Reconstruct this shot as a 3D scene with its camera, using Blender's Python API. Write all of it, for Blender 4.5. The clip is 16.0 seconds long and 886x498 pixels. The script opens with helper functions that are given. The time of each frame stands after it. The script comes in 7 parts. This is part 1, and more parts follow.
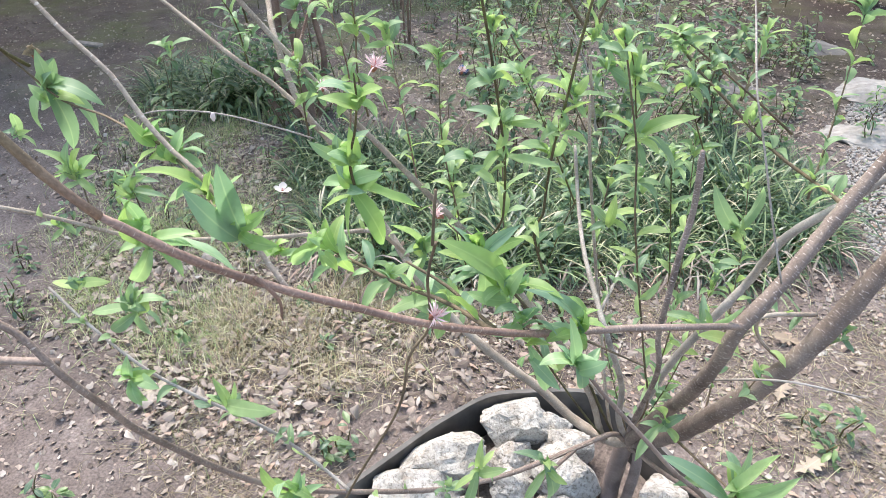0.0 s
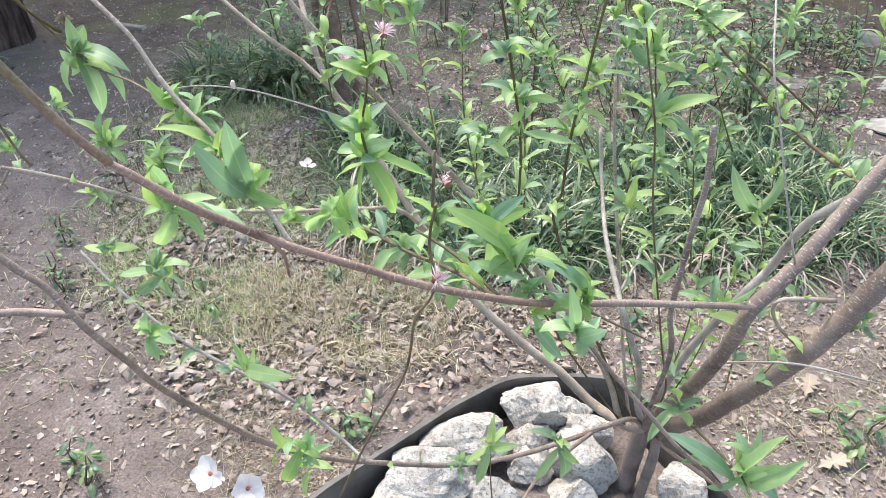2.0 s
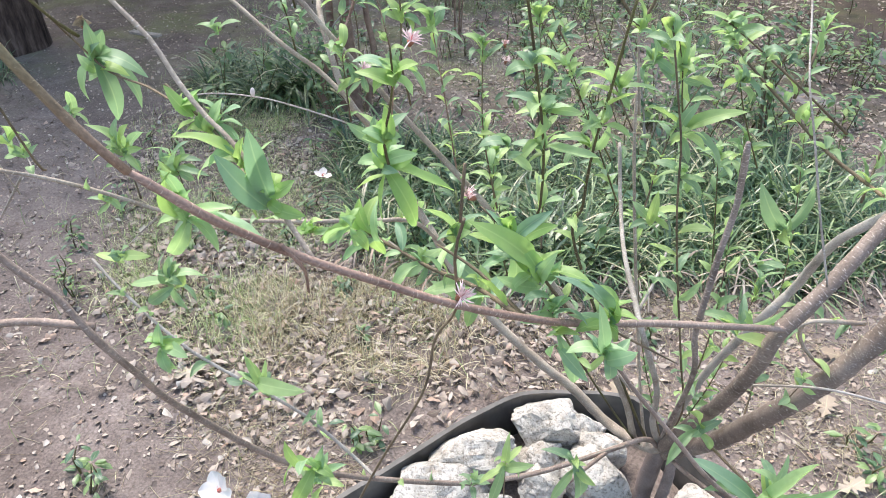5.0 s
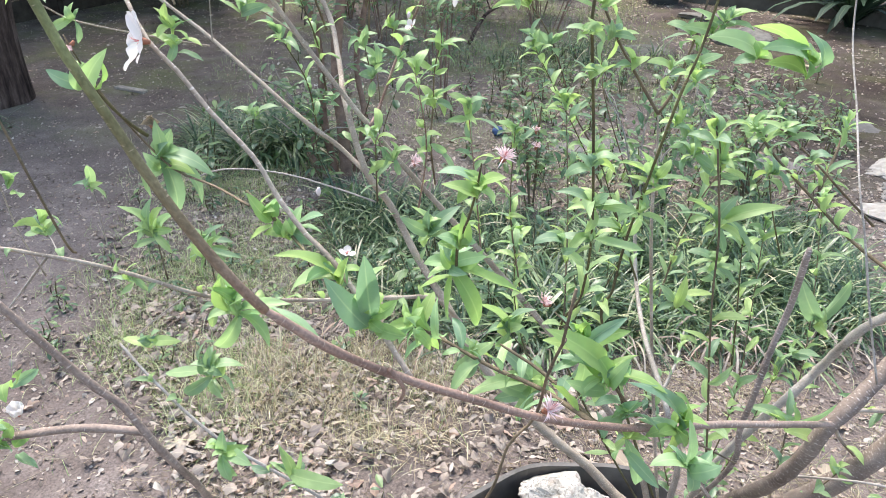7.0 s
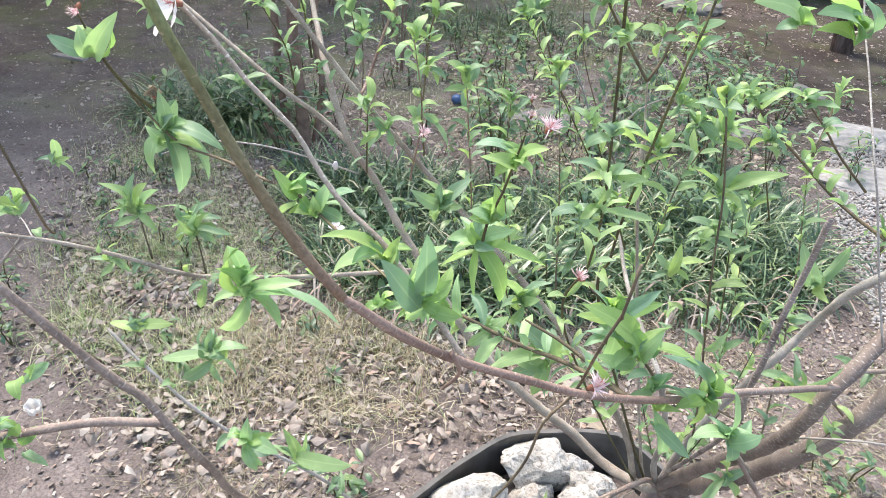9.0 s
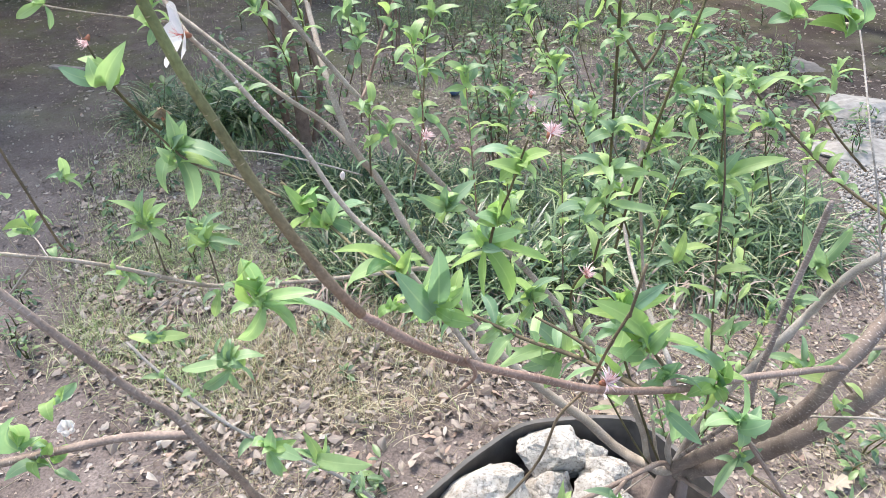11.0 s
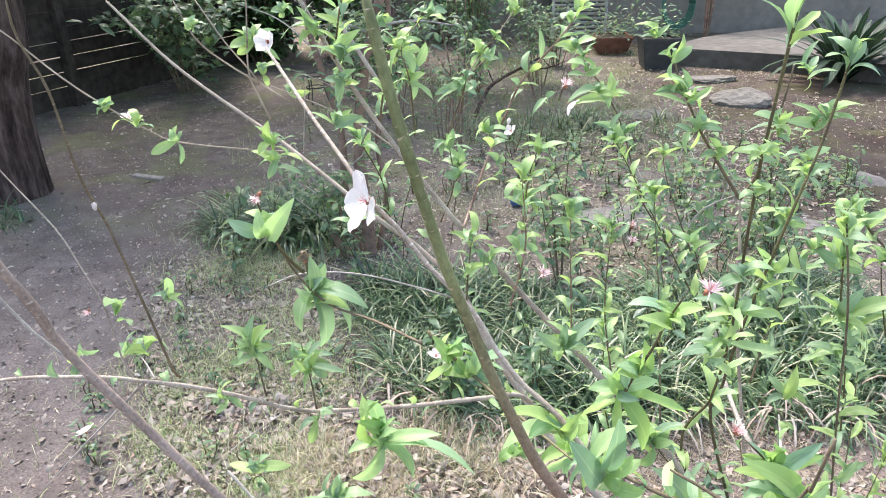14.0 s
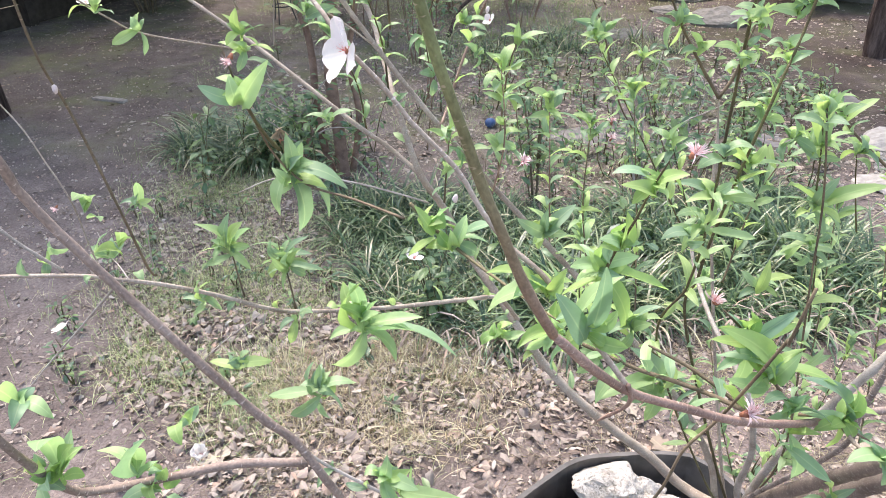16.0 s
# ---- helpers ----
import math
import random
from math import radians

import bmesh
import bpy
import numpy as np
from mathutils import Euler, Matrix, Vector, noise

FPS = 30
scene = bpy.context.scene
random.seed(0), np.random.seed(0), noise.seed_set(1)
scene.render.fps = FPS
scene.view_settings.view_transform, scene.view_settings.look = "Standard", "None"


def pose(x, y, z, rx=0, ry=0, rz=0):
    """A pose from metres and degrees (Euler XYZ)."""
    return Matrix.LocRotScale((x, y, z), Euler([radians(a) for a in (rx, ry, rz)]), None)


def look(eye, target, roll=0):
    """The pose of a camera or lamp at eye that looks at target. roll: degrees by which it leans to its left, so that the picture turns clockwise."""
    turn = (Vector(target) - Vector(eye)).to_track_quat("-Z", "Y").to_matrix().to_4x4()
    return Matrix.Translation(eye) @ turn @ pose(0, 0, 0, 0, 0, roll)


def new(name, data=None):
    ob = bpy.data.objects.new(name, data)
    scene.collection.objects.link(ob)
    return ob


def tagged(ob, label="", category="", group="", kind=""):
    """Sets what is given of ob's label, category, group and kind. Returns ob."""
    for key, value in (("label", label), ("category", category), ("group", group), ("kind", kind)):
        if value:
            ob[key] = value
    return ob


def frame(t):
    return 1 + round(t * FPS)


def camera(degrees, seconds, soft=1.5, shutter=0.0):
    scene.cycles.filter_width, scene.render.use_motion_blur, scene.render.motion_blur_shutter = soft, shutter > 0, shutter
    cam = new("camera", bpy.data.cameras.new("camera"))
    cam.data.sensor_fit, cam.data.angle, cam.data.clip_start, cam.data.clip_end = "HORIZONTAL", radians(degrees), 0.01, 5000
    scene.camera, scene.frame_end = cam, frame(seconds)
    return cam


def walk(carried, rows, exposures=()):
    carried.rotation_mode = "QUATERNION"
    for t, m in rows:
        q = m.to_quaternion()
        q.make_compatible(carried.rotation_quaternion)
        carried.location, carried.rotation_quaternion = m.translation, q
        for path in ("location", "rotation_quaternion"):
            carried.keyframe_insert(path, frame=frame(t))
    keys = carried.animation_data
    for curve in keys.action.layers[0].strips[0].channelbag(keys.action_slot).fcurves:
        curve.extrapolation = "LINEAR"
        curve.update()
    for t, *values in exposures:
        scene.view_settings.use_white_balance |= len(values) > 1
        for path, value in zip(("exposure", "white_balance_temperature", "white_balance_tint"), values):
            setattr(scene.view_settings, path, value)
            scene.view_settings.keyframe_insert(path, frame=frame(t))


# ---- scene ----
import itertools

cam = camera(65.6, 16.0, soft=0.5)
PATH = [
    (0, (0.028, 0.035, 1.54), (-0.03, 1.672, 0.393), -0.7),
    (0.5, (0.053, 0.029, 1.538), (-0.043, 1.668, 0.396), -3.1),
    (1, (0.073, 0.016, 1.543), (-0.041, 1.665, 0.418), -3.3),
    (1.5, (0.071, 0.007, 1.538), (-0.07, 1.635, 0.386), -2.2),
    (2, (0.054, 0.014, 1.531), (-0.104, 1.628, 0.361), -1.2),
    (2.5, (0.045, 0.024, 1.53), (-0.118, 1.637, 0.359), -1.3),
    (3, (0.044, 0.025, 1.53), (-0.111, 1.646, 0.369), -0.2),
    (3.5, (0.047, 0.02, 1.535), (-0.126, 1.644, 0.381), -0.7),
    (3.7, (0.047, 0.025, 1.531), (-0.115, 1.651, 0.379), -0.5),
    (5.8, (0.012, 0.038, 1.522), (-0.182, 1.68, 0.397), -0.6),
    (6, (0.0, 0.042, 1.528), (-0.18, 1.698, 0.421), 0.0),
    (6.5, (-0.032, 0.046, 1.548), (-0.163, 1.743, 0.498), 1.1),
    (7, (-0.053, 0.05, 1.561), (-0.159, 1.768, 0.542), 1.3),
    (7.5, (-0.069, 0.072, 1.553), (-0.11, 1.773, 0.502), 2.1),
    (8, (-0.097, 0.074, 1.559), (-0.113, 1.778, 0.511), 2.2),
    (8.5, (-0.118, 0.071, 1.557), (-0.123, 1.764, 0.492), 2.5),
    (9, (-0.122, 0.069, 1.552), (-0.08, 1.745, 0.462), 2.8),
    (9.2, (-0.12, 0.064, 1.55), (-0.055, 1.743, 0.465), 2.7),
    (11.3, (-0.13, 0.064, 1.571), (-0.137, 1.723, 0.456), -1.5),
    (11.5, (-0.151, 0.07, 1.559), (-0.254, 1.741, 0.465), -1.4),
    (12, (-0.194, 0.07, 1.561), (-0.41, 1.752, 0.501), -2.8),
    (12.5, (-0.212, 0.076, 1.571), (-0.376, 1.806, 0.582), -1.8),
    (13, (-0.204, 0.088, 1.578), (-0.324, 1.837, 0.614), -1.4),
    (13.5, (-0.201, 0.094, 1.588), (-0.316, 1.874, 0.682), -1.5),
    (14, (-0.204, 0.084, 1.602), (-0.31, 1.89, 0.748), -1.3),
    (14.5, (-0.214, 0.072, 1.599), (-0.314, 1.875, 0.74), -0.9),
    (15, (-0.216, 0.069, 1.58), (-0.259, 1.819, 0.614), -0.2),
    (15.5, (-0.222, 0.071, 1.562), (-0.254, 1.795, 0.549), -0.3),
    (16, (-0.211, 0.072, 1.557), (-0.241, 1.783, 0.522), -0.8),
]
walk(cam, [(t, look(eye, target, roll)) for t, eye, target, roll in PATH], [(0.0, 1.63, 6550, 13.5), (6.0, 1.65, 6550, 13.5), (7.2, 1.71, 6550, 13.5), (9.0, 1.69, 6550, 13.5), (11.5, 1.65, 6550, 13.5), (12.5, 1.75, 6550, 14), (14.0, 1.91, 6580, 15.5), (14.5, 1.92, 6620, 16), (15.5, 1.82, 6700, 18.5), (16.0, 1.78, 6720, 19)])

# ---- world and light ----
world = bpy.data.worlds.new("sky")
scene.world = world
world.use_nodes = True
wn = world.node_tree.nodes
sky = wn.new("ShaderNodeTexSky")
sky.sky_type = "NISHITA"
sky.sun_disc = False
sky.sun_elevation, sky.sun_rotation = radians(58), radians(-35)
sky.air_density, sky.dust_density = 1.4, 3.0
wn["Background"].inputs["Strength"].default_value = 0.135
world.node_tree.links.new(sky.outputs["Color"], wn["Background"].inputs["Color"])
sun = new("sun", bpy.data.lights.new("sun", "SUN"))
sun.data.energy, sun.data.angle, sun.data.color = 1.9, radians(22), (1.0, 0.97, 0.92)
sun.matrix_world = look((0, 0, 10), (3.0, -4.3, 0.0))



# ---- materials ----
def material(name, rough=0.6, spec=0.4):
    m = bpy.data.materials.new(name)
    m.use_nodes = True
    t = m.node_tree
    b = t.nodes["Principled BSDF"]
    b.inputs["Roughness"].default_value = rough
    b.inputs["Specular IOR Level"].default_value = spec
    return m, t, b


def nd(t, kind, **values):
    n = t.nodes.new(kind)
    for key, value in values.items():
        n.inputs[key].default_value = value
    return n


def coords(t, which="Object", scale=(1, 1, 1)):
    c = t.nodes.new("ShaderNodeTexCoord")
    m = t.nodes.new("ShaderNodeMapping")
    m.inputs["Scale"].default_value = scale
    t.links.new(c.outputs[which], m.inputs["Vector"])
    return m.outputs["Vector"]


def world_coords(t, scale=(1, 1, 1)):
    g = t.nodes.new("ShaderNodeNewGeometry")
    m = t.nodes.new("ShaderNodeMapping")
    m.inputs["Scale"].default_value = scale
    t.links.new(g.outputs["Position"], m.inputs["Vector"])
    return m.outputs["Vector"]


def noise_of(t, vec, scale, detail=4.0, rough=0.55):
    n = nd(t, "ShaderNodeTexNoise", Scale=scale, Detail=detail, Roughness=rough)
    t.links.new(vec, n.inputs["Vector"])
    return n.outputs["Fac"]


def ramp(t, fac, stops):
    r = t.nodes.new("ShaderNodeValToRGB")
    e = r.color_ramp.elements
    while len(e) < len(stops):
        e.new(0.5)
    for k, (p, c) in zip(e, stops):
        k.position, k.color = p, (*c, 1)
    t.links.new(fac, r.inputs["Fac"])
    return r.outputs["Color"]


def blend(t, fac, a, b, mode="MIX"):
    m = t.nodes.new("ShaderNodeMix")
    m.data_type, m.blend_type = "RGBA", mode
    for sock, value in ((m.inputs["Factor"], fac), (m.inputs["A"], a), (m.inputs["B"], b)):
        if isinstance(value, (int, float)):
            sock.default_value = value
        elif isinstance(value, tuple):
            sock.default_value = (*value, 1)
        else:
            t.links.new(value, sock)
    return m.outputs["Result"]


def bump(t, b, height, strength, distance):
    n = nd(t, "ShaderNodeBump", Strength=strength, Distance=distance)
    t.links.new(height, n.inputs["Height"])
    t.links.new(n.outputs["Normal"], b.inputs["Normal"])


def leafy(name, stops, rough=0.36, glow=0.42, source="object", spec=0.6, tint=(1.06, 1.13, 0.84)):
    """A leaf: colour drawn per leaf from the stops, with a paler midrib and blotches, lit through."""
    m, t, b = material(name, rough, spec)
    if source == "object":
        r = t.nodes.new("ShaderNodeObjectInfo").outputs["Random"]
    else:
        r = t.nodes.new("ShaderNodeNewGeometry").outputs["Random Per Island"]
    base = ramp(t, r, stops)
    uv = coords(t, "UV")
    sep = t.nodes.new("ShaderNodeSeparateXYZ")
    t.links.new(uv, sep.inputs["Vector"])
    mid = nd(t, "ShaderNodeMath")
    mid.operation = "ABSOLUTE"
    t.links.new(sep.outputs["X"], mid.inputs[0])
    rib = ramp(t, mid.outputs[0], [(0.0, (1, 1, 1)), (0.06, (0, 0, 0))])
    veins = nd(t, "ShaderNodeTexWave", Scale=4.2, Distortion=1.2)
    veins.bands_direction = "DIAGONAL"
    t.links.new(uv, veins.inputs["Vector"])
    blot = noise_of(t, world_coords(t), 90.0, 3.0)
    col = blend(t, blot, base, blend(t, 1.0, base, (0.72, 0.80, 0.74), "MULTIPLY"))
    col = blend(t, rib, col, blend(t, 0.16, base, (0.62, 0.72, 0.36)))
    t.links.new(col, b.inputs["Base Color"])
    bump(t, b, veins.outputs["Fac"], 0.05, 0.0006)
    tr = t.nodes.new("ShaderNodeBsdfTranslucent")
    t.links.new(blend(t, 1.0, col, tint, "MULTIPLY"), tr.inputs["Color"])
    mix = t.nodes.new("ShaderNodeMixShader")
    mix.inputs[0].default_value = glow
    out = t.nodes["Material Output"]
    t.links.new(b.outputs["BSDF"], mix.inputs[1])
    t.links.new(tr.outputs["BSDF"], mix.inputs[2])
    t.links.new(mix.outputs[0], out.inputs["Surface"])
    return m


def bark(name, dark, light, dash, dash_amount, rough=0.75, moss=0.0, tip=None):
    """Bark with pale dashes across the limb (UV: metres round and along), turning to the tip colours along it."""
    m, t, b = material(name, rough, 0.25)
    uv = coords(t, "UV")
    wide = noise_of(t, world_coords(t), 22.0, 5.0)
    col = ramp(t, wide, [(0.3, dark), (0.72, light)])
    if tip:
        sep = t.nodes.new("ShaderNodeSeparateXYZ")
        t.links.new(uv, sep.inputs["Vector"])
        turn = nd(t, "ShaderNodeMapRange")
        for key, value in (("From Min", 0.02), ("From Max", 0.16)):
            turn.inputs[key].default_value = value
        t.links.new(sep.outputs["Y"], turn.inputs["Value"])
        col = blend(t, turn.outputs["Result"], col, ramp(t, wide, [(0.3, tip[0]), (0.72, tip[1])]))
    fine = noise_of(t, coords(t, "UV", (520, 300, 1)), 1.0, 3.0)
    col = blend(t, 0.5, col, blend(t, 1.0, col, ramp(t, fine, [(0.35, (0.5, 0.5, 0.5)), (0.65, (1.25, 1.25, 1.25))]), "MULTIPLY"))
    d = noise_of(t, coords(t, "UV", (150, 520, 1)), 1.0, 2.0)
    mask = ramp(t, d, [(0.66 - 0.1 * dash_amount, (0, 0, 0)), (0.72 - 0.1 * dash_amount, (1, 1, 1))])
    col = blend(t, mask, col, dash)
    if moss:
        g = noise_of(t, world_coords(t), 14.0, 4.0)
        col = blend(t, ramp(t, g, [(0.52, (0, 0, 0)), (0.7, (moss, moss, moss))]), col, (0.13, 0.15, 0.06))
    t.links.new(col, b.inputs["Base Color"])
    bump(t, b, d, 0.3, 0.001)
    return m


BARK = {
    "foot": bark("peach_bark_foot", (0.14, 0.108, 0.095), (0.30, 0.24, 0.21), (0.36, 0.30, 0.27), 0.2),
    "limb": bark("peach_bark_old", (0.13, 0.10, 0.083), (0.295, 0.24, 0.202), (0.55, 0.49, 0.44), 0.55),
    "red": bark("peach_bark_red", (0.17, 0.105, 0.08), (0.40, 0.28, 0.225), (0.50, 0.40, 0.32), 0.4, 0.6),
    "grey": bark("peach_bark_grey", (0.24, 0.192, 0.15), (0.50, 0.43, 0.35), (0.58, 0.52, 0.45), 0.4),
    "tan": bark("peach_bark_tan", (0.17, 0.125, 0.10), (0.38, 0.30, 0.25), (0.50, 0.42, 0.36), 0.4, 0.65),
    "greening": bark("peach_bark_greening", (0.155, 0.095, 0.068), (0.36, 0.26, 0.19), (0.40, 0.33, 0.22), 0.25, 0.6, 0.0, ((0.10, 0.11, 0.045), (0.25, 0.275, 0.12))),
    "olive": bark("peach_bark_olive", (0.10, 0.085, 0.045), (0.24, 0.215, 0.115), (0.38, 0.31, 0.2), 0.2, 0.6),
    "pale": bark("dry_twig_bark", (0.27, 0.24, 0.205), (0.52, 0.48, 0.43), (0.6, 0.56, 0.5), 0.3),
    "dark": bark("young_bark_dark", (0.095, 0.078, 0.052), (0.235, 0.18, 0.115), (0.30, 0.23, 0.16), 0.2),
    "green": bark("young_bark_green", (0.07, 0.055, 0.035), (0.15, 0.145, 0.06), (0.28, 0.24, 0.15), 0.3),
    "dead": bark("dead_stub_bark", (0.11, 0.085, 0.07), (0.36, 0.31, 0.28), (0.55, 0.5, 0.46), 0.7, 0.85),
    "myrtle": bark("shrub_bark", (0.14, 0.09, 0.07), (0.33, 0.225, 0.17), (0.34, 0.28, 0.22), 0.2),
}
PEACH_LEAF = leafy("peach_leaf", [(0.0, (0.235, 0.375, 0.255)), (0.5, (0.345, 0.515, 0.285)), (1.0, (0.45, 0.61, 0.30))], 0.48, 0.47, spec=0.55)
YOUNG_LEAF = leafy("young_peach_leaf", [(0.0, (0.30, 0.47, 0.17)), (1.0, (0.44, 0.595, 0.22))], 0.48, 0.52, spec=0.5)
PEACH_FAR = leafy("peach_foliage", [(0.0, (0.24, 0.36, 0.235)), (0.45, (0.34, 0.48, 0.26)), (0.8, (0.42, 0.565, 0.24)), (1.0, (0.47, 0.605, 0.24))], 0.48, 0.47, "island", 0.55)
UNDER_LEAF = leafy("undergrowth_leaf", [(0.0, (0.10, 0.18, 0.115)), (0.6, (0.18, 0.28, 0.14)), (1.0, (0.28, 0.39, 0.16))], source="island")
WEED_LEAF = leafy("weed_leaf", [(0.0, (0.17, 0.27, 0.17)), (0.6, (0.28, 0.40, 0.20)), (1.0, (0.40, 0.50, 0.20))], 0.5, 0.35, "island", 0.4)
DARK_LEAF = leafy("dark_shrub_leaf", [(0.0, (0.035, 0.09, 0.035)), (0.7, (0.06, 0.15, 0.05)), (1.0, (0.12, 0.25, 0.06))], source="island")
BROAD_LEAF = leafy("broad_shrub_leaf", [(0.0, (0.08, 0.14, 0.085)), (0.6, (0.16, 0.25, 0.14)), (0.9, (0.26, 0.34, 0.23)), (1.0, (0.24, 0.42, 0.11))], source="island")
STRAP_LEAF = leafy("strap_leaf", [(0.0, (0.028, 0.055, 0.04)), (1.0, (0.05, 0.09, 0.055))], 0.6, 0.15, "object", 0.3)
BLADE = leafy("border_grass_blade", [(0.0, (0.03, 0.066, 0.036)), (0.4, (0.075, 0.14, 0.068)), (0.72, (0.19, 0.275, 0.125)), (0.88, (0.34, 0.40, 0.21)), (0.95, (0.48, 0.45, 0.30)), (1.0, (0.58, 0.50, 0.35))], 0.38, 0.22, "island", 0.65)
TURF = leafy("weed_blade", [(0.0, (0.22, 0.34, 0.12)), (0.4, (0.41, 0.49, 0.22)), (0.7, (0.62, 0.59, 0.38)), (1.0, (0.74, 0.67, 0.47))], 0.6, 0.3, "island")
FRESH = leafy("fresh_grass_blade", [(0.0, (0.12, 0.20, 0.07)), (0.6, (0.24, 0.33, 0.12)), (1.0, (0.42, 0.46, 0.20))], 0.55, 0.3, "island")
STRAW = leafy("dry_straw", [(0.0, (0.38, 0.29, 0.20)), (0.6, (0.58, 0.485, 0.345)), (1.0, (0.72, 0.64, 0.49))], 0.7, 0.25, "island", 0.2)
LITTER = leafy("dry_leaf", [(0.0, (0.17, 0.125, 0.108)), (0.25, (0.27, 0.21, 0.183)), (0.55, (0.40, 0.325, 0.285)), (0.78, (0.48, 0.405, 0.36)), (0.88, (0.46, 0.31, 0.245)), (1.0, (0.60, 0.54, 0.50))], 0.75, 0.12, "island", 0.25, (1.1, 1.0, 0.85))
OAK_DRY = leafy("dry_oak_leaf", [(0.0, (0.33, 0.25, 0.19)), (1.0, (0.47, 0.395, 0.33))], 0.75, 0.12, "object", 0.2, (1.1, 1.0, 0.85))
PETAL = leafy("blossom_petal", [(0.0, (0.88, 0.80, 0.81)), (1.0, (0.91, 0.87, 0.87))], 0.6, 0.4, "object", 0.2, (1.0, 0.97, 0.97))


def plain(name, colour, rough=0.6, spec=0.4, vary=0.25, scale=30.0, metal=0.0, bump_size=0.0):
    m, t, b = material(name, rough, spec)
    v = world_coords(t)
    n = noise_of(t, v, scale, 6.0)
    n2 = noise_of(t, v, scale * 0.13, 3.0)
    lo, hi = tuple(c * (1 - vary) for c in colour), tuple(min(1, c * (1 + vary)) for c in colour)
    col = ramp(t, n, [(0.3, lo), (0.7, hi)])
    col = blend(t, 0.6, col, blend(t, 1.0, col, ramp(t, n2, [(0.3, (0.65, 0.65, 0.65)), (0.7, (1.2, 1.2, 1.2))]), "MULTIPLY"))
    t.links.new(col, b.inputs["Base Color"])
    b.inputs["Metallic"].default_value = metal
    if bump_size:
        bump(t, b, n, 0.6, bump_size)
    return m


STAMEN = plain("spent_stamen", (0.62, 0.23, 0.22), 0.7, 0.2, 0.3, 300)
CALYX = plain("calyx_brown", (0.30, 0.13, 0.08), 0.7, 0.2, 0.3, 300)
BUD_SCALE = plain("withered_petal", (0.45, 0.36, 0.25), 0.85, 0.1, 0.45, 200)
PLASTIC = plain("black_edging_plastic", (0.105, 0.098, 0.090), 0.6, 0.35, 0.35, 18)
CONCRETE = plain("weathered_concrete", (0.125, 0.117, 0.105), 0.9, 0.2, 0.25, 9, 0, 0.004)
FLAG = plain("flagstone", (0.20, 0.185, 0.172), 0.9, 0.2, 0.3, 16, 0, 0.006)
GRAVEL = plain("pale_gravel_stone", (0.185, 0.172, 0.152), 0.9, 0.2, 0.25, 25, 0, 0.004)
PALE_STONE = plain("pale_stepping_stone", (0.40, 0.372, 0.335), 0.9, 0.2, 0.25, 25, 0, 0.004)
STUCCO = plain("grey_foundation", (0.27, 0.245, 0.212), 0.9, 0.2, 0.15, 8, 0, 0.003)
BRICK = plain("painted_brick", (0.66, 0.645, 0.61), 0.85, 0.25, 0.12, 20)
MORTAR = plain("pale_mortar", (0.46, 0.44, 0.41), 0.95, 0.1, 0.2, 40)
FENCE = plain("weathered_fence_board", (0.055, 0.046, 0.039), 0.9, 0.15, 0.4, 12)
POT = plain("dark_planter", (0.055, 0.058, 0.06), 0.6, 0.35, 0.25, 10)
TERRACOTTA = plain("terracotta", (0.17, 0.08, 0.055), 0.85, 0.2, 0.3, 12)
METAL = plain("grey_enamel", (0.40, 0.39, 0.37), 0.5, 0.4, 0.12, 6)
LOUVRE = plain("dark_grille", (0.07, 0.072, 0.075), 0.6, 0.4, 0.2, 10)
HOSE = plain("green_hose", (0.06, 0.17, 0.12), 0.45, 0.4, 0.2, 20)
BLUE = plain("faded_blue_plastic", (0.05, 0.10, 0.22), 0.5, 0.4, 0.3, 60)
CHIP = plain("grey_wood_scrap", (0.36, 0.32, 0.28), 0.85, 0.2, 0.3, 40)


def limestone():
    m, t, b = material("limestone", 0.92, 0.2)
    v = world_coords(t)
    a = noise_of(t, v, 16.0, 8.0, 0.65)
    p = nd(t, "ShaderNodeTexVoronoi", Scale=70.0)
    t.links.new(v, p.inputs["Vector"])
    fine = noise_of(t, v, 130.0, 6.0, 0.7)
    col = ramp(t, a, [(0.26, (0.24, 0.212, 0.175)), (0.48, (0.48, 0.45, 0.40)), (0.7, (0.66, 0.63, 0.575))])
    stain = noise_of(t, v, 34.0, 5.0, 0.6)
    col = blend(t, ramp(t, stain, [(0.55, (0, 0, 0)), (0.72, (0.75, 0.75, 0.75))]), col, (0.30, 0.24, 0.18))
    pits = ramp(t, fine, [(0.36, (0.35, 0.33, 0.31)), (0.5, (1, 1, 1))])
    col = blend(t, 0.8, col, blend(t, 1.0, col, pits, "MULTIPLY"))
    t.links.new(col, b.inputs["Base Color"])
    bump(t, b, fine, 0.9, 0.008)
    return m


LIMESTONE = limestone()


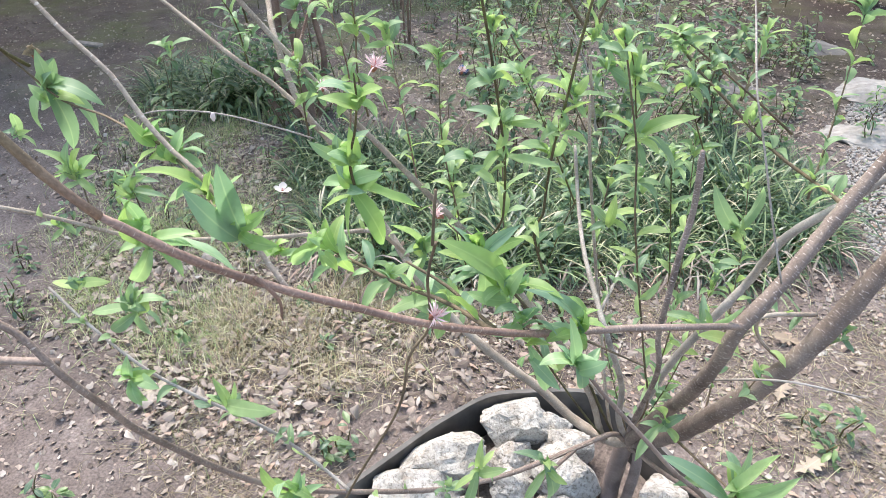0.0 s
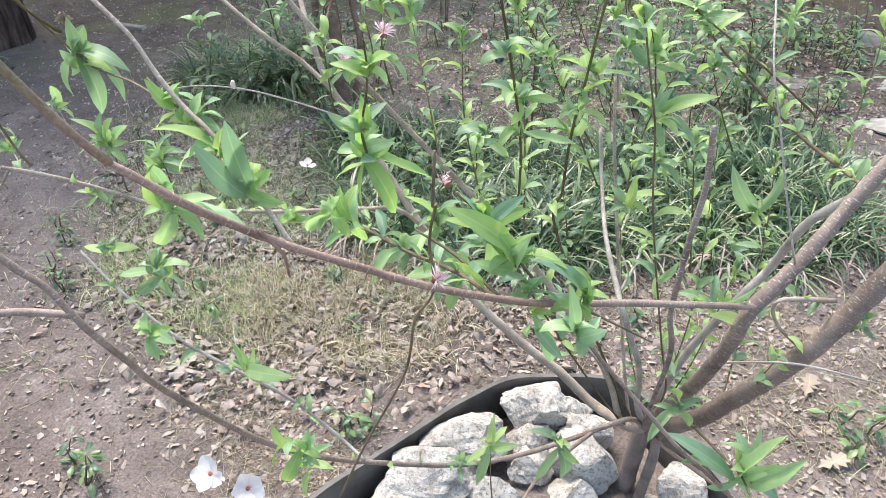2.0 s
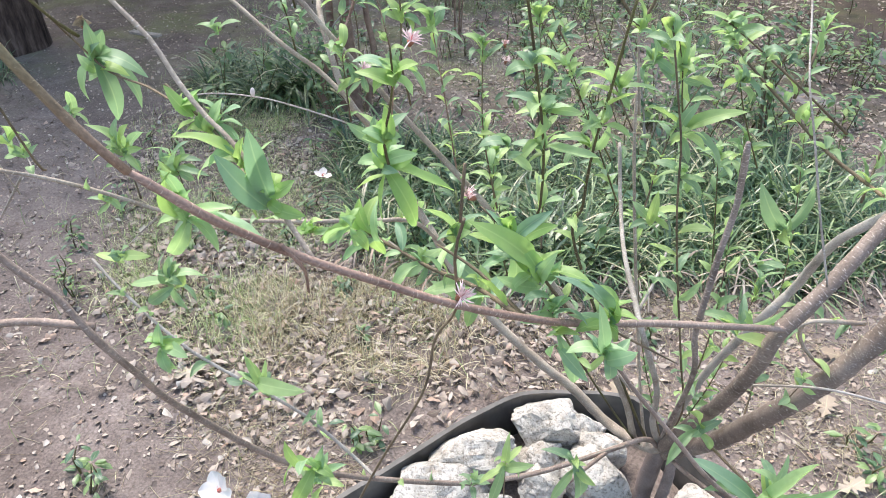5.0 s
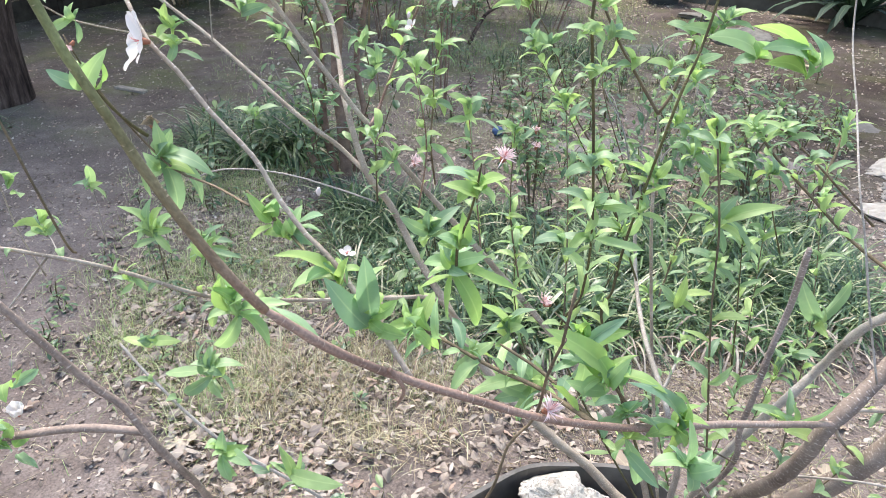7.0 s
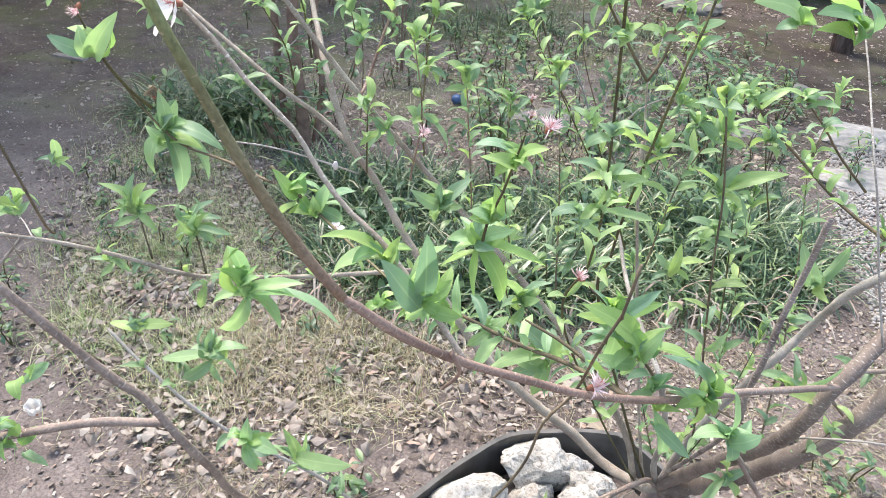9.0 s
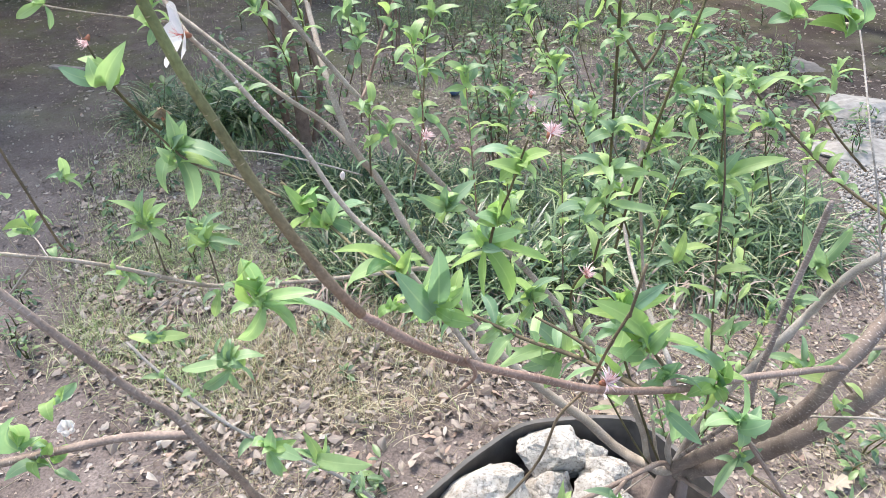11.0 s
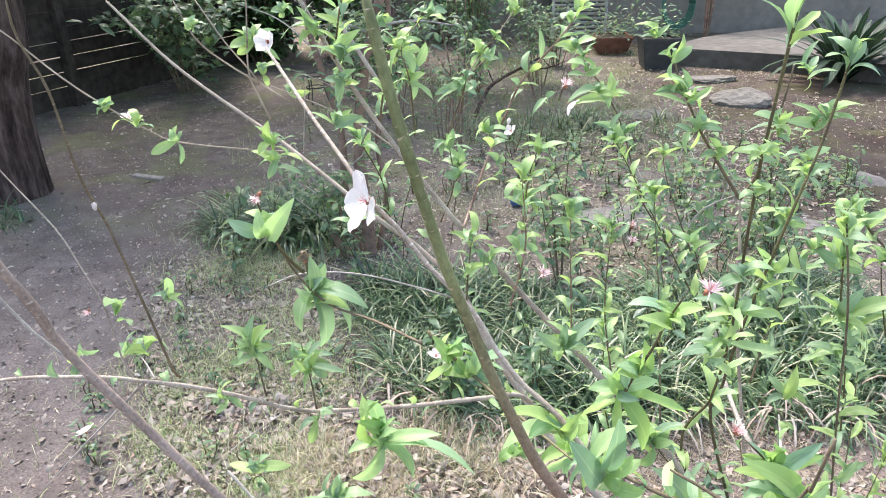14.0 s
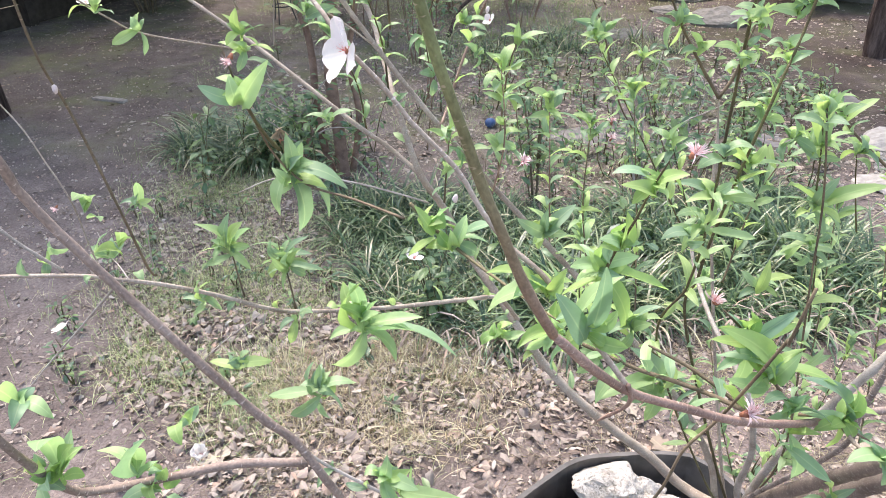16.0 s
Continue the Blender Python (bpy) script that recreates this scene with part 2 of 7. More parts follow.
def soil():
    """Dusty trodden soil, darker humus, and a crust of fine leaf crumbs, with tree shade painted in at the far sides.
    """
    m, t, b = material("soil", 0.95, 0.15)
    v = world_coords(t)
    big = noise_of(t, v, 0.55, 4.0)
    mid = noise_of(t, v, 5.0, 6.0, 0.65)
    grit = noise_of(t, v, 120.0, 5.0, 0.7)
    crumbs = nd(t, "ShaderNodeTexVoronoi", Scale=75.0)
    t.links.new(v, crumbs.inputs["Vector"])
    dust = ramp(t, mid, [(0.3, (0.125, 0.107, 0.098)), (0.55, (0.20, 0.174, 0.161)), (0.75, (0.30, 0.268, 0.248))])
    humus = ramp(t, mid, [(0.3, (0.10, 0.08, 0.07)), (0.6, (0.172, 0.14, 0.124)), (0.8, (0.27, 0.228, 0.203))])
    col = blend(t, ramp(t, big, [(0.32, (0, 0, 0)), (0.68, (1, 1, 1))]), dust, humus)
    col = blend(t, 0.75, col, blend(t, 1.0, col, ramp(t, grit, [(0.35, (0.45, 0.43, 0.42)), (0.65, (1.45, 1.42, 1.4))]), "MULTIPLY"))
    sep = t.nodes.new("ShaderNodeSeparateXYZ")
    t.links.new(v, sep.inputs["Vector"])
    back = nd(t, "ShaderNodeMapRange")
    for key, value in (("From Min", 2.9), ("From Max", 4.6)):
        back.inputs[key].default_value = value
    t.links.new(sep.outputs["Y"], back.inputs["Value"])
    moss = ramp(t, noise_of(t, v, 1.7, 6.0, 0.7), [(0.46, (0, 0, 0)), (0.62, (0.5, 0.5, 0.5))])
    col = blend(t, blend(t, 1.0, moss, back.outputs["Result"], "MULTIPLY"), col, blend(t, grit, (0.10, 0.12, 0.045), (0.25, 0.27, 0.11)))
    # shade under house and trees, painted into the soil at the back's sides
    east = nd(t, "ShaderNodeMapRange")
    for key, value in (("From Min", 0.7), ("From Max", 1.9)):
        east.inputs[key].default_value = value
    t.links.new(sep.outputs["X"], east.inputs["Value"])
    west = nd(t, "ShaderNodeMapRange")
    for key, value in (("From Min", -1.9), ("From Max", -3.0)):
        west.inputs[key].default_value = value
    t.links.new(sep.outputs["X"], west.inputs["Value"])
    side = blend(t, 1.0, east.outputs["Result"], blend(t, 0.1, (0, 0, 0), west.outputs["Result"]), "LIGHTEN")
    back_shade = blend(t, 1.0, blend(t, 1.0, back.outputs["Result"], side, "MULTIPLY"), ramp(t, noise_of(t, v, 2.3, 4.0), [(0.3, (0.45, 0.45, 0.45)), (0.6, (1, 1, 1))]), "MULTIPLY")
    col = blend(t, back_shade, col, blend(t, 1.0, col, (0.42, 0.39, 0.375), "MULTIPLY"))
    bits = ramp(t, crumbs.outputs["Color"], [(0.86, (0, 0, 0)), (0.9, (1, 1, 1))])
    edge = ramp(t, crumbs.outputs["Distance"], [(0.22, (1, 1, 1)), (0.34, (0, 0, 0))])
    col = blend(t, blend(t, 1.0, bits, edge, "MULTIPLY"), col, (0.40, 0.34, 0.29))
    t.links.new(col, b.inputs["Base Color"])
    bump(t, b, blend(t, 0.5, grit, mid), 0.8, 0.012)
    return m


SOIL = soil()


def old_trunk_bark():
    m, t, b = material("old_tree_bark", 0.95, 0.15)
    ridges = noise_of(t, world_coords(t, (17, 17, 3.4)), 1.0, 7.0, 0.7)
    col = ramp(t, ridges, [(0.36, (0.022, 0.015, 0.013)), (0.52, (0.085, 0.06, 0.052)), (0.66, (0.17, 0.128, 0.112))])
    t.links.new(col, b.inputs["Base Color"])
    bump(t, b, ridges, 1.0, 0.03)
    return m


OLD_BARK = old_trunk_bark()


# ---- building tools ----
def mesh_of(name, verts, faces, mat, uvs=None, smooth=True):
    me = bpy.data.meshes.new(name)
    me.from_pydata([tuple(v) for v in verts], [], faces)
    me.materials.append(mat)
    if uvs is not None:
        layer = me.uv_layers.new(name="UVMap")
        idx = np.empty(len(me.loops), dtype=np.int32)
        me.loops.foreach_get("vertex_index", idx)
        layer.data.foreach_set("uv", np.asarray(uvs, dtype=np.float32)[idx].ravel())
    if smooth:
        me.polygons.foreach_set("use_smooth", [True] * len(me.polygons))
    me.update()
    return me


def part_of(parent, name, me, m=None, label=""):
    ob = new(name, me)
    ob.parent = parent
    if m is not None:
        ob.matrix_basis = m
    if label:
        ob["label"] = label
    return ob


def from_bm(name, bm, mat, smooth=False):
    me = bpy.data.meshes.new(name)
    bm.to_mesh(me)
    bm.free()
    me.materials.append(mat)
    if smooth:
        me.polygons.foreach_set("use_smooth", [True] * len(me.polygons))
    return me


def part(name, bm, mat, parent, label="", smooth=False):
    return part_of(parent, name, from_bm(name, bm, mat, smooth), None, label)


def add_box(bm, size, m=Matrix(), bevel=0.0):
    made = bmesh.ops.create_cube(bm, size=1.0, matrix=m @ Matrix.Diagonal((*size, 1)))
    if bevel:
        es = list({e for v in made["verts"] for e in v.link_edges})
        bmesh.ops.bevel(bm, geom=es, offset=bevel, segments=2, affect="EDGES", profile=0.6)
    return bm


def thing(name, at, label, category, group="", kind=""):
    e = new(name)
    e.empty_display_size = 0.05
    e.location = at
    return tagged(e, label, category, group, kind)


def spline(points, step=0.02):
    """A smooth line through the points, at even steps."""
    p = [Vector(q) for q in points]
    p = [p[0] * 2 - p[1]] + p + [p[-1] * 2 - p[-2]]
    out = []
    for a, b, c, d in zip(p, p[1:], p[2:], p[3:]):
        n = max(2, int((c - b).length / step))
        for k in range(n):
            u = k / n
            out.append(0.5 * ((2 * b) + (c - a) * u + (2 * a - 5 * b + 4 * c - d) * u * u + (3 * b - a - 3 * c + d) * u ** 3))
    out.append(p[-2])
    return out


def tube(name, points, r0, r1, mat, sides=9, wobble=0.12, knots=0.0, step=0.02, origin=Vector((0, 0, 0))):
    """A limb along a line, with swellings at its nodes and an uneven girth."""
    line = spline(points, step)
    total = sum((b - a).length for a, b in zip(line, line[1:]))
    verts, faces, uvs = [], [], []
    ref = Vector((0.31, 0.2, 0.93))
    run, phase = 0.0, random.random() * 9
    for i, p in enumerate(line):
        d = (line[min(i + 1, len(line) - 1)] - line[max(i - 1, 0)]).normalized()
        side = d.cross(ref).normalized()
        up = side.cross(d)
        if i:
            run += (p - line[i - 1]).length
        r = r0 + (r1 - r0) * run / total
        r *= 1 + knots * max(0.0, math.cos((run + 0.012 * math.sin(run * 37 + phase) + phase) * 2 * math.pi / 0.041)) ** 8 * (0.6 + 0.4 * math.sin(run * 91 + phase))
        if i == len(line) - 1:
            r *= 0.7
        for k in range(sides):
            a = 2 * math.pi * k / sides
            n = side * math.cos(a) + up * math.sin(a)
            w = 1 + wobble * noise.noise((p + n * r0) * (0.35 / r0) if r0 > 0.02 else (p * 60 + n))
            verts.append(p + n * r * w - origin)
            uvs.append((a * r, run))
    for i in range(len(line) - 1):
        for k in range(sides):
            a, b = i * sides + k, i * sides + (k + 1) % sides
            faces.append((a, b, b + sides, a + sides))
    faces.append(tuple(range(sides - 1, -1, -1)))
    faces.append(tuple(range(len(verts) - sides, len(verts))))
    return mesh_of(name, verts, faces, mat, uvs), line


def leaf_shape(width=0.3, fold=0.3, droop=0.3, wave=0.03, twist=0.0, rows=6, teeth=0.0, sweep=0.0):
    """A lance-shaped leaf, one unit long along +y from its stalk, as verts, faces and uvs."""
    verts, faces, uvs = [], [], []
    for i in range(rows + 1):
        v = i / rows
        w = width * max(0.0, math.sin(math.pi * min(1.0, 0.03 + 0.965 * v ** 1.1))) ** 0.72
        if i == rows:
            w = width * 0.06
        y = math.sin(droop * v * 1.6) / (droop * 1.6) if droop else v
        z = -(1 - math.cos(droop * v * 1.6)) / (droop * 1.6) if droop else 0.0
        for k in (-1, -0.5, 0, 0.5, 1):
            ripple = wave * math.sin(v * 13 + k * 2) * abs(k)
            x = k * w * 0.5 * (1 + teeth * (i % 2))
            zz = z + abs(x) * fold + ripple + twist * k * w * v
            verts.append((x + sweep * v * (1 - v), y, zz))
            uvs.append((k * 0.5, v))
    for i in range(rows):
        for k in range(4):
            a = i * 5 + k
            faces.append((a, a + 1, a + 6, a + 5))
    return np.array(verts), faces, np.array(uvs)


def frame_of(base, along, up=Vector((0, 0, 1)), size=1.0, roll=0.0):
    """A pose at base whose y points along, z as near to up as may be."""
    y = Vector(along).normalized()
    x = y.cross(up)
    if x.length < 1e-4:
        x = Vector((1, 0, 0))
    x.normalize()
    z = x.cross(y)
    m = Matrix((x, y, z)).transposed().to_4x4()
    m = Matrix.Translation(base) @ m @ Matrix.Rotation(roll, 4, "Y")
    return m @ Matrix.Scale(size, 4)


class Heap:
    """Many small pieces gathered into one mesh."""

    def __init__(self):
        self.v, self.f, self.u, self.n = [], [], [], 0

    def add(self, shape, m):
        verts, faces, uvs = shape
        a = np.array(m)
        self.v.append(verts @ a[:3, :3].T + a[:3, 3])
        self.f.extend([tuple(i + self.n for i in q) for q in faces])
        self.u.append(uvs)
        self.n += len(verts)

    def mesh(self, name, mat):
        return mesh_of(name, np.concatenate(self.v), self.f, mat, np.concatenate(self.u))


def inside(x, y, poly):
    hit = False
    for (ax, ay), (bx, by) in zip(poly, poly[1:] + poly[:1]):
        if (ay > y) != (by > y) and x < (bx - ax) * (y - ay) / (by - ay) + ax:
            hit = not hit
    return hit


def lump(name, size, mat, seed, rough=0.22, cuts=2, flat=0.0):
    """A broken stone: a ball of facets cut by a few planes."""
    rnd = random.Random(seed)
    bm = bmesh.new()
    bmesh.ops.create_icosphere(bm, subdivisions=cuts + 1, radius=0.5)
    planes = [(Vector((rnd.uniform(-1, 1), rnd.uniform(-1, 1), rnd.uniform(-0.8, 1))).normalized(), rnd.uniform(0.27, 0.40)) for _ in range(13)]
    for v in bm.verts:
        for n, d in planes:
            over = v.co.dot(n) - d
            if over > 0:
                v.co -= n * over * 0.97
        o = Vector((seed * 3.1, seed * 1.7, 0))
        v.co += v.co.normalized() * (noise.noise(v.co * 3 + o) * rough * 0.22 + noise.noise(v.co * 11 + o) * rough * 0.12 + noise.noise(v.co * 26 + o) * rough * 0.07)
        v.co = Vector((v.co.x * size[0], v.co.y * size[1], v.co.z * size[2])) * 1.12
    return from_bm(name, bm, mat, False)


# ---- ground ----
def ground_height(x, y):
    h = 0.012 * noise.noise((x * 1.7, y * 1.7, 0.0)) + 0.007 * noise.noise((x * 6.1, y * 6.1, 3.0))
    far = max(0.0, min(1.0, (math.hypot(x, y - 3) - 6) / 10))
    return h + far * 0.12 * noise.noise((x * 0.2, y * 0.2, 7.0))


def make_ground():
    fine_x = np.arange(-3.6, 3.61, 0.045)
    fine_y = np.arange(0.2, 6.0, 0.045)
    out = np.array([0.15, 0.4, 0.8, 1.4, 2.2, 3.4, 5, 8, 13, 22, 40, 80, 160, 320])
    xs = np.concatenate([fine_x[0] - out[::-1], fine_x, fine_x[-1] + out])
    ys = np.concatenate([fine_y[0] - out[::-1], fine_y, fine_y[-1] + out])
    verts = [(x, y, ground_height(x, y)) for y in ys for x in xs]
    w = len(xs)
    faces = [(j * w + i, j * w + i + 1, (j + 1) * w + i + 1, (j + 1) * w + i) for j in range(len(ys) - 1) for i in range(w - 1)]
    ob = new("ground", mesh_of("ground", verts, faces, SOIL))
    tagged(ob, "dusty brown soil strewn with dry leaf crumbs", "ground", kind="structure")


make_ground()

# ---- peach tree ----
TREE_AT = Vector((0.38, 1.06, 0.0))
tree = thing("peach_tree", TREE_AT, "young peach tree with spreading limbs, fresh leaves and spent pink blossoms", "tree")
LINES = {}


def limb(key, name, mat, r0, r1, points):
    small = r0 < 0.0035
    me, line = tube(name, points, r0, r1, BARK[mat], 7 if small else 10, 0.14, 0.17 if r0 < 0.009 else 0.08, 0.011 if r0 < 0.02 else 0.014, TREE_AT)
    part_of(tree, name, me)
    LINES[key] = line


limb('b1', 'branch', 'red', 0.0036, 0.00265, [(0.128, 0.525, 1.101), (0.080, 0.500, 1.122), (0.003, 0.447, 1.178), (-0.055, 0.420, 1.219), (-0.096, 0.400, 1.250), (-0.132, 0.360, 1.303), (-0.163, 0.335, 1.349)])
limb('b1f', 'branch', 'tan', 0.00398, 0.0036, [(0.357, 0.645, 1.007), (0.270, 0.600, 1.044), (0.188, 0.560, 1.076), (0.128, 0.525, 1.101)])
limb('b1u', 'branch', 'greening', 0.00265, 0.00184, [(-0.163, 0.335, 1.349), (-0.173, 0.327, 1.371), (-0.183, 0.321, 1.394), (-0.191, 0.315, 1.417), (-0.200, 0.311, 1.441), (-0.207, 0.307, 1.464), (-0.215, 0.303, 1.488), (-0.222, 0.301, 1.513), (-0.228, 0.299, 1.537), (-0.234, 0.299, 1.562), (-0.239, 0.300, 1.587)])
limb('l5', 'branch', 'grey', 0.0021, 0.0012, [(-0.092, 0.408, 1.239), (-0.125, 0.430, 1.279), (-0.154, 0.448, 1.311), (-0.173, 0.458, 1.324), (-0.192, 0.465, 1.347), (-0.209, 0.472, 1.375), (-0.237, 0.478, 1.404), (-0.256, 0.482, 1.429), (-0.273, 0.484, 1.447), (-0.289, 0.500, 1.465), (-0.313, 0.530, 1.484), (-0.335, 0.560, 1.502), (-0.359, 0.590, 1.524)])
limb('l1', 'branch', 'grey', 0.00701, 0.00287, [(0.388, 1.035, 0.330), (0.332, 1.020, 0.363), (0.286, 1.004, 0.505), (0.222, 1.007, 0.629), (0.143, 1.019, 0.741), (0.056, 1.032, 0.848), (-0.035, 1.042, 0.952), (-0.127, 1.044, 1.058), (-0.217, 1.039, 1.168), (-0.301, 1.030, 1.283), (-0.378, 1.021, 1.404), (-0.445, 1.020, 1.530)])
limb('b6', 'branch', 'grey', 0.0112, 0.0036, [(0.388, 1.035, 0.330), (0.349, 1.020, 0.350), (0.276, 1.070, 0.358), (0.202, 1.098, 0.421), (0.118, 1.110, 0.489), (0.011, 1.130, 0.591), (-0.064, 1.150, 0.688), (-0.113, 1.180, 0.761), (-0.181, 1.230, 0.846), (-0.228, 1.250, 0.935), (-0.273, 1.220, 1.028), (-0.311, 1.250, 1.145), (-0.340, 1.340, 1.208), (-0.373, 1.400, 1.287), (-0.468, 1.420, 1.440)])
limb('l3', 'branch', 'grey', 0.00446, 0.00223, [(-0.269, 1.220, 1.020), (-0.326, 1.240, 1.066), (-0.384, 1.230, 1.117), (-0.479, 1.260, 1.187), (-0.574, 1.300, 1.250), (-0.635, 1.310, 1.292), (-0.758, 1.330, 1.381), (-0.870, 1.350, 1.491)])
limb('l4', 'twig', 'red', 0.00238, 0.00131, [(-0.228, 1.030, 1.190), (-0.218, 1.060, 1.209), (-0.195, 1.080, 1.274), (-0.163, 1.100, 1.349), (-0.141, 1.100, 1.396), (-0.091, 1.100, 1.452), (-0.059, 1.100, 1.498)])
limb('b5', 'branch', 'grey', 0.00422, 0.00204, [(-0.083, 1.170, 0.728), (-0.130, 1.090, 0.836), (-0.194, 1.030, 0.876), (-0.318, 0.970, 0.904), (-0.440, 0.900, 0.948), (-0.480, 0.860, 0.985), (-0.526, 0.830, 1.026), (-0.582, 0.800, 1.065), (-0.634, 0.780, 1.087), (-0.670, 0.770, 1.099), (-0.769, 0.760, 1.104), (-0.840, 0.750, 1.097), (-0.960, 0.740, 1.085)])
limb('b5t', 'twig', 'pale', 0.0022, 0.0015, [(-0.689, 0.775, 1.102), (-0.729, 0.760, 1.161), (-0.758, 0.750, 1.227), (-0.767, 0.740, 1.278)])
limb('m1', 'twig', 'dark', 0.00168, 0.00112, [(-0.590, 0.800, 1.080), (-0.592, 0.790, 1.097), (-0.593, 0.765, 1.193), (-0.606, 0.750, 1.311), (-0.605, 0.720, 1.382), (-0.601, 0.700, 1.471), (-0.610, 0.690, 1.519), (-0.604, 0.680, 1.553)])
limb('p1', 'twig', 'grey', 0.00123, 0.00073, [(-0.643, 0.800, 1.039), (-0.661, 0.800, 1.107), (-0.667, 0.800, 1.182), (-0.683, 0.800, 1.238), (-0.700, 0.800, 1.286), (-0.736, 0.800, 1.344), (-0.770, 0.800, 1.398), (-0.793, 0.800, 1.437)])
limb('b4', 'branch', 'tan', 0.0055, 0.0027, [(0.392, 1.035, 0.318), (0.344, 1.000, 0.395), (0.261, 0.960, 0.397), (0.123, 0.900, 0.390), (-0.007, 0.830, 0.435), (-0.159, 0.720, 0.576), (-0.229, 0.645, 0.690), (-0.264, 0.580, 0.807), (-0.301, 0.500, 0.978), (-0.302, 0.465, 1.056), (-0.314, 0.445, 1.118), (-0.334, 0.445, 1.162), (-0.361, 0.440, 1.201), (-0.447, 0.420, 1.366), (-0.455, 0.410, 1.408), (-0.462, 0.400, 1.444), (-0.473, 0.390, 1.486)])
limb('b4h', 'branch', 'tan', 0.0048, 0.0024, [(0.261, 0.960, 0.394), (0.184, 0.860, 0.431), (0.137, 0.780, 0.469), (0.108, 0.700, 0.518)])
limb('b4d', 'branch', 'tan', 0.0040, 0.0028, [(-0.335, 0.475, 1.103), (-0.388, 0.460, 1.118), (-0.442, 0.450, 1.114), (-0.498, 0.440, 1.109), (-0.512, 0.430, 1.124), (-0.513, 0.410, 1.170), (-0.519, 0.400, 1.209), (-0.520, 0.390, 1.250)])
limb('tw1', 'twig', 'dark', 0.00112, 0.0016, [(0.010, 0.420, 1.317), (0.007, 0.425, 1.270), (0.009, 0.430, 1.269), (0.002, 0.440, 1.230), (-0.000, 0.475, 1.151), (-0.019, 0.480, 1.111), (-0.034, 0.490, 1.030), (-0.092, 0.520, 0.877), (-0.143, 0.550, 0.728)])
limb('tw2', 'twig', 'pale', 0.0029, 0.0019, [(-0.154, 0.720, 0.581), (-0.189, 0.740, 0.599), (-0.238, 0.740, 0.665), (-0.277, 0.720, 0.737), (-0.392, 0.700, 0.856), (-0.475, 0.720, 0.933), (-0.523, 0.740, 0.979)])
limb('n1', 'twig', 'dark', 0.00125, 0.00076, [(-0.251, 0.560, 1.291), (-0.296, 0.600, 1.288), (-0.340, 0.620, 1.293), (-0.364, 0.620, 1.320), (-0.367, 0.590, 1.360), (-0.369, 0.570, 1.390), (-0.371, 0.550, 1.432)])
limb('n2', 'twig', 'grey', 0.00156, 0.00095, [(-0.563, 1.280, 1.234), (-0.571, 1.150, 1.276), (-0.621, 1.000, 1.333), (-0.635, 0.940, 1.367), (-0.674, 0.900, 1.417), (-0.701, 0.880, 1.452), (-0.732, 0.860, 1.497), (-0.757, 0.850, 1.523)])
limb('v1', 'shoot', 'green', 0.0021, 0.0014, [(0.388, 1.035, 0.330), (0.310, 1.000, 0.406), (0.078, 0.830, 0.922), (0.079, 0.780, 1.074), (0.075, 0.750, 1.172), (0.053, 0.700, 1.315), (0.032, 0.650, 1.424), (0.029, 0.640, 1.442), (0.030, 0.630, 1.538)])
limb('v3', 'shoot', 'green', 0.0031, 0.0016, [(0.388, 1.035, 0.330), (0.336, 1.020, 0.403), (0.152, 0.930, 0.890), (0.149, 0.920, 0.993), (0.151, 0.900, 1.092), (0.162, 0.890, 1.180), (0.175, 0.870, 1.298), (0.194, 0.880, 1.367), (0.206, 0.880, 1.470)])
limb('v2', 'shoot', 'grey', 0.0034, 0.0030, [(0.388, 1.035, 0.330), (0.346, 1.030, 0.383), (0.300, 1.110, 0.66), (0.262, 1.180, 0.940), (0.252, 1.200, 1.060)])
limb('v4', 'shoot', 'dark', 0.0021, 0.0012, [(0.388, 1.035, 0.330), (0.389, 0.970, 0.514), (0.333, 0.880, 0.723), (0.279, 0.840, 0.950), (0.259, 0.830, 1.052), (0.248, 0.830, 1.138), (0.229, 0.820, 1.212), (0.210, 0.820, 1.288)])
limb('v5', 'stub', 'dead', 0.00442, 0.00322, [(0.388, 1.035, 0.330), (0.366, 0.970, 0.454), (0.296, 0.720, 0.846), (0.268, 0.670, 0.966), (0.263, 0.655, 1.033), (0.265, 0.655, 1.098), (0.267, 0.650, 1.161), (0.252, 0.622, 1.243)])
limb('v6', 'vine', 'pale', 0.0012, 0.0009, [(0.377, 0.640, 1.073), (0.355, 0.660, 1.146), (0.332, 0.680, 1.228), (0.321, 0.700, 1.274), (0.327, 0.760, 1.329), (0.328, 0.820, 1.395), (0.326, 0.850, 1.480)])
limb('v7', 'branch', 'pale', 0.0068, 0.0032, [(0.388, 1.035, 0.330), (0.350, 1.000, 0.444), (0.326, 0.950, 0.592), (0.270, 0.900, 0.759), (0.258, 0.950, 0.790), (0.252, 1.080, 0.804), (0.253, 1.200, 0.841), (0.244, 1.250, 0.937)])
limb('v7b', 'twig', 'pale', 0.003, 0.002, [(0.263, 0.940, 0.780), (0.296, 1.000, 0.802), (0.333, 1.100, 0.794)])
limb('r1', 'branch', 'pale', 0.00807, 0.00552, [(0.388, 1.035, 0.330), (0.397, 1.000, 0.497), (0.414, 0.960, 0.646), (0.460, 0.930, 0.793), (0.490, 0.930, 0.853), (0.493, 0.880, 0.964), (0.516, 0.860, 1.015), (0.549, 0.840, 1.064), (0.630, 0.820, 1.180), (0.720, 0.800, 1.280)])
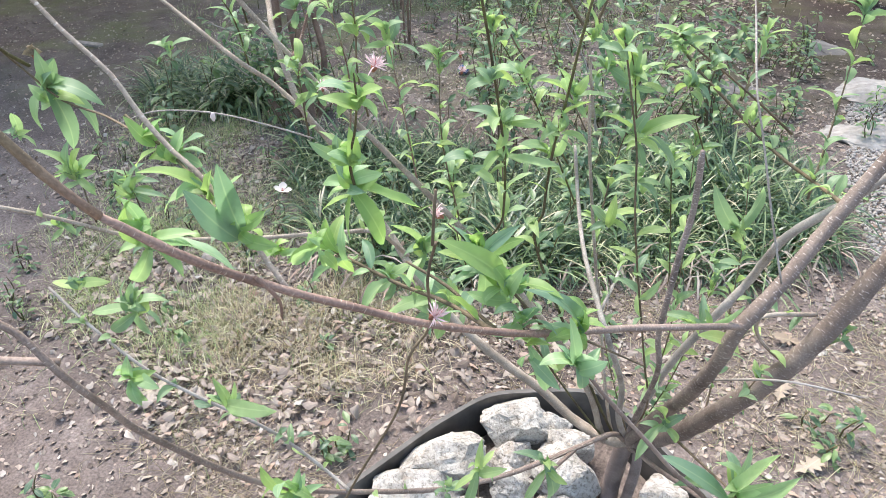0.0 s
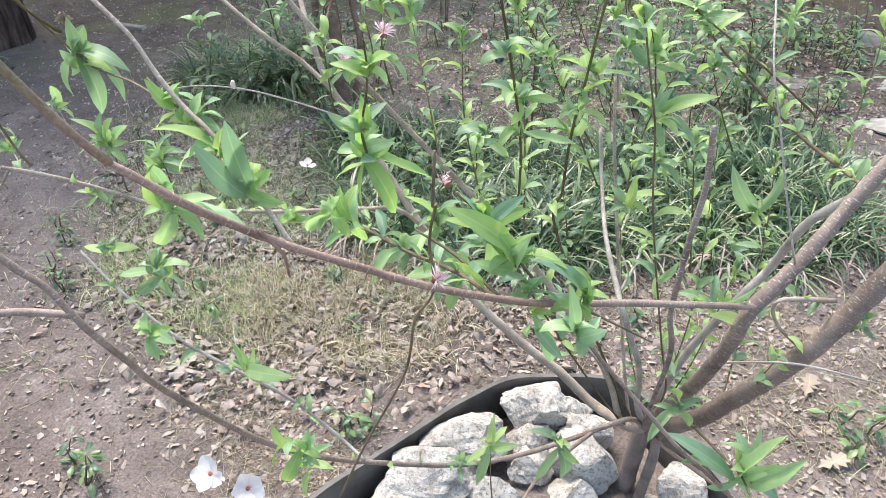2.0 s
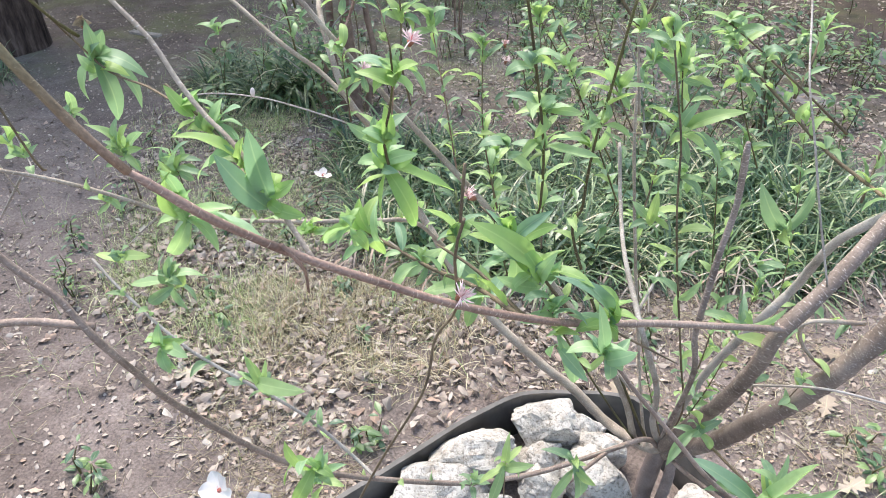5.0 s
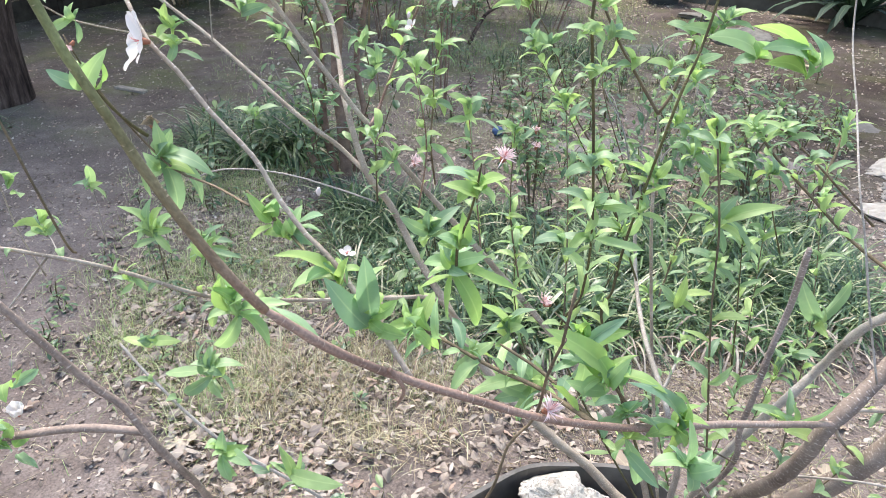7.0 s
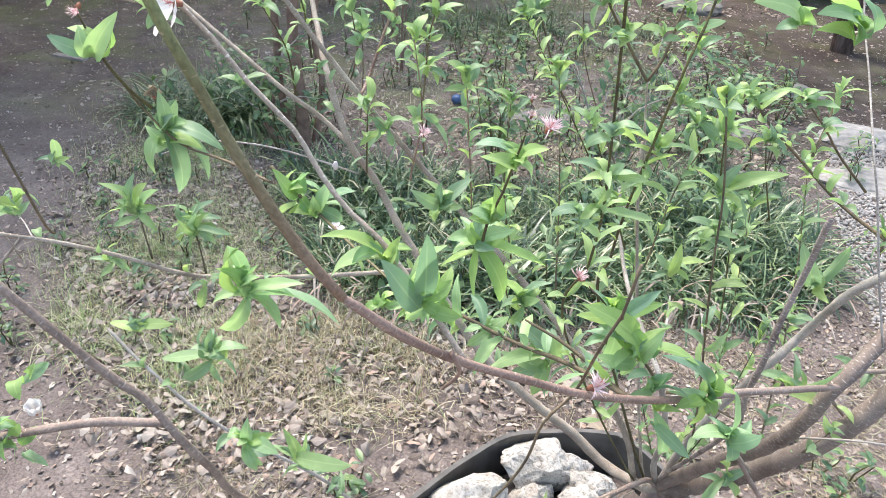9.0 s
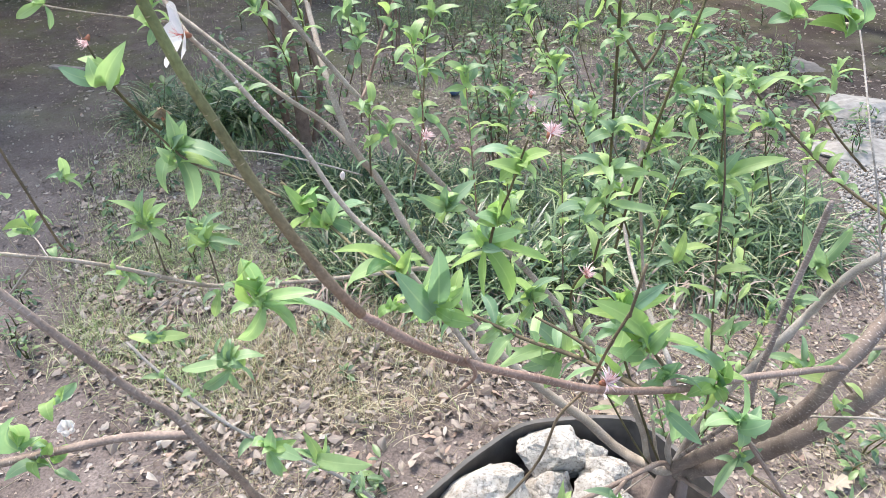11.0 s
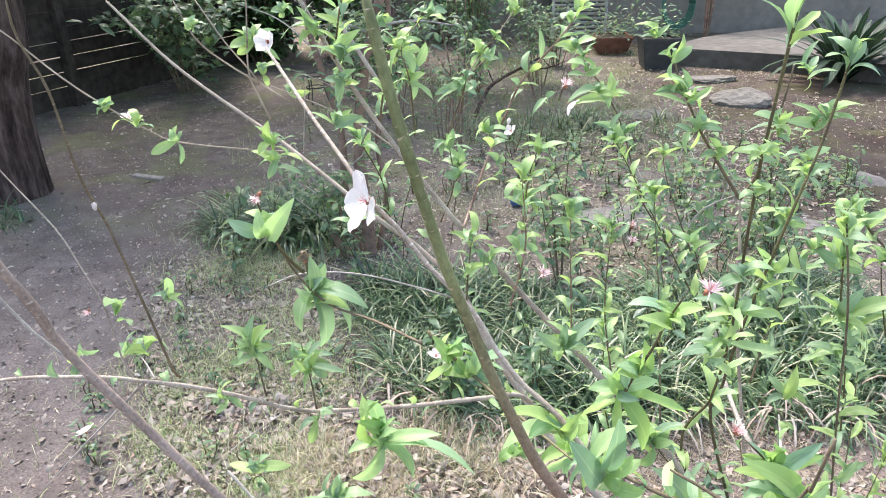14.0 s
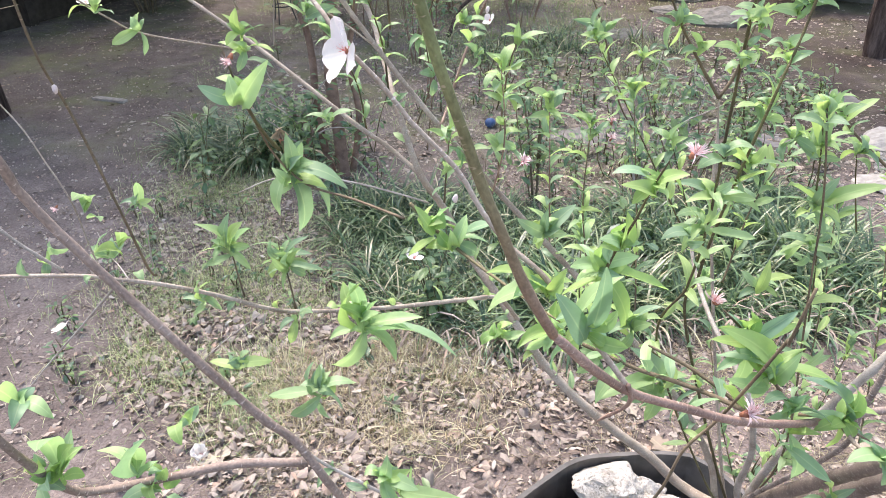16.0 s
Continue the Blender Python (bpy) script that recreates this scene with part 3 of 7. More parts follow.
limb('f1', 'branch', 'tan', 0.0018, 0.0048, [(0.126, 0.452, 1.132), (0.150, 0.462, 1.090), (0.176, 0.470, 1.050), (0.210, 0.482, 0.998), (0.252, 0.500, 0.930), (0.305, 0.530, 0.850), (0.394, 0.590, 0.700), (0.430, 0.720, 0.560), (0.405, 0.900, 0.420), (0.396, 1.020, 0.330)])
limb('la', 'limb', 'limb', 0.01396, 0.00502, [(0.390, 1.035, 0.335), (0.374, 0.880, 0.579), (0.358, 0.770, 0.742), (0.342, 0.690, 0.862), (0.343, 0.655, 0.945), (0.348, 0.645, 1.001), (0.377, 0.655, 1.041), (0.406, 0.675, 1.070), (0.430, 0.690, 1.100), (0.456, 0.700, 1.144), (0.508, 0.720, 1.227), (0.576, 0.750, 1.326), (0.660, 0.770, 1.450), (0.750, 0.780, 1.580)])
limb('lb', 'limb', 'limb', 0.018, 0.0108, [(0.403, 1.030, 0.324), (0.436, 0.910, 0.508), (0.442, 0.830, 0.642), (0.451, 0.780, 0.735), (0.487, 0.760, 0.817), (0.518, 0.755, 0.883), (0.546, 0.760, 0.942), (0.580, 0.770, 1.008), (0.650, 0.770, 1.170), (0.740, 0.780, 1.330), (0.860, 0.790, 1.500)])
limb('trunk', 'trunk', 'foot', 0.023, 0.019, [(0.380, 1.050, -0.066), (0.378, 1.048, 0.133), (0.382, 1.043, 0.250), (0.392, 1.037, 0.345)])
limb('trunk2', 'trunk', 'foot', 0.014, 0.011, [(0.402, 1.015, -0.06), (0.404, 1.012, 0.120), (0.412, 1.010, 0.250), (0.412, 1.020, 0.350)])
limb('rs1', 'shoot', 'dark', 0.0032, 0.00176, [(0.452, 0.699, 1.137), (0.508, 0.850, 1.074), (0.462, 0.920, 1.095), (0.412, 0.970, 1.138), (0.354, 1.000, 1.191), (0.329, 1.000, 1.223)])
limb('rs2', 'twig', 'dark', 0.0025, 0.0018, [(0.418, 0.960, 1.151), (0.435, 0.980, 1.192), (0.447, 1.000, 1.239)])
limb('rs3', 'twig', 'grey', 0.0035, 0.002, [(0.519, 0.780, 0.912), (0.425, 0.740, 0.941), (0.442, 0.760, 0.884), (0.508, 0.790, 0.806)])
limb('st', 'vine', 'pale', 0.0016, 0.0012, [(0.354, 0.700, 0.863), (0.406, 0.620, 0.944), (0.492, 0.600, 0.939)])
limb('rn', 'twig', 'pale', 0.0018, 0.0012, [(-0.257, 1.220, 0.964), (-0.322, 1.200, 0.997), (-0.420, 1.180, 1.033), (-0.513, 1.150, 1.050), (-0.575, 1.120, 1.038)])
limb('tw3', 'twig', 'dark', 0.0026, 0.0016, [(0.058, 0.490, 1.131), (0.014, 0.550, 1.115), (-0.035, 0.580, 1.114), (-0.076, 0.600, 1.123), (-0.118, 0.620, 1.133)])
limb('tw4', 'twig', 'dark', 0.0022, 0.0014, [(0.069, 0.495, 1.126), (0.059, 0.520, 1.109), (0.013, 0.560, 1.128), (-0.028, 0.580, 1.143)])
limb('bw', 'twig', 'red', 0.0016, 0.001, [(-0.106, 0.385, 1.271), (-0.099, 0.400, 1.241), (-0.109, 0.430, 1.196)])

# ---- peach leaves ----
def chordal(shape):
    """Turns a bent leaf so that its tip lies one unit straight ahead of its stalk."""
    verts, faces, uvs = shape
    tip = verts[-3]
    bend, far = math.atan2(tip[2], tip[1]), math.hypot(tip[1], tip[2])
    c, d = math.cos(bend) / far, math.sin(bend) / far
    turned = verts.copy()
    turned[:, 1] = verts[:, 1] * c + verts[:, 2] * d
    turned[:, 2] = verts[:, 2] * c - verts[:, 1] * d
    return turned, faces, uvs


LEAF_SHAPES = [chordal(leaf_shape(0.28 + 0.025 * (k % 4), 0.25 + 0.25 * (k % 3), (0.45, 0.75, 1.05, 1.35, 0.6)[k % 5], 0.012 + 0.01 * (k % 3), 0.25 * ((k % 3) - 1), 8, 0.0, (0.0, 0.3, -0.3, 0.18, -0.2, 0.4, -0.1)[k % 7])) for k in range(10)]
LEAF_MESHES = [mesh_of("leaf", v, f, PEACH_LEAF, u) for v, f, u in LEAF_SHAPES]
YOUNG_MESHES = [mesh_of("young_leaf", v, f, YOUNG_LEAF, u) for v, f, u in LEAF_SHAPES]
LEAVES = []
leaf_rnd = random.Random(5)


def leaf_at(base, along, length, young=False, up=Vector((0, 0, 1))):
    LEAVES.append((Vector(base), Vector(along), length, young, up, leaf_rnd.gauss(0, 0.4), leaf_rnd.randrange(10)))


def rosette(base, axis, count, length, young=0.35, droop=0.0, spread=1.0):
    """A tuft of leaves round a node: small upright ones within, long spread ones without."""
    axis = Vector(axis).normalized()
    side = axis.orthogonal().normalized()
    turn0 = leaf_rnd.random() * 6.28
    count += 2 if count > 4 else 1
    for k in range(count):
        a = turn0 + k * 2.4 + leaf_rnd.uniform(-0.3, 0.3)
        out = Matrix.Rotation(a, 3, axis) @ side
        u = (k + 0.5) / count
        lean = radians(20 + 66 * u * spread + leaf_rnd.uniform(-22, 22))
        d = axis * math.cos(lean) + out * math.sin(lean) + Vector((0, 0, -droop * u))
        leaf_at(Vector(base) + out * 0.002 - axis * 0.03 * u, d, 0.86 * length * (0.5 + 0.6 * u) * leaf_rnd.uniform(0.62, 1.2), leaf_rnd.random() < young * (1.5 - u), axis + Vector((0, 0, 0.4)))


def clothe(key, start, end, gap, length, per=2, young=0.3, tip=0, droop=0.12):
    """Leaves in little bunches along a stretch of a limb (fractions of its length)."""
    line = LINES[key]
    n = len(line)
    run, due = 0.0, 0.0
    turn = leaf_rnd.random() * 6.28
    for i in range(int(n * start), int(n * end)):
        d = (line[min(i + 1, n - 1)] - line[max(i - 1, 0)]).normalized()
        if i:
            run += (line[i] - line[i - 1]).length
        if run >= due:
            due = run + 0.62 * gap * leaf_rnd.uniform(0.6, 1.3)
            for k in range(leaf_rnd.choice([1, per, per])):
                turn += 2.4 + leaf_rnd.uniform(-0.5, 0.5)
                out = Matrix.Rotation(turn, 3, d) @ d.orthogonal().normalized()
                lean = radians(leaf_rnd.uniform(42, 82))
                size = 0.8 * length * leaf_rnd.choice([0.5, 0.75, 0.95, 1.0, 1.1, 1.2])
                leaf_at(line[i], d * math.cos(lean) + out * math.sin(lean) + Vector((0, 0, 0.22 - droop * 2 * leaf_rnd.random())), size, leaf_rnd.random() < young, Vector((0, 0, 1)) + d * 0.3)
    if tip:
        rosette(line[-1], line[-1] - line[-3], tip, length, young + 0.15)


def hero_tuft(base, tips, young=0.25):
    """A tuft whose leaves reach to the given tips, with a few short upright ones at its heart."""
    base = Vector(base)
    reach = sum((Vector(tip) - base).length for tip in tips) / len(tips)
    for tip in tips:
        foot = base + Vector((leaf_rnd.uniform(-0.05, 0.05), leaf_rnd.uniform(-0.05, 0.05), leaf_rnd.uniform(-0.32, 0.14))) * reach
        d = Vector(tip) - foot
        leaf_at(foot, d, d.length, leaf_rnd.random() < young, Vector((leaf_rnd.uniform(-0.7, 0.7), leaf_rnd.uniform(-0.9, 0.1), 1)))
    for _ in range(1 + len(tips) // 2):
        d = Vector((leaf_rnd.uniform(-1, 1), leaf_rnd.uniform(-1, 0.8), leaf_rnd.uniform(0.1, 1.3))).normalized()
        leaf_at(base, d, max(0.014, reach * leaf_rnd.uniform(0.4, 0.85)), leaf_rnd.random() < young + 0.3, Vector((leaf_rnd.uniform(-0.6, 0.6), leaf_rnd.uniform(-0.9, 0.0), 1)))


# tufts low on the near twigs
hero_tuft((-0.505, 0.420, 1.151), [(-0.489, 0.390, 1.209), (-0.478, 0.410, 1.194), (-0.494, 0.430, 1.139), (-0.492, 0.390, 1.170)], 0.5)
hero_tuft((-0.461, 0.440, 1.129), [(-0.426, 0.410, 1.199), (-0.455, 0.430, 1.165), (-0.446, 0.450, 1.133)], 0.3)
hero_tuft((-0.535, 0.450, 1.189), [(-0.526, 0.420, 1.231), (-0.508, 0.440, 1.189), (-0.528, 0.460, 1.202), (-0.525, 0.420, 1.199)], 0.3)
hero_tuft((-0.627, 0.800, 1.120), [(-0.634, 0.760, 1.139), (-0.612, 0.780, 1.154), (-0.598, 0.800, 1.120)], 0.3)
hero_tuft((-0.655, 0.800, 1.172), [(-0.641, 0.760, 1.207), (-0.628, 0.780, 1.169), (-0.640, 0.800, 1.191)], 0.5)
limb("bud_stem", "shoot", "green", 0.0014, 0.0012, [(-0.361, 0.634, 1.330), (-0.358, 0.630, 1.318), (-0.354, 0.625, 1.303)])
rosette((0.545, 0.750, 0.905), (-0.4, -0.4, 0.8), 5, 0.036, 0.6)
rosette((-0.215, 0.62, 0.700), (-0.3, -0.3, 0.8), 7, 0.050, 0.4, 0.2, 1.1)
rosette((0.005, 0.72, 0.60), (0.1, -0.1, 1), 7, 0.042, 0.3, 0.1)
rosette((-0.450, 0.445, 1.118), (0.0, -0.2, 0.9), 5, 0.036, 0.3, 0.1)
rosette((-0.515, 0.415, 1.165), (0.3, -0.2, 0.8), 5, 0.040, 0.4, 0.1)
rosette((-0.400, 0.430, 1.20), (0.4, -0.1, 0.4), 2, 0.028, 0.7)
rosette((-0.715, 0.790, 1.105), (0.0, -0.3, -0.5), 4, 0.034, 0.4, 0.1)

SHOOTS = itertools.count()


def new_key():
    return "tuft_shoot%d" % next(SHOOTS)


# tufts of the near twigs
hero_tuft((-0.366, 0.560, 1.392), [(-0.340, 0.550, 1.422), (-0.355, 0.558, 1.414), (-0.394, 0.553, 1.404), (-0.382, 0.559, 1.408), (-0.355, 0.559, 1.398), (-0.370, 0.552, 1.412)], 0.3)
limb(new_key(), 'shoot', 'green', 0.0018, 0.0009, [(-0.360, 0.620, 1.326), (-0.362, 0.600, 1.344), (-0.364, 0.580, 1.366), (-0.364, 0.560, 1.390)])
hero_tuft((-0.357, 0.630, 1.299), [(-0.332, 0.620, 1.313), (-0.357, 0.636, 1.236), (-0.367, 0.617, 1.264), (-0.370, 0.625, 1.307), (-0.371, 0.634, 1.282), (-0.305, 0.623, 1.287), (-0.327, 0.635, 1.251), (-0.324, 0.625, 1.287), (-0.355, 0.629, 1.338)], 0.1)
hero_tuft((-0.742, 1.100, 1.027), [(-0.730, 1.086, 1.074), (-0.774, 1.099, 1.028), (-0.721, 1.104, 1.002), (-0.715, 1.097, 1.037)], 0.4)
limb(new_key(), 'twig', 'pale', 0.0012, 0.0006, [(-0.773, 1.150, 0.869), (-0.751, 1.120, 0.970), (-0.742, 1.100, 1.027), (-0.747, 1.100, 1.044)])
hero_tuft((-0.713, 0.920, 1.039), [(-0.751, 0.921, 1.030), (-0.685, 0.920, 1.056), (-0.699, 0.906, 1.081), (-0.697, 0.921, 1.059)], 0.4)
hero_tuft((-0.517, 0.880, 1.069), [(-0.573, 0.876, 1.055), (-0.505, 0.865, 1.134), (-0.548, 0.853, 1.125), (-0.510, 0.883, 1.090), (-0.477, 0.873, 1.106), (-0.558, 0.881, 1.044), (-0.503, 0.883, 1.045)], 0.4)
limb(new_key(), 'shoot', 'dark', 0.0014, 0.0007, [(-0.504, 0.860, 1.004), (-0.512, 0.870, 1.044), (-0.517, 0.880, 1.069), (-0.517, 0.880, 1.098)])
hero_tuft((-0.449, 0.880, 1.057), [(-0.489, 0.881, 1.075), (-0.462, 0.884, 1.083), (-0.412, 0.873, 1.052), (-0.479, 0.882, 1.042), (-0.418, 0.875, 1.073), (-0.442, 0.886, 1.092), (-0.407, 0.885, 1.058), (-0.463, 0.864, 1.032)], 0.4)
limb(new_key(), 'shoot', 'dark', 0.0014, 0.0007, [(-0.437, 0.870, 0.975), (-0.444, 0.880, 1.022), (-0.449, 0.880, 1.057), (-0.451, 0.880, 1.082)])
hero_tuft((-0.301, 0.620, 1.141), [(-0.308, 0.602, 1.201), (-0.299, 0.606, 1.196), (-0.341, 0.632, 1.076), (-0.270, 0.610, 1.098), (-0.255, 0.618, 1.133), (-0.284, 0.612, 1.173), (-0.313, 0.617, 1.165), (-0.209, 0.600, 1.114), (-0.240, 0.607, 1.156), (-0.336, 0.617, 1.122)], 0.3)
hero_tuft((-0.364, 0.660, 1.015), [(-0.402, 0.656, 0.979), (-0.358, 0.666, 0.963), (-0.340, 0.660, 0.980), (-0.369, 0.666, 1.050), (-0.362, 0.664, 1.048), (-0.428, 0.671, 0.995), (-0.322, 0.659, 1.025), (-0.384, 0.652, 1.028), (-0.354, 0.662, 1.033)], 0.4)
hero_tuft((-0.485, 0.750, 0.976), [(-0.528, 0.757, 0.974), (-0.498, 0.753, 0.989), (-0.466, 0.749, 0.976), (-0.444, 0.751, 0.980), (-0.494, 0.743, 0.964), (-0.471, 0.752, 0.995)], 0.5)
hero_tuft((-0.272, 0.470, 1.090), [(-0.266, 0.468, 1.120), (-0.258, 0.461, 1.070), (-0.241, 0.457, 1.090), (-0.248, 0.473, 1.096), (-0.288, 0.473, 1.089), (-0.261, 0.455, 1.070)], 0.2)
hero_tuft((-0.277, 0.650, 0.853), [(-0.292, 0.654, 0.904), (-0.254, 0.645, 0.876), (-0.251, 0.640, 0.851), (-0.295, 0.639, 0.828), (-0.264, 0.652, 0.897), (-0.232, 0.655, 0.849), (-0.205, 0.621, 0.877)], 0.2)
hero_tuft((-0.226, 0.540, 1.293), [(-0.214, 0.539, 1.312), (-0.240, 0.530, 1.318), (-0.247, 0.541, 1.267), (-0.235, 0.536, 1.307)], 0.8)
hero_tuft((-0.212, 0.540, 1.278), [(-0.224, 0.543, 1.301), (-0.200, 0.546, 1.302), (-0.233, 0.537, 1.277), (-0.192, 0.544, 1.267), (-0.179, 0.531, 1.301), (-0.202, 0.533, 1.268), (-0.184, 0.538, 1.281)], 0.5)
hero_tuft((-0.125, 0.425, 1.283), [(-0.123, 0.405, 1.343), (-0.111, 0.411, 1.332), (-0.099, 0.419, 1.272), (-0.135, 0.424, 1.265), (-0.113, 0.418, 1.274), (-0.150, 0.409, 1.322), (-0.106, 0.428, 1.295)], 0.6)
hero_tuft((-0.149, 0.445, 1.299), [(-0.190, 0.434, 1.321), (-0.188, 0.452, 1.277), (-0.167, 0.448, 1.308), (-0.149, 0.440, 1.323), (-0.172, 0.441, 1.295)], 0.6)
hero_tuft((-0.164, 0.620, 1.125), [(-0.183, 0.617, 1.114), (-0.170, 0.620, 1.140), (-0.152, 0.619, 1.139), (-0.139, 0.618, 1.129), (-0.175, 0.619, 1.129)], 0.8)
hero_tuft((-0.113, 0.580, 1.160), [(-0.142, 0.586, 1.133), (-0.126, 0.577, 1.138), (-0.096, 0.574, 1.135), (-0.107, 0.580, 1.136)], 0.3)
hero_tuft((-0.111, 0.730, 1.182), [(-0.143, 0.719, 1.204), (-0.123, 0.725, 1.168), (-0.077, 0.739, 1.209), (-0.094, 0.728, 1.197), (-0.131, 0.727, 1.213), (-0.110, 0.718, 1.215), (-0.117, 0.726, 1.161), (-0.086, 0.728, 1.179)], 0.4)
hero_tuft((-0.079, 0.600, 1.215), [(-0.079, 0.573, 1.174), (-0.051, 0.596, 1.152), (-0.013, 0.597, 1.194), (-0.100, 0.590, 1.208), (-0.089, 0.599, 1.236), (-0.068, 0.594, 1.256), (-0.105, 0.600, 1.218), (-0.046, 0.592, 1.234), (-0.110, 0.600, 1.187)], 0.3)
hero_tuft((-0.058, 0.550, 1.321), [(-0.090, 0.551, 1.334), (-0.085, 0.538, 1.331), (-0.035, 0.539, 1.338), (-0.033, 0.550, 1.315), (-0.043, 0.554, 1.305), (-0.073, 0.545, 1.311), (-0.066, 0.548, 1.334)], 0.6)
hero_tuft((-0.072, 0.570, 1.258), [(-0.069, 0.568, 1.292), (-0.081, 0.566, 1.273), (-0.056, 0.564, 1.285), (-0.090, 0.565, 1.268), (-0.056, 0.566, 1.263), (-0.078, 0.569, 1.241)], 0.4)
limb(new_key(), 'shoot', 'green', 0.0016, 0.0008, [(-0.074, 0.600, 1.209), (-0.072, 0.570, 1.258), (-0.064, 0.560, 1.288), (-0.058, 0.550, 1.321), (-0.055, 0.530, 1.353)])
hero_tuft((-0.013, 0.675, 1.087), [(-0.053, 0.661, 1.133), (0.011, 0.667, 1.124), (-0.040, 0.676, 1.081), (-0.013, 0.666, 1.115), (0.005, 0.673, 1.066), (-0.029, 0.676, 1.061)], 0.3)
limb(new_key(), 'shoot', 'green', 0.0013, 0.0006, [(0.024, 0.640, 1.063), (0.003, 0.660, 1.072), (-0.013, 0.675, 1.087)])
hero_tuft((0.012, 0.640, 1.044), [(-0.030, 0.625, 1.104), (0.012, 0.630, 1.085), (-0.003, 0.643, 1.003), (0.043, 0.628, 1.032), (0.038, 0.630, 1.060), (-0.041, 0.631, 1.058), (-0.027, 0.640, 1.018), (-0.061, 0.611, 1.044), (-0.001, 0.626, 0.999)], 0.3)
hero_tuft((-0.052, 0.660, 1.064), [(-0.076, 0.652, 1.046), (-0.059, 0.662, 1.081), (-0.075, 0.655, 1.084), (-0.031, 0.663, 1.080), (-0.024, 0.647, 1.053), (-0.063, 0.651, 1.035)], 0.3)
hero_tuft((0.042, 0.540, 1.184), [(0.077, 0.539, 1.212), (0.020, 0.545, 1.207), (0.036, 0.536, 1.215), (0.006, 0.530, 1.190), (0.047, 0.532, 1.209)], 0.5)
hero_tuft((0.067, 0.540, 1.147), [(0.091, 0.536, 1.174), (0.046, 0.529, 1.129), (0.020, 0.544, 1.161), (0.090, 0.543, 1.129), (0.044, 0.532, 1.169), (0.007, 0.520, 1.210), (0.062, 0.543, 1.110)], 0.3)
limb(new_key(), 'shoot', 'dark', 0.0018, 0.0009, [(0.106, 0.550, 1.089), (0.069, 0.545, 1.143), (0.042, 0.540, 1.184), (0.015, 0.540, 1.213)])
hero_tuft((0.134, 0.520, 1.105), [(0.081, 0.518, 1.159), (0.099, 0.523, 1.112), (0.121, 0.510, 1.158), (0.105, 0.510, 1.103), (0.144, 0.513, 1.091), (0.129, 0.522, 1.069), (0.159, 0.512, 1.119)], 0.3)
hero_tuft((0.124, 0.450, 1.131), [(0.091, 0.443, 1.139), (0.111, 0.441, 1.192), (0.147, 0.445, 1.142), (0.128, 0.445, 1.110), (0.112, 0.454, 1.150), (0.137, 0.441, 1.125)], 0.2)
limb(new_key(), 'shoot', 'grey', 0.0020, 0.0010, [(0.135, 0.525, 1.100), (0.138, 0.500, 1.098), (0.127, 0.455, 1.125), (0.147, 0.440, 1.103)])
limb(new_key(), 'twig', 'dark', 0.0016, 0.0008, [(0.107, 0.540, 1.093), (0.124, 0.535, 1.096), (0.139, 0.527, 1.094), (0.219, 0.560, 1.024)])
hero_tuft((0.093, 0.520, 1.088), [(0.119, 0.485, 1.066), (0.114, 0.530, 1.018), (0.087, 0.523, 1.057)], 0.5)
hero_tuft((0.305, 0.650, 1.001), [(0.262, 0.660, 1.012), (0.345, 0.640, 1.041), (0.369, 0.662, 0.947), (0.308, 0.654, 1.025), (0.275, 0.642, 1.022)], 0.3)
hero_tuft((0.370, 0.800, 0.982), [(0.344, 0.801, 0.990), (0.408, 0.803, 0.980), (0.372, 0.799, 1.011)], 0.5)
hero_tuft((0.387, 0.800, 1.035), [(0.364, 0.795, 1.079), (0.396, 0.781, 1.114), (0.337, 0.782, 1.117), (0.398, 0.794, 1.027)], 0.7)
# tufts of the standing shoots
hero_tuft((-0.296, 1.080, 1.210), [(-0.327, 1.066, 1.207), (-0.278, 1.079, 1.223), (-0.284, 1.076, 1.202)], 0.7)
hero_tuft((-0.188, 1.000, 1.148), [(-0.229, 1.004, 1.120), (-0.157, 0.985, 1.171), (-0.205, 1.004, 1.168), (-0.180, 1.000, 1.124)], 0.6)
hero_tuft((-0.378, 0.956, 1.224), [(-0.413, 0.961, 1.230), (-0.344, 0.961, 1.238), (-0.401, 0.960, 1.202), (-0.372, 0.954, 1.246)], 0.4)
hero_tuft((-0.180, 1.000, 1.302), [(-0.185, 0.991, 1.285), (-0.170, 1.000, 1.310), (-0.196, 0.993, 1.318)], 0.7)
hero_tuft((-0.135, 1.060, 1.221), [(-0.166, 1.052, 1.231), (-0.105, 1.059, 1.207), (-0.093, 1.054, 1.252), (-0.117, 1.055, 1.200), (-0.157, 1.065, 1.244)], 0.3)
hero_tuft((-0.132, 1.030, 1.275), [(-0.165, 1.028, 1.297), (-0.149, 1.025, 1.264), (-0.127, 1.023, 1.300), (-0.112, 1.032, 1.281)], 0.4)
hero_tuft((-0.123, 1.010, 1.313), [(-0.146, 1.006, 1.324), (-0.092, 1.012, 1.309), (-0.123, 1.003, 1.344), (-0.086, 0.997, 1.330), (-0.101, 1.007, 1.292), (-0.139, 1.012, 1.338)], 0.5)
hero_tuft((-0.139, 1.060, 1.150), [(-0.098, 1.038, 1.109), (-0.160, 1.062, 1.139), (-0.113, 1.064, 1.138), (-0.163, 1.062, 1.162)], 0.2)
limb(new_key(), 'shoot', 'dark', 0.0018, 0.0009, [(-0.135, 1.120, 1.055), (-0.139, 1.070, 1.146), (-0.135, 1.060, 1.221), (-0.132, 1.030, 1.275), (-0.122, 1.010, 1.324), (-0.119, 1.000, 1.356)])
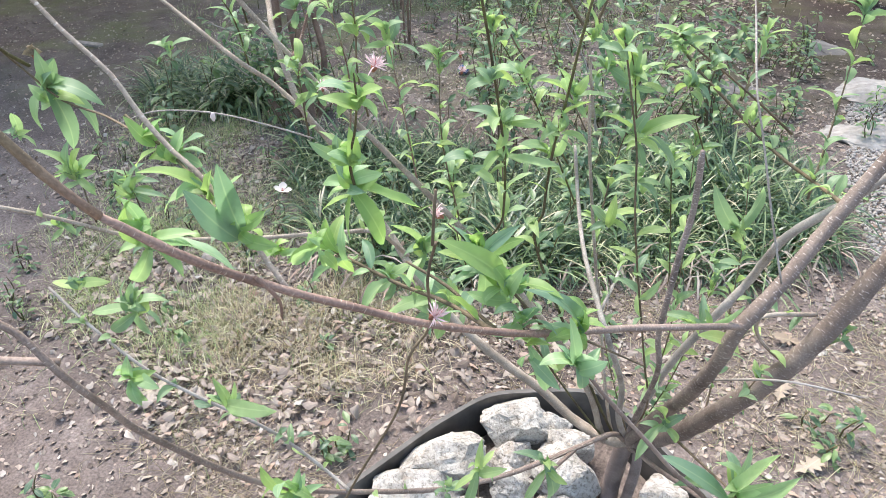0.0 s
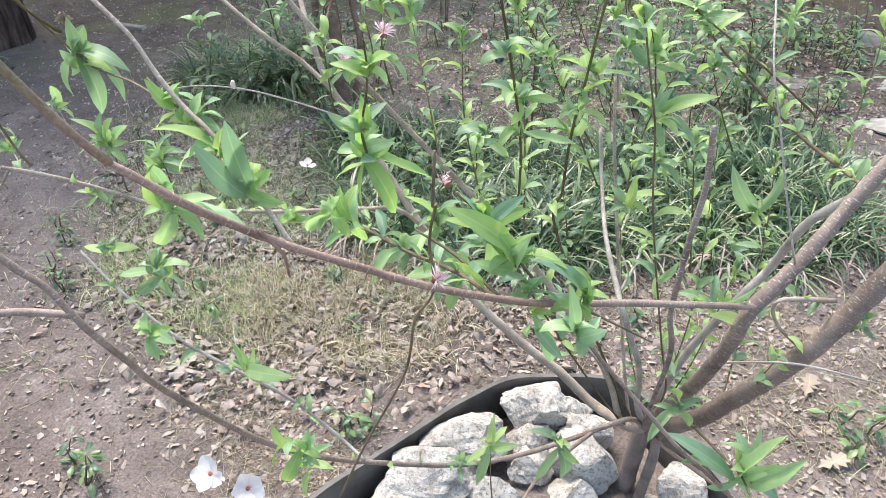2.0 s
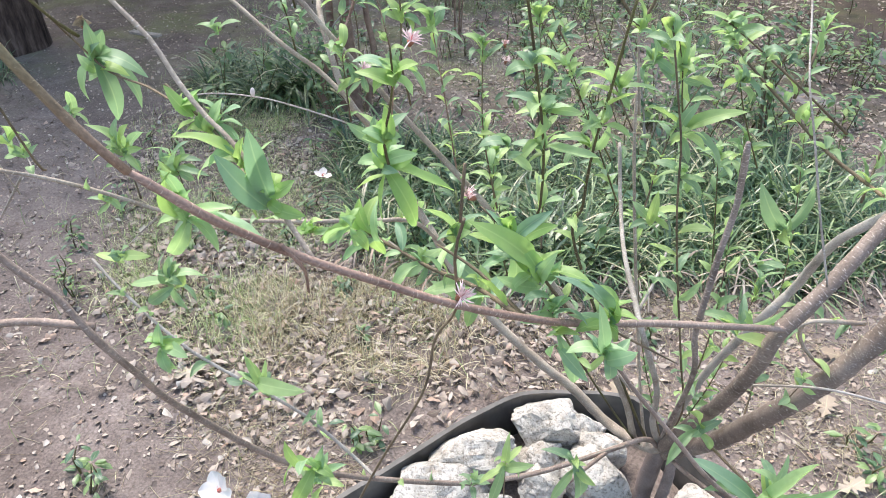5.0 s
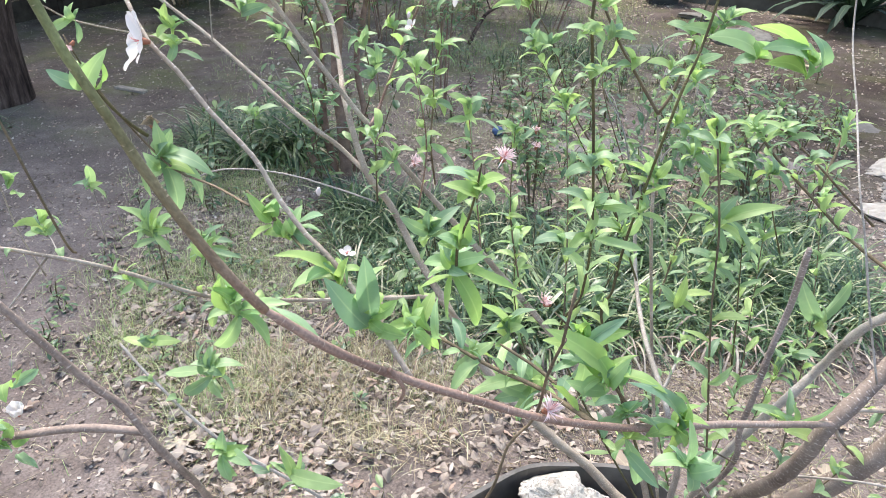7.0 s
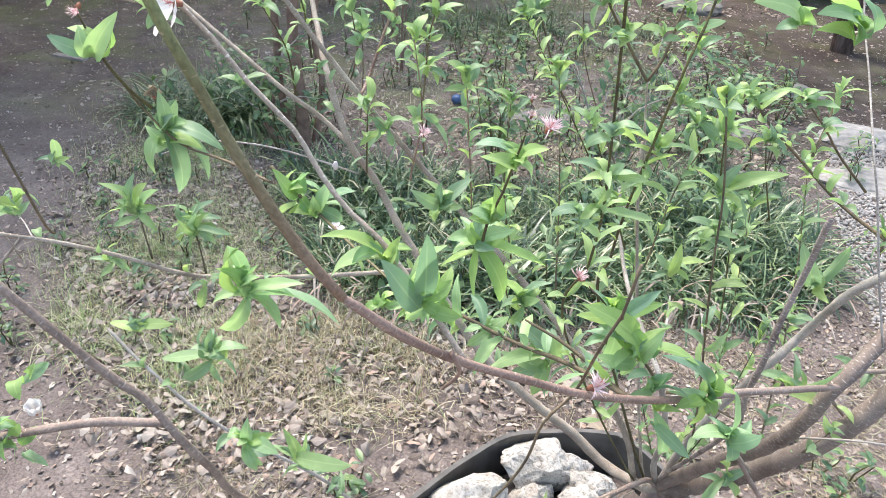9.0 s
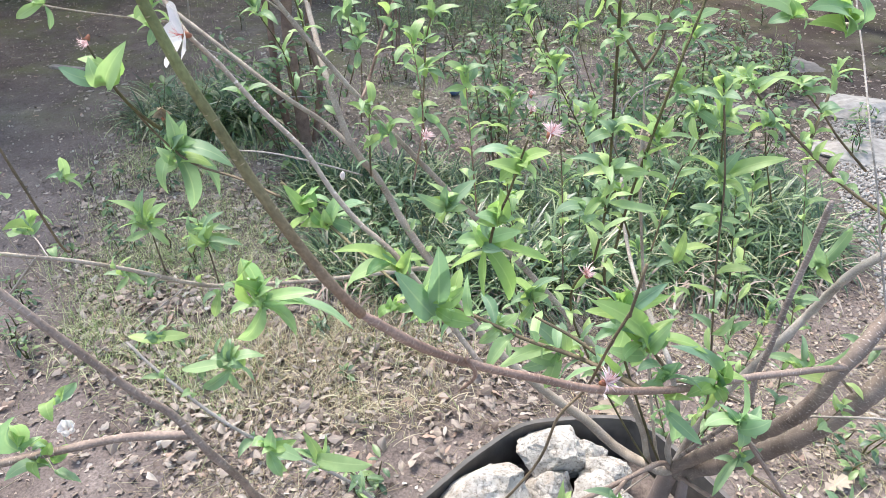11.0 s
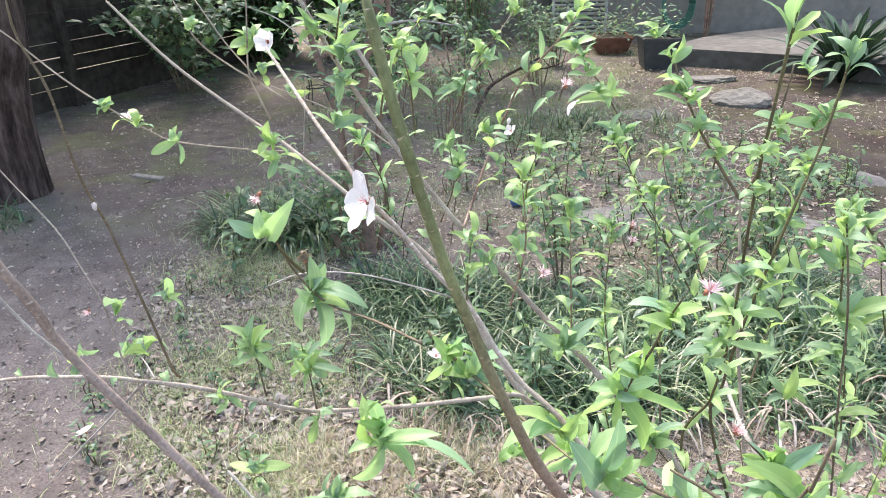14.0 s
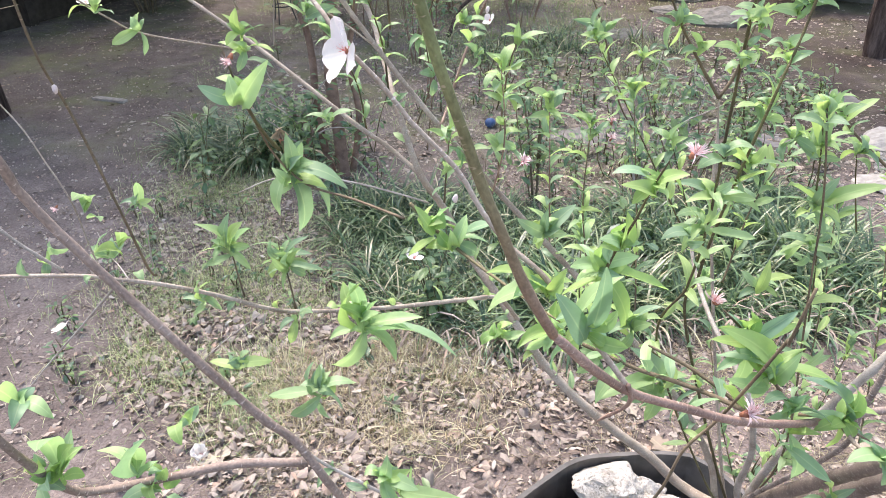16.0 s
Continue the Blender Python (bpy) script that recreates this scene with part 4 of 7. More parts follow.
hero_tuft((-0.252, 1.140, 1.286), [(-0.279, 1.142, 1.295), (-0.245, 1.128, 1.316), (-0.215, 1.138, 1.278), (-0.263, 1.143, 1.263), (-0.229, 1.129, 1.303), (-0.277, 1.131, 1.271)], 0.4)
hero_tuft((-0.241, 1.140, 1.230), [(-0.263, 1.134, 1.236), (-0.206, 1.136, 1.233), (-0.244, 1.134, 1.199), (-0.221, 1.136, 1.255)], 0.4)
limb(new_key(), 'shoot', 'dark', 0.0014, 0.0007, [(-0.272, 1.200, 1.128), (-0.247, 1.160, 1.210), (-0.252, 1.140, 1.286), (-0.246, 1.130, 1.322)])
hero_tuft((0.073, 0.750, 1.211), [(0.029, 0.753, 1.227), (0.101, 0.735, 1.224), (0.064, 0.736, 1.185), (0.114, 0.733, 1.217), (0.041, 0.739, 1.212), (0.081, 0.742, 1.233)], 0.5)
hero_tuft((0.079, 0.760, 1.164), [(0.039, 0.768, 1.162), (0.143, 0.767, 1.148), (0.059, 0.749, 1.148), (0.107, 0.756, 1.177), (0.051, 0.750, 1.140)], 0.3)
hero_tuft((0.055, 0.700, 1.282), [(0.029, 0.693, 1.272), (0.083, 0.693, 1.291), (0.081, 0.699, 1.276), (0.039, 0.699, 1.295)], 0.4)
hero_tuft((0.036, 0.660, 1.385), [(0.022, 0.657, 1.380), (0.048, 0.655, 1.394), (0.020, 0.655, 1.400)], 0.4)
hero_tuft((0.028, 0.640, 1.427), [(0.008, 0.633, 1.432), (0.040, 0.639, 1.434), (0.019, 0.640, 1.418), (0.041, 0.637, 1.419)], 0.5)
hero_tuft((0.194, 0.930, 1.250), [(0.214, 0.919, 1.243), (0.175, 0.924, 1.253), (0.173, 0.920, 1.299), (0.205, 0.929, 1.270)], 0.4)
hero_tuft((0.175, 0.900, 1.183), [(0.137, 0.902, 1.184), (0.122, 0.889, 1.208), (0.231, 0.904, 1.174), (0.148, 0.898, 1.223), (0.188, 0.894, 1.214), (0.190, 0.892, 1.155)], 0.4)
hero_tuft((0.156, 0.880, 1.141), [(0.194, 0.874, 1.124), (0.130, 0.880, 1.124), (0.177, 0.872, 1.106), (0.138, 0.880, 1.159)], 0.3)
hero_tuft((0.238, 1.000, 1.350), [(0.224, 0.997, 1.368), (0.194, 0.988, 1.361), (0.255, 0.998, 1.365), (0.227, 1.000, 1.335)], 0.5)
hero_tuft((0.220, 0.970, 1.313), [(0.244, 0.956, 1.334), (0.188, 0.965, 1.317), (0.204, 0.966, 1.299), (0.245, 0.973, 1.302)], 0.4)
hero_tuft((0.247, 1.130, 1.319), [(0.210, 1.137, 1.332), (0.264, 1.124, 1.298), (0.244, 1.134, 1.291), (0.206, 1.133, 1.307), (0.247, 1.123, 1.345)], 0.4)
hero_tuft((0.232, 1.150, 1.258), [(0.192, 1.144, 1.271), (0.259, 1.138, 1.258), (0.230, 1.153, 1.225)], 0.4)
hero_tuft((0.173, 1.150, 1.264), [(0.143, 1.149, 1.258), (0.198, 1.154, 1.277), (0.156, 1.152, 1.240), (0.154, 1.149, 1.293)], 0.4)
hero_tuft((0.204, 0.870, 1.231), [(0.180, 0.871, 1.247), (0.202, 0.868, 1.258), (0.226, 0.860, 1.228), (0.193, 0.869, 1.217), (0.231, 0.852, 1.220), (0.198, 0.859, 1.204)], 0.5)
hero_tuft((0.254, 0.860, 1.150), [(0.200, 0.863, 1.152), (0.315, 0.825, 1.186), (0.265, 0.846, 1.189), (0.281, 0.841, 1.127), (0.241, 0.863, 1.133), (0.264, 0.841, 1.107), (0.201, 0.839, 1.183)], 0.1)
hero_tuft((0.267, 0.870, 1.076), [(0.227, 0.874, 1.089), (0.297, 0.856, 1.073), (0.254, 0.873, 1.046), (0.299, 0.869, 1.041), (0.233, 0.874, 1.063)], 0.2)
hero_tuft((0.240, 0.860, 1.221), [(0.278, 0.867, 1.239), (0.240, 0.856, 1.271), (0.230, 0.861, 1.203), (0.196, 0.835, 1.277), (0.209, 0.862, 1.230), (0.266, 0.856, 1.208)], 0.5)
limb(new_key(), 'shoot', 'green', 0.0014, 0.0007, [(0.258, 0.870, 1.137), (0.245, 0.860, 1.190), (0.240, 0.860, 1.221), (0.226, 0.850, 1.266)])
hero_tuft((0.335, 0.940, 1.181), [(0.316, 0.940, 1.202), (0.358, 0.929, 1.191), (0.333, 0.941, 1.207), (0.317, 0.944, 1.168), (0.360, 0.922, 1.164), (0.352, 0.931, 1.152)], 0.4)
limb(new_key(), 'shoot', 'green', 0.0014, 0.0007, [(0.411, 1.000, 1.023), (0.361, 0.960, 1.120), (0.335, 0.940, 1.181)])
hero_tuft((0.242, 0.710, 1.321), [(0.210, 0.707, 1.334), (0.269, 0.712, 1.330), (0.248, 0.705, 1.335), (0.270, 0.698, 1.320), (0.226, 0.706, 1.321), (0.257, 0.709, 1.307)], 0.5)
hero_tuft((0.293, 0.750, 1.279), [(0.311, 0.751, 1.268), (0.273, 0.746, 1.273), (0.310, 0.746, 1.285)], 0.5)
limb(new_key(), 'shoot', 'dark', 0.0018, 0.0009, [(0.472, 0.900, 1.129), (0.388, 0.850, 1.200), (0.299, 0.760, 1.275), (0.242, 0.710, 1.321), (0.229, 0.700, 1.330)])
hero_tuft((0.176, 0.560, 1.429), [(0.125, 0.550, 1.456), (0.142, 0.553, 1.430), (0.147, 0.555, 1.448), (0.135, 0.546, 1.442), (0.166, 0.557, 1.453), (0.182, 0.562, 1.437)], 0.4)
hero_tuft((0.152, 0.600, 1.422), [(0.111, 0.593, 1.438), (0.137, 0.601, 1.417), (0.160, 0.594, 1.435), (0.166, 0.600, 1.412), (0.141, 0.601, 1.429)], 0.6)
limb(new_key(), 'twig', 'grey', 0.0016, 0.0008, [(0.186, 0.560, 1.426), (0.173, 0.580, 1.423), (0.152, 0.600, 1.422)])
# tufts high on the limbs
hero_tuft((-0.666, 0.900, 1.406), [(-0.679, 0.900, 1.413), (-0.674, 0.899, 1.398), (-0.650, 0.898, 1.414), (-0.653, 0.899, 1.422)], 0.9)
hero_tuft((-0.639, 0.920, 1.380), [(-0.676, 0.925, 1.371), (-0.627, 0.916, 1.386), (-0.613, 0.911, 1.378)], 0.5)
hero_tuft((-0.601, 0.945, 1.351), [(-0.642, 0.947, 1.333), (-0.599, 0.948, 1.372), (-0.602, 0.941, 1.320), (-0.614, 0.942, 1.341)], 0.4)
hero_tuft((-0.486, 0.975, 1.338), [(-0.505, 0.976, 1.363), (-0.483, 0.964, 1.373), (-0.449, 0.965, 1.351), (-0.504, 0.967, 1.325), (-0.463, 0.973, 1.320)], 0.4)
hero_tuft((-0.484, 0.975, 1.314), [(-0.506, 0.969, 1.308), (-0.494, 0.966, 1.291), (-0.448, 0.975, 1.293), (-0.518, 0.981, 1.326), (-0.442, 0.965, 1.316)], 0.4)
hero_tuft((-0.414, 1.050, 1.348), [(-0.447, 1.050, 1.362), (-0.370, 1.042, 1.358), (-0.387, 1.053, 1.365), (-0.363, 1.046, 1.347), (-0.405, 1.045, 1.334)], 0.4)
hero_tuft((-0.385, 1.000, 1.416), [(-0.389, 0.992, 1.392), (-0.403, 0.991, 1.419), (-0.364, 0.997, 1.413), (-0.367, 0.995, 1.432)], 0.3)
hero_tuft((-0.379, 0.970, 1.452), [(-0.417, 0.955, 1.469), (-0.340, 0.961, 1.468), (-0.372, 0.963, 1.482), (-0.365, 0.971, 1.441)], 0.4)
hero_tuft((-0.293, 1.000, 1.436), [(-0.313, 0.992, 1.429), (-0.283, 1.002, 1.431), (-0.294, 0.993, 1.390), (-0.274, 0.998, 1.465), (-0.312, 0.997, 1.445), (-0.308, 1.004, 1.400)], 0.3)
hero_tuft((-0.228, 1.050, 1.393), [(-0.267, 1.053, 1.385), (-0.245, 1.048, 1.409), (-0.211, 1.048, 1.397), (-0.208, 1.050, 1.384), (-0.249, 1.052, 1.393), (-0.263, 1.042, 1.376)], 0.6)
hero_tuft((-0.197, 1.200, 1.401), [(-0.214, 1.201, 1.441), (-0.178, 1.206, 1.429), (-0.173, 1.196, 1.409), (-0.213, 1.194, 1.415)], 0.6)
limb(new_key(), 'shoot', 'dark', 0.0014, 0.0007, [(-0.264, 1.250, 1.262), (-0.234, 1.100, 1.363), (-0.221, 1.100, 1.398), (-0.195, 1.150, 1.417)])
hero_tuft((-0.240, 1.170, 1.245), [(-0.270, 1.158, 1.275), (-0.241, 1.171, 1.281), (-0.226, 1.170, 1.270), (-0.267, 1.175, 1.249), (-0.222, 1.172, 1.250)], 0.4)
limb(new_key(), 'shoot', 'dark', 0.0012, 0.0006, [(-0.260, 1.300, 1.037), (-0.248, 1.250, 1.148), (-0.240, 1.170, 1.245)])
hero_tuft((-0.191, 1.050, 1.330), [(-0.189, 1.043, 1.357), (-0.163, 1.040, 1.323), (-0.210, 1.044, 1.323), (-0.159, 1.039, 1.334)], 0.8)
hero_tuft((-0.051, 1.130, 1.421), [(-0.065, 1.130, 1.426), (-0.031, 1.133, 1.442), (-0.067, 1.133, 1.402), (-0.033, 1.122, 1.402)], 0.4)
hero_tuft((0.005, 1.200, 1.342), [(-0.054, 1.207, 1.331), (-0.024, 1.191, 1.370), (0.027, 1.196, 1.347), (0.004, 1.201, 1.386), (-0.031, 1.186, 1.358)], 0.3)
hero_tuft((0.054, 1.300, 1.255), [(-0.005, 1.277, 1.284), (0.073, 1.303, 1.274), (0.069, 1.293, 1.235), (0.084, 1.291, 1.282), (0.023, 1.298, 1.246)], 0.3)
limb(new_key(), 'shoot', 'dark', 0.0018, 0.0009, [(0.167, 1.450, 1.020), (0.123, 1.420, 1.094), (0.061, 1.330, 1.247), (0.009, 1.220, 1.337), (-0.034, 1.150, 1.395), (-0.051, 1.130, 1.421)])
hero_tuft((0.183, 1.500, 1.152), [(0.152, 1.499, 1.188), (0.213, 1.483, 1.174), (0.176, 1.491, 1.118), (0.210, 1.494, 1.129), (0.145, 1.495, 1.147)], 0.3)
hero_tuft((0.138, 1.480, 1.072), [(0.098, 1.467, 1.096), (0.174, 1.477, 1.060), (0.120, 1.487, 1.031), (0.157, 1.474, 1.099)], 0.3)
limb(new_key(), 'shoot', 'dark', 0.0018, 0.0009, [(0.311, 1.500, 0.847), (0.255, 1.500, 0.959), (0.199, 1.500, 1.090), (0.183, 1.500, 1.152), (0.174, 1.500, 1.220)])
hero_tuft((0.130, 1.150, 1.306), [(0.097, 1.147, 1.314), (0.169, 1.133, 1.307), (0.129, 1.143, 1.334), (0.123, 1.149, 1.267), (0.147, 1.141, 1.319)], 0.4)
hero_tuft((0.106, 1.130, 1.360), [(0.057, 1.137, 1.364), (0.143, 1.135, 1.375), (0.118, 1.123, 1.350), (0.069, 1.137, 1.384)], 0.6)
hero_tuft((0.069, 1.100, 1.425), [(0.094, 1.094, 1.441), (0.082, 1.102, 1.457), (0.073, 1.101, 1.394), (0.048, 1.095, 1.430)], 0.5)
hero_tuft((0.251, 1.000, 1.365), [(0.295, 1.000, 1.377), (0.239, 1.000, 1.380), (0.292, 1.003, 1.355), (0.221, 0.992, 1.356), (0.205, 1.002, 1.381), (0.262, 1.004, 1.386)], 0.6)
hero_tuft((0.241, 1.050, 1.409), [(0.239, 1.050, 1.386), (0.277, 1.046, 1.413), (0.238, 1.033, 1.456), (0.216, 1.047, 1.421)], 0.6)
hero_tuft((0.210, 0.930, 1.304), [(0.233, 0.923, 1.322), (0.181, 0.931, 1.313), (0.197, 0.930, 1.287), (0.230, 0.928, 1.284)], 0.5)
hero_tuft((0.247, 1.050, 1.192), [(0.200, 1.036, 1.211), (0.282, 1.049, 1.184), (0.230, 1.049, 1.223), (0.265, 1.037, 1.166), (0.226, 1.054, 1.168)], 0.4)
hero_tuft((0.266, 0.920, 1.204), [(0.235, 0.919, 1.185), (0.300, 0.903, 1.209), (0.265, 0.925, 1.234), (0.293, 0.904, 1.185), (0.208, 0.907, 1.224)], 0.4)
# tufts over the bed and its edge
hero_tuft((-0.147, 0.470, 0.930), [(-0.174, 0.471, 0.967), (-0.133, 0.468, 0.968), (-0.111, 0.467, 0.943), (-0.183, 0.469, 0.898), (-0.168, 0.460, 0.886), (-0.128, 0.462, 0.912)], 0.4)
hero_tuft((0.351, 0.550, 0.828), [(0.371, 0.522, 0.934), (0.400, 0.518, 0.899), (0.256, 0.552, 0.891), (0.321, 0.553, 0.879), (0.316, 0.546, 0.803), (0.372, 0.552, 0.771), (0.273, 0.534, 0.863), (0.395, 0.529, 0.809)], 0.1)
limb(new_key(), 'shoot', 'dark', 0.0022, 0.0011, [(0.364, 0.750, 0.678), (0.368, 0.650, 0.741), (0.351, 0.550, 0.828), (0.343, 0.500, 0.857)])
hero_tuft((0.336, 0.750, 0.715), [(0.363, 0.742, 0.747), (0.301, 0.754, 0.713), (0.290, 0.711, 0.677), (0.360, 0.744, 0.680), (0.312, 0.738, 0.766)], 0.3)
hero_tuft((0.055, 0.700, 0.666), [(0.059, 0.704, 0.733), (0.097, 0.691, 0.679), (0.034, 0.675, 0.598), (0.018, 0.688, 0.630), (0.076, 0.696, 0.638)], 0.4)
limb(new_key(), 'shoot', 'dark', 0.0014, 0.0007, [(0.061, 0.720, 0.482), (0.056, 0.710, 0.574), (0.055, 0.700, 0.666)])
hero_tuft((0.164, 0.760, 0.606), [(0.112, 0.763, 0.629), (0.186, 0.755, 0.606), (0.178, 0.769, 0.505), (0.129, 0.717, 0.557), (0.202, 0.741, 0.576)], 0.2)
limb(new_key(), 'twig', 'grey', 0.0016, 0.0008, [(0.277, 0.900, 0.489), (0.210, 0.820, 0.557), (0.164, 0.760, 0.606)])
# tufts of the upper limbs
hero_tuft((-0.499, 1.000, 1.471), [(-0.524, 0.988, 1.485), (-0.492, 0.997, 1.477), (-0.535, 1.002, 1.461), (-0.525, 1.001, 1.453), (-0.463, 0.986, 1.446), (-0.466, 0.990, 1.484), (-0.507, 0.997, 1.485)], 0.5)
hero_tuft((-0.455, 1.000, 1.506), [(-0.473, 1.001, 1.505), (-0.447, 1.001, 1.513), (-0.462, 1.000, 1.498), (-0.443, 0.999, 1.501)], 0.7)
hero_tuft((-0.417, 1.000, 1.480), [(-0.442, 0.988, 1.499), (-0.436, 0.993, 1.512), (-0.413, 0.988, 1.518), (-0.461, 0.995, 1.473), (-0.405, 0.999, 1.477), (-0.437, 0.990, 1.463), (-0.428, 0.996, 1.490), (-0.445, 1.002, 1.484)], 0.6)
hero_tuft((-0.391, 1.000, 1.451), [(-0.355, 0.981, 1.484), (-0.350, 1.003, 1.460), (-0.383, 1.003, 1.474), (-0.413, 1.004, 1.454), (-0.380, 0.998, 1.446)], 0.5)
hero_tuft((-0.411, 1.100, 1.478), [(-0.425, 1.098, 1.499), (-0.400, 1.099, 1.489), (-0.419, 1.100, 1.473), (-0.405, 1.101, 1.475)], 0.7)
hero_tuft((-0.393, 1.050, 1.416), [(-0.410, 1.050, 1.404), (-0.404, 1.039, 1.379), (-0.379, 1.052, 1.398), (-0.422, 1.046, 1.409)], 0.3)
hero_tuft((-0.493, 1.000, 1.430), [(-0.487, 0.999, 1.442), (-0.488, 1.000, 1.410), (-0.499, 0.995, 1.440), (-0.468, 1.001, 1.439), (-0.505, 1.000, 1.427)], 0.4)
hero_tuft((-0.475, 1.050, 1.389), [(-0.454, 1.047, 1.389), (-0.442, 1.046, 1.393), (-0.460, 1.047, 1.381), (-0.481, 1.045, 1.402)], 0.5)
hero_tuft((-0.325, 1.000, 1.489), [(-0.329, 0.998, 1.505), (-0.313, 0.995, 1.495), (-0.318, 0.998, 1.480), (-0.337, 1.000, 1.493)], 0.8)
hero_tuft((-0.301, 0.950, 1.465), [(-0.286, 0.945, 1.435), (-0.313, 0.947, 1.434), (-0.275, 0.955, 1.473), (-0.309, 0.953, 1.444), (-0.317, 0.944, 1.470)], 0.4)
hero_tuft((-0.292, 0.950, 1.427), [(-0.295, 0.952, 1.397), (-0.263, 0.948, 1.401), (-0.271, 0.941, 1.437), (-0.307, 0.946, 1.424)], 0.4)
hero_tuft((-0.272, 1.000, 1.499), [(-0.294, 0.993, 1.495), (-0.264, 0.992, 1.518), (-0.245, 0.997, 1.502), (-0.281, 1.003, 1.483), (-0.249, 0.994, 1.492)], 0.5)
limb(new_key(), 'shoot', 'dark', 0.0016, 0.0008, [(-0.302, 1.100, 1.313), (-0.292, 0.950, 1.427), (-0.301, 0.950, 1.465), (-0.283, 1.000, 1.489), (-0.271, 1.000, 1.516)])
hero_tuft((-0.152, 1.200, 1.478), [(-0.165, 1.203, 1.501), (-0.133, 1.200, 1.481), (-0.158, 1.197, 1.471), (-0.146, 1.202, 1.496)], 0.8)
hero_tuft((-0.203, 1.100, 1.432), [(-0.222, 1.098, 1.454), (-0.188, 1.103, 1.423), (-0.208, 1.100, 1.449), (-0.216, 1.101, 1.411)], 0.6)
hero_tuft((-0.183, 1.100, 1.455), [(-0.196, 1.096, 1.465), (-0.161, 1.102, 1.437), (-0.174, 1.102, 1.450)], 0.5)
hero_tuft((-0.222, 1.000, 1.416), [(-0.241, 1.003, 1.400), (-0.209, 0.997, 1.404), (-0.222, 1.001, 1.391), (-0.235, 0.998, 1.415)], 0.5)
limb(new_key(), 'shoot', 'dark', 0.0014, 0.0007, [(-0.231, 1.050, 1.359), (-0.222, 1.000, 1.416), (-0.203, 1.100, 1.432), (-0.181, 1.100, 1.457), (-0.150, 1.200, 1.483)])
hero_tuft((-0.082, 1.000, 1.454), [(-0.110, 0.990, 1.460), (-0.057, 0.988, 1.468), (-0.098, 0.994, 1.456), (-0.072, 0.996, 1.447)], 0.6)
hero_tuft((-0.060, 1.050, 1.416), [(-0.087, 1.040, 1.429), (-0.085, 1.047, 1.412), (-0.043, 1.050, 1.410), (-0.036, 1.048, 1.422)], 0.3)
hero_tuft((-0.030, 1.100, 1.374), [(-0.077, 1.092, 1.362), (-0.036, 1.099, 1.392), (-0.001, 1.092, 1.371), (-0.015, 1.096, 1.352)], 0.3)
hero_tuft((-0.109, 1.050, 1.378), [(-0.125, 1.051, 1.368), (-0.092, 1.047, 1.382), (-0.130, 1.040, 1.359)], 0.5)
hero_tuft((0.043, 1.100, 1.452), [(0.013, 1.105, 1.469), (0.062, 1.100, 1.469), (0.021, 1.096, 1.453)], 0.6)
hero_tuft((-0.538, 0.900, 1.499), [(-0.549, 0.897, 1.507), (-0.530, 0.898, 1.514), (-0.521, 0.899, 1.503), (-0.542, 0.897, 1.508)], 0.6)
# leaves lower on the shoots of the low branch
hero_tuft((-0.435, 0.860, 1.056), [(-0.454, 0.848, 1.077), (-0.401, 0.844, 1.109), (-0.414, 0.862, 1.039), (-0.462, 0.848, 1.048), (-0.385, 0.853, 1.051), (-0.442, 0.845, 1.022), (-0.418, 0.851, 1.085)], 0.4)
hero_tuft((-0.516, 0.870, 1.071), [(-0.535, 0.860, 1.096), (-0.485, 0.864, 1.084), (-0.537, 0.859, 1.058), (-0.486, 0.854, 1.053), (-0.484, 0.850, 1.129), (-0.512, 0.859, 1.110)], 0.4)
limb(new_key(), 'twig', 'pale', 0.0011, 0.0006, [(-0.660, 0.860, 1.031), (-0.685, 0.890, 1.036), (-0.713, 0.920, 1.039), (-0.726, 0.930, 1.070)])
hero_tuft((-0.436, 0.860, 0.964), [(-0.449, 0.854, 0.926), (-0.408, 0.849, 0.983), (-0.458, 0.845, 0.955)], 0.2)
hero_tuft((-0.570, 0.880, 0.991), [(-0.601, 0.875, 0.990), (-0.546, 0.874, 0.971), (-0.557, 0.880, 1.016), (-0.584, 0.862, 0.969)], 0.4)
limb(new_key(), 'twig', 'olive', 0.0016, 0.0008, [(-0.244, 0.540, 1.315), (-0.226, 0.540, 1.293), (-0.212, 0.540, 1.278), (-0.180, 0.500, 1.273), (-0.140, 0.440, 1.277)])
limb(new_key(), 'twig', 'pale', 0.0020, 0.0010, [(-0.655, 0.830, 1.052), (-0.748, 0.860, 0.954), (-0.821, 0.880, 0.879), (-0.916, 0.900, 0.778)])
limb(new_key(), 'twig', 'pale', 0.0010, 0.0005, [(-0.487, 0.860, 0.973), (-0.568, 0.880, 0.897), (-0.638, 0.900, 0.818)])
hero_tuft((0.047, 0.550, 1.170), [(0.083, 0.542, 1.196), (0.019, 0.544, 1.190), (0.018, 0.533, 1.153), (0.046, 0.559, 1.112), (0.058, 0.540, 1.151)], 0.4)
hero_tuft((0.072, 0.540, 1.139), [(0.084, 0.527, 1.177), (0.044, 0.535, 1.116), (0.118, 0.518, 1.148), (0.032, 0.538, 1.139), (0.047, 0.531, 1.185)], 0.2)
hero_tuft((0.084, 0.520, 1.117), [(0.114, 0.502, 1.118), (0.055, 0.508, 1.112), (0.100, 0.521, 1.133), (0.056, 0.513, 1.133)], 0.2)
hero_tuft((0.254, 0.950, 0.955), [(0.226, 0.953, 0.983), (0.260, 0.943, 1.009), (0.314, 0.959, 0.965), (0.285, 0.939, 0.943), (0.225, 0.941, 0.940), (0.269, 0.937, 0.923)], 0.1)
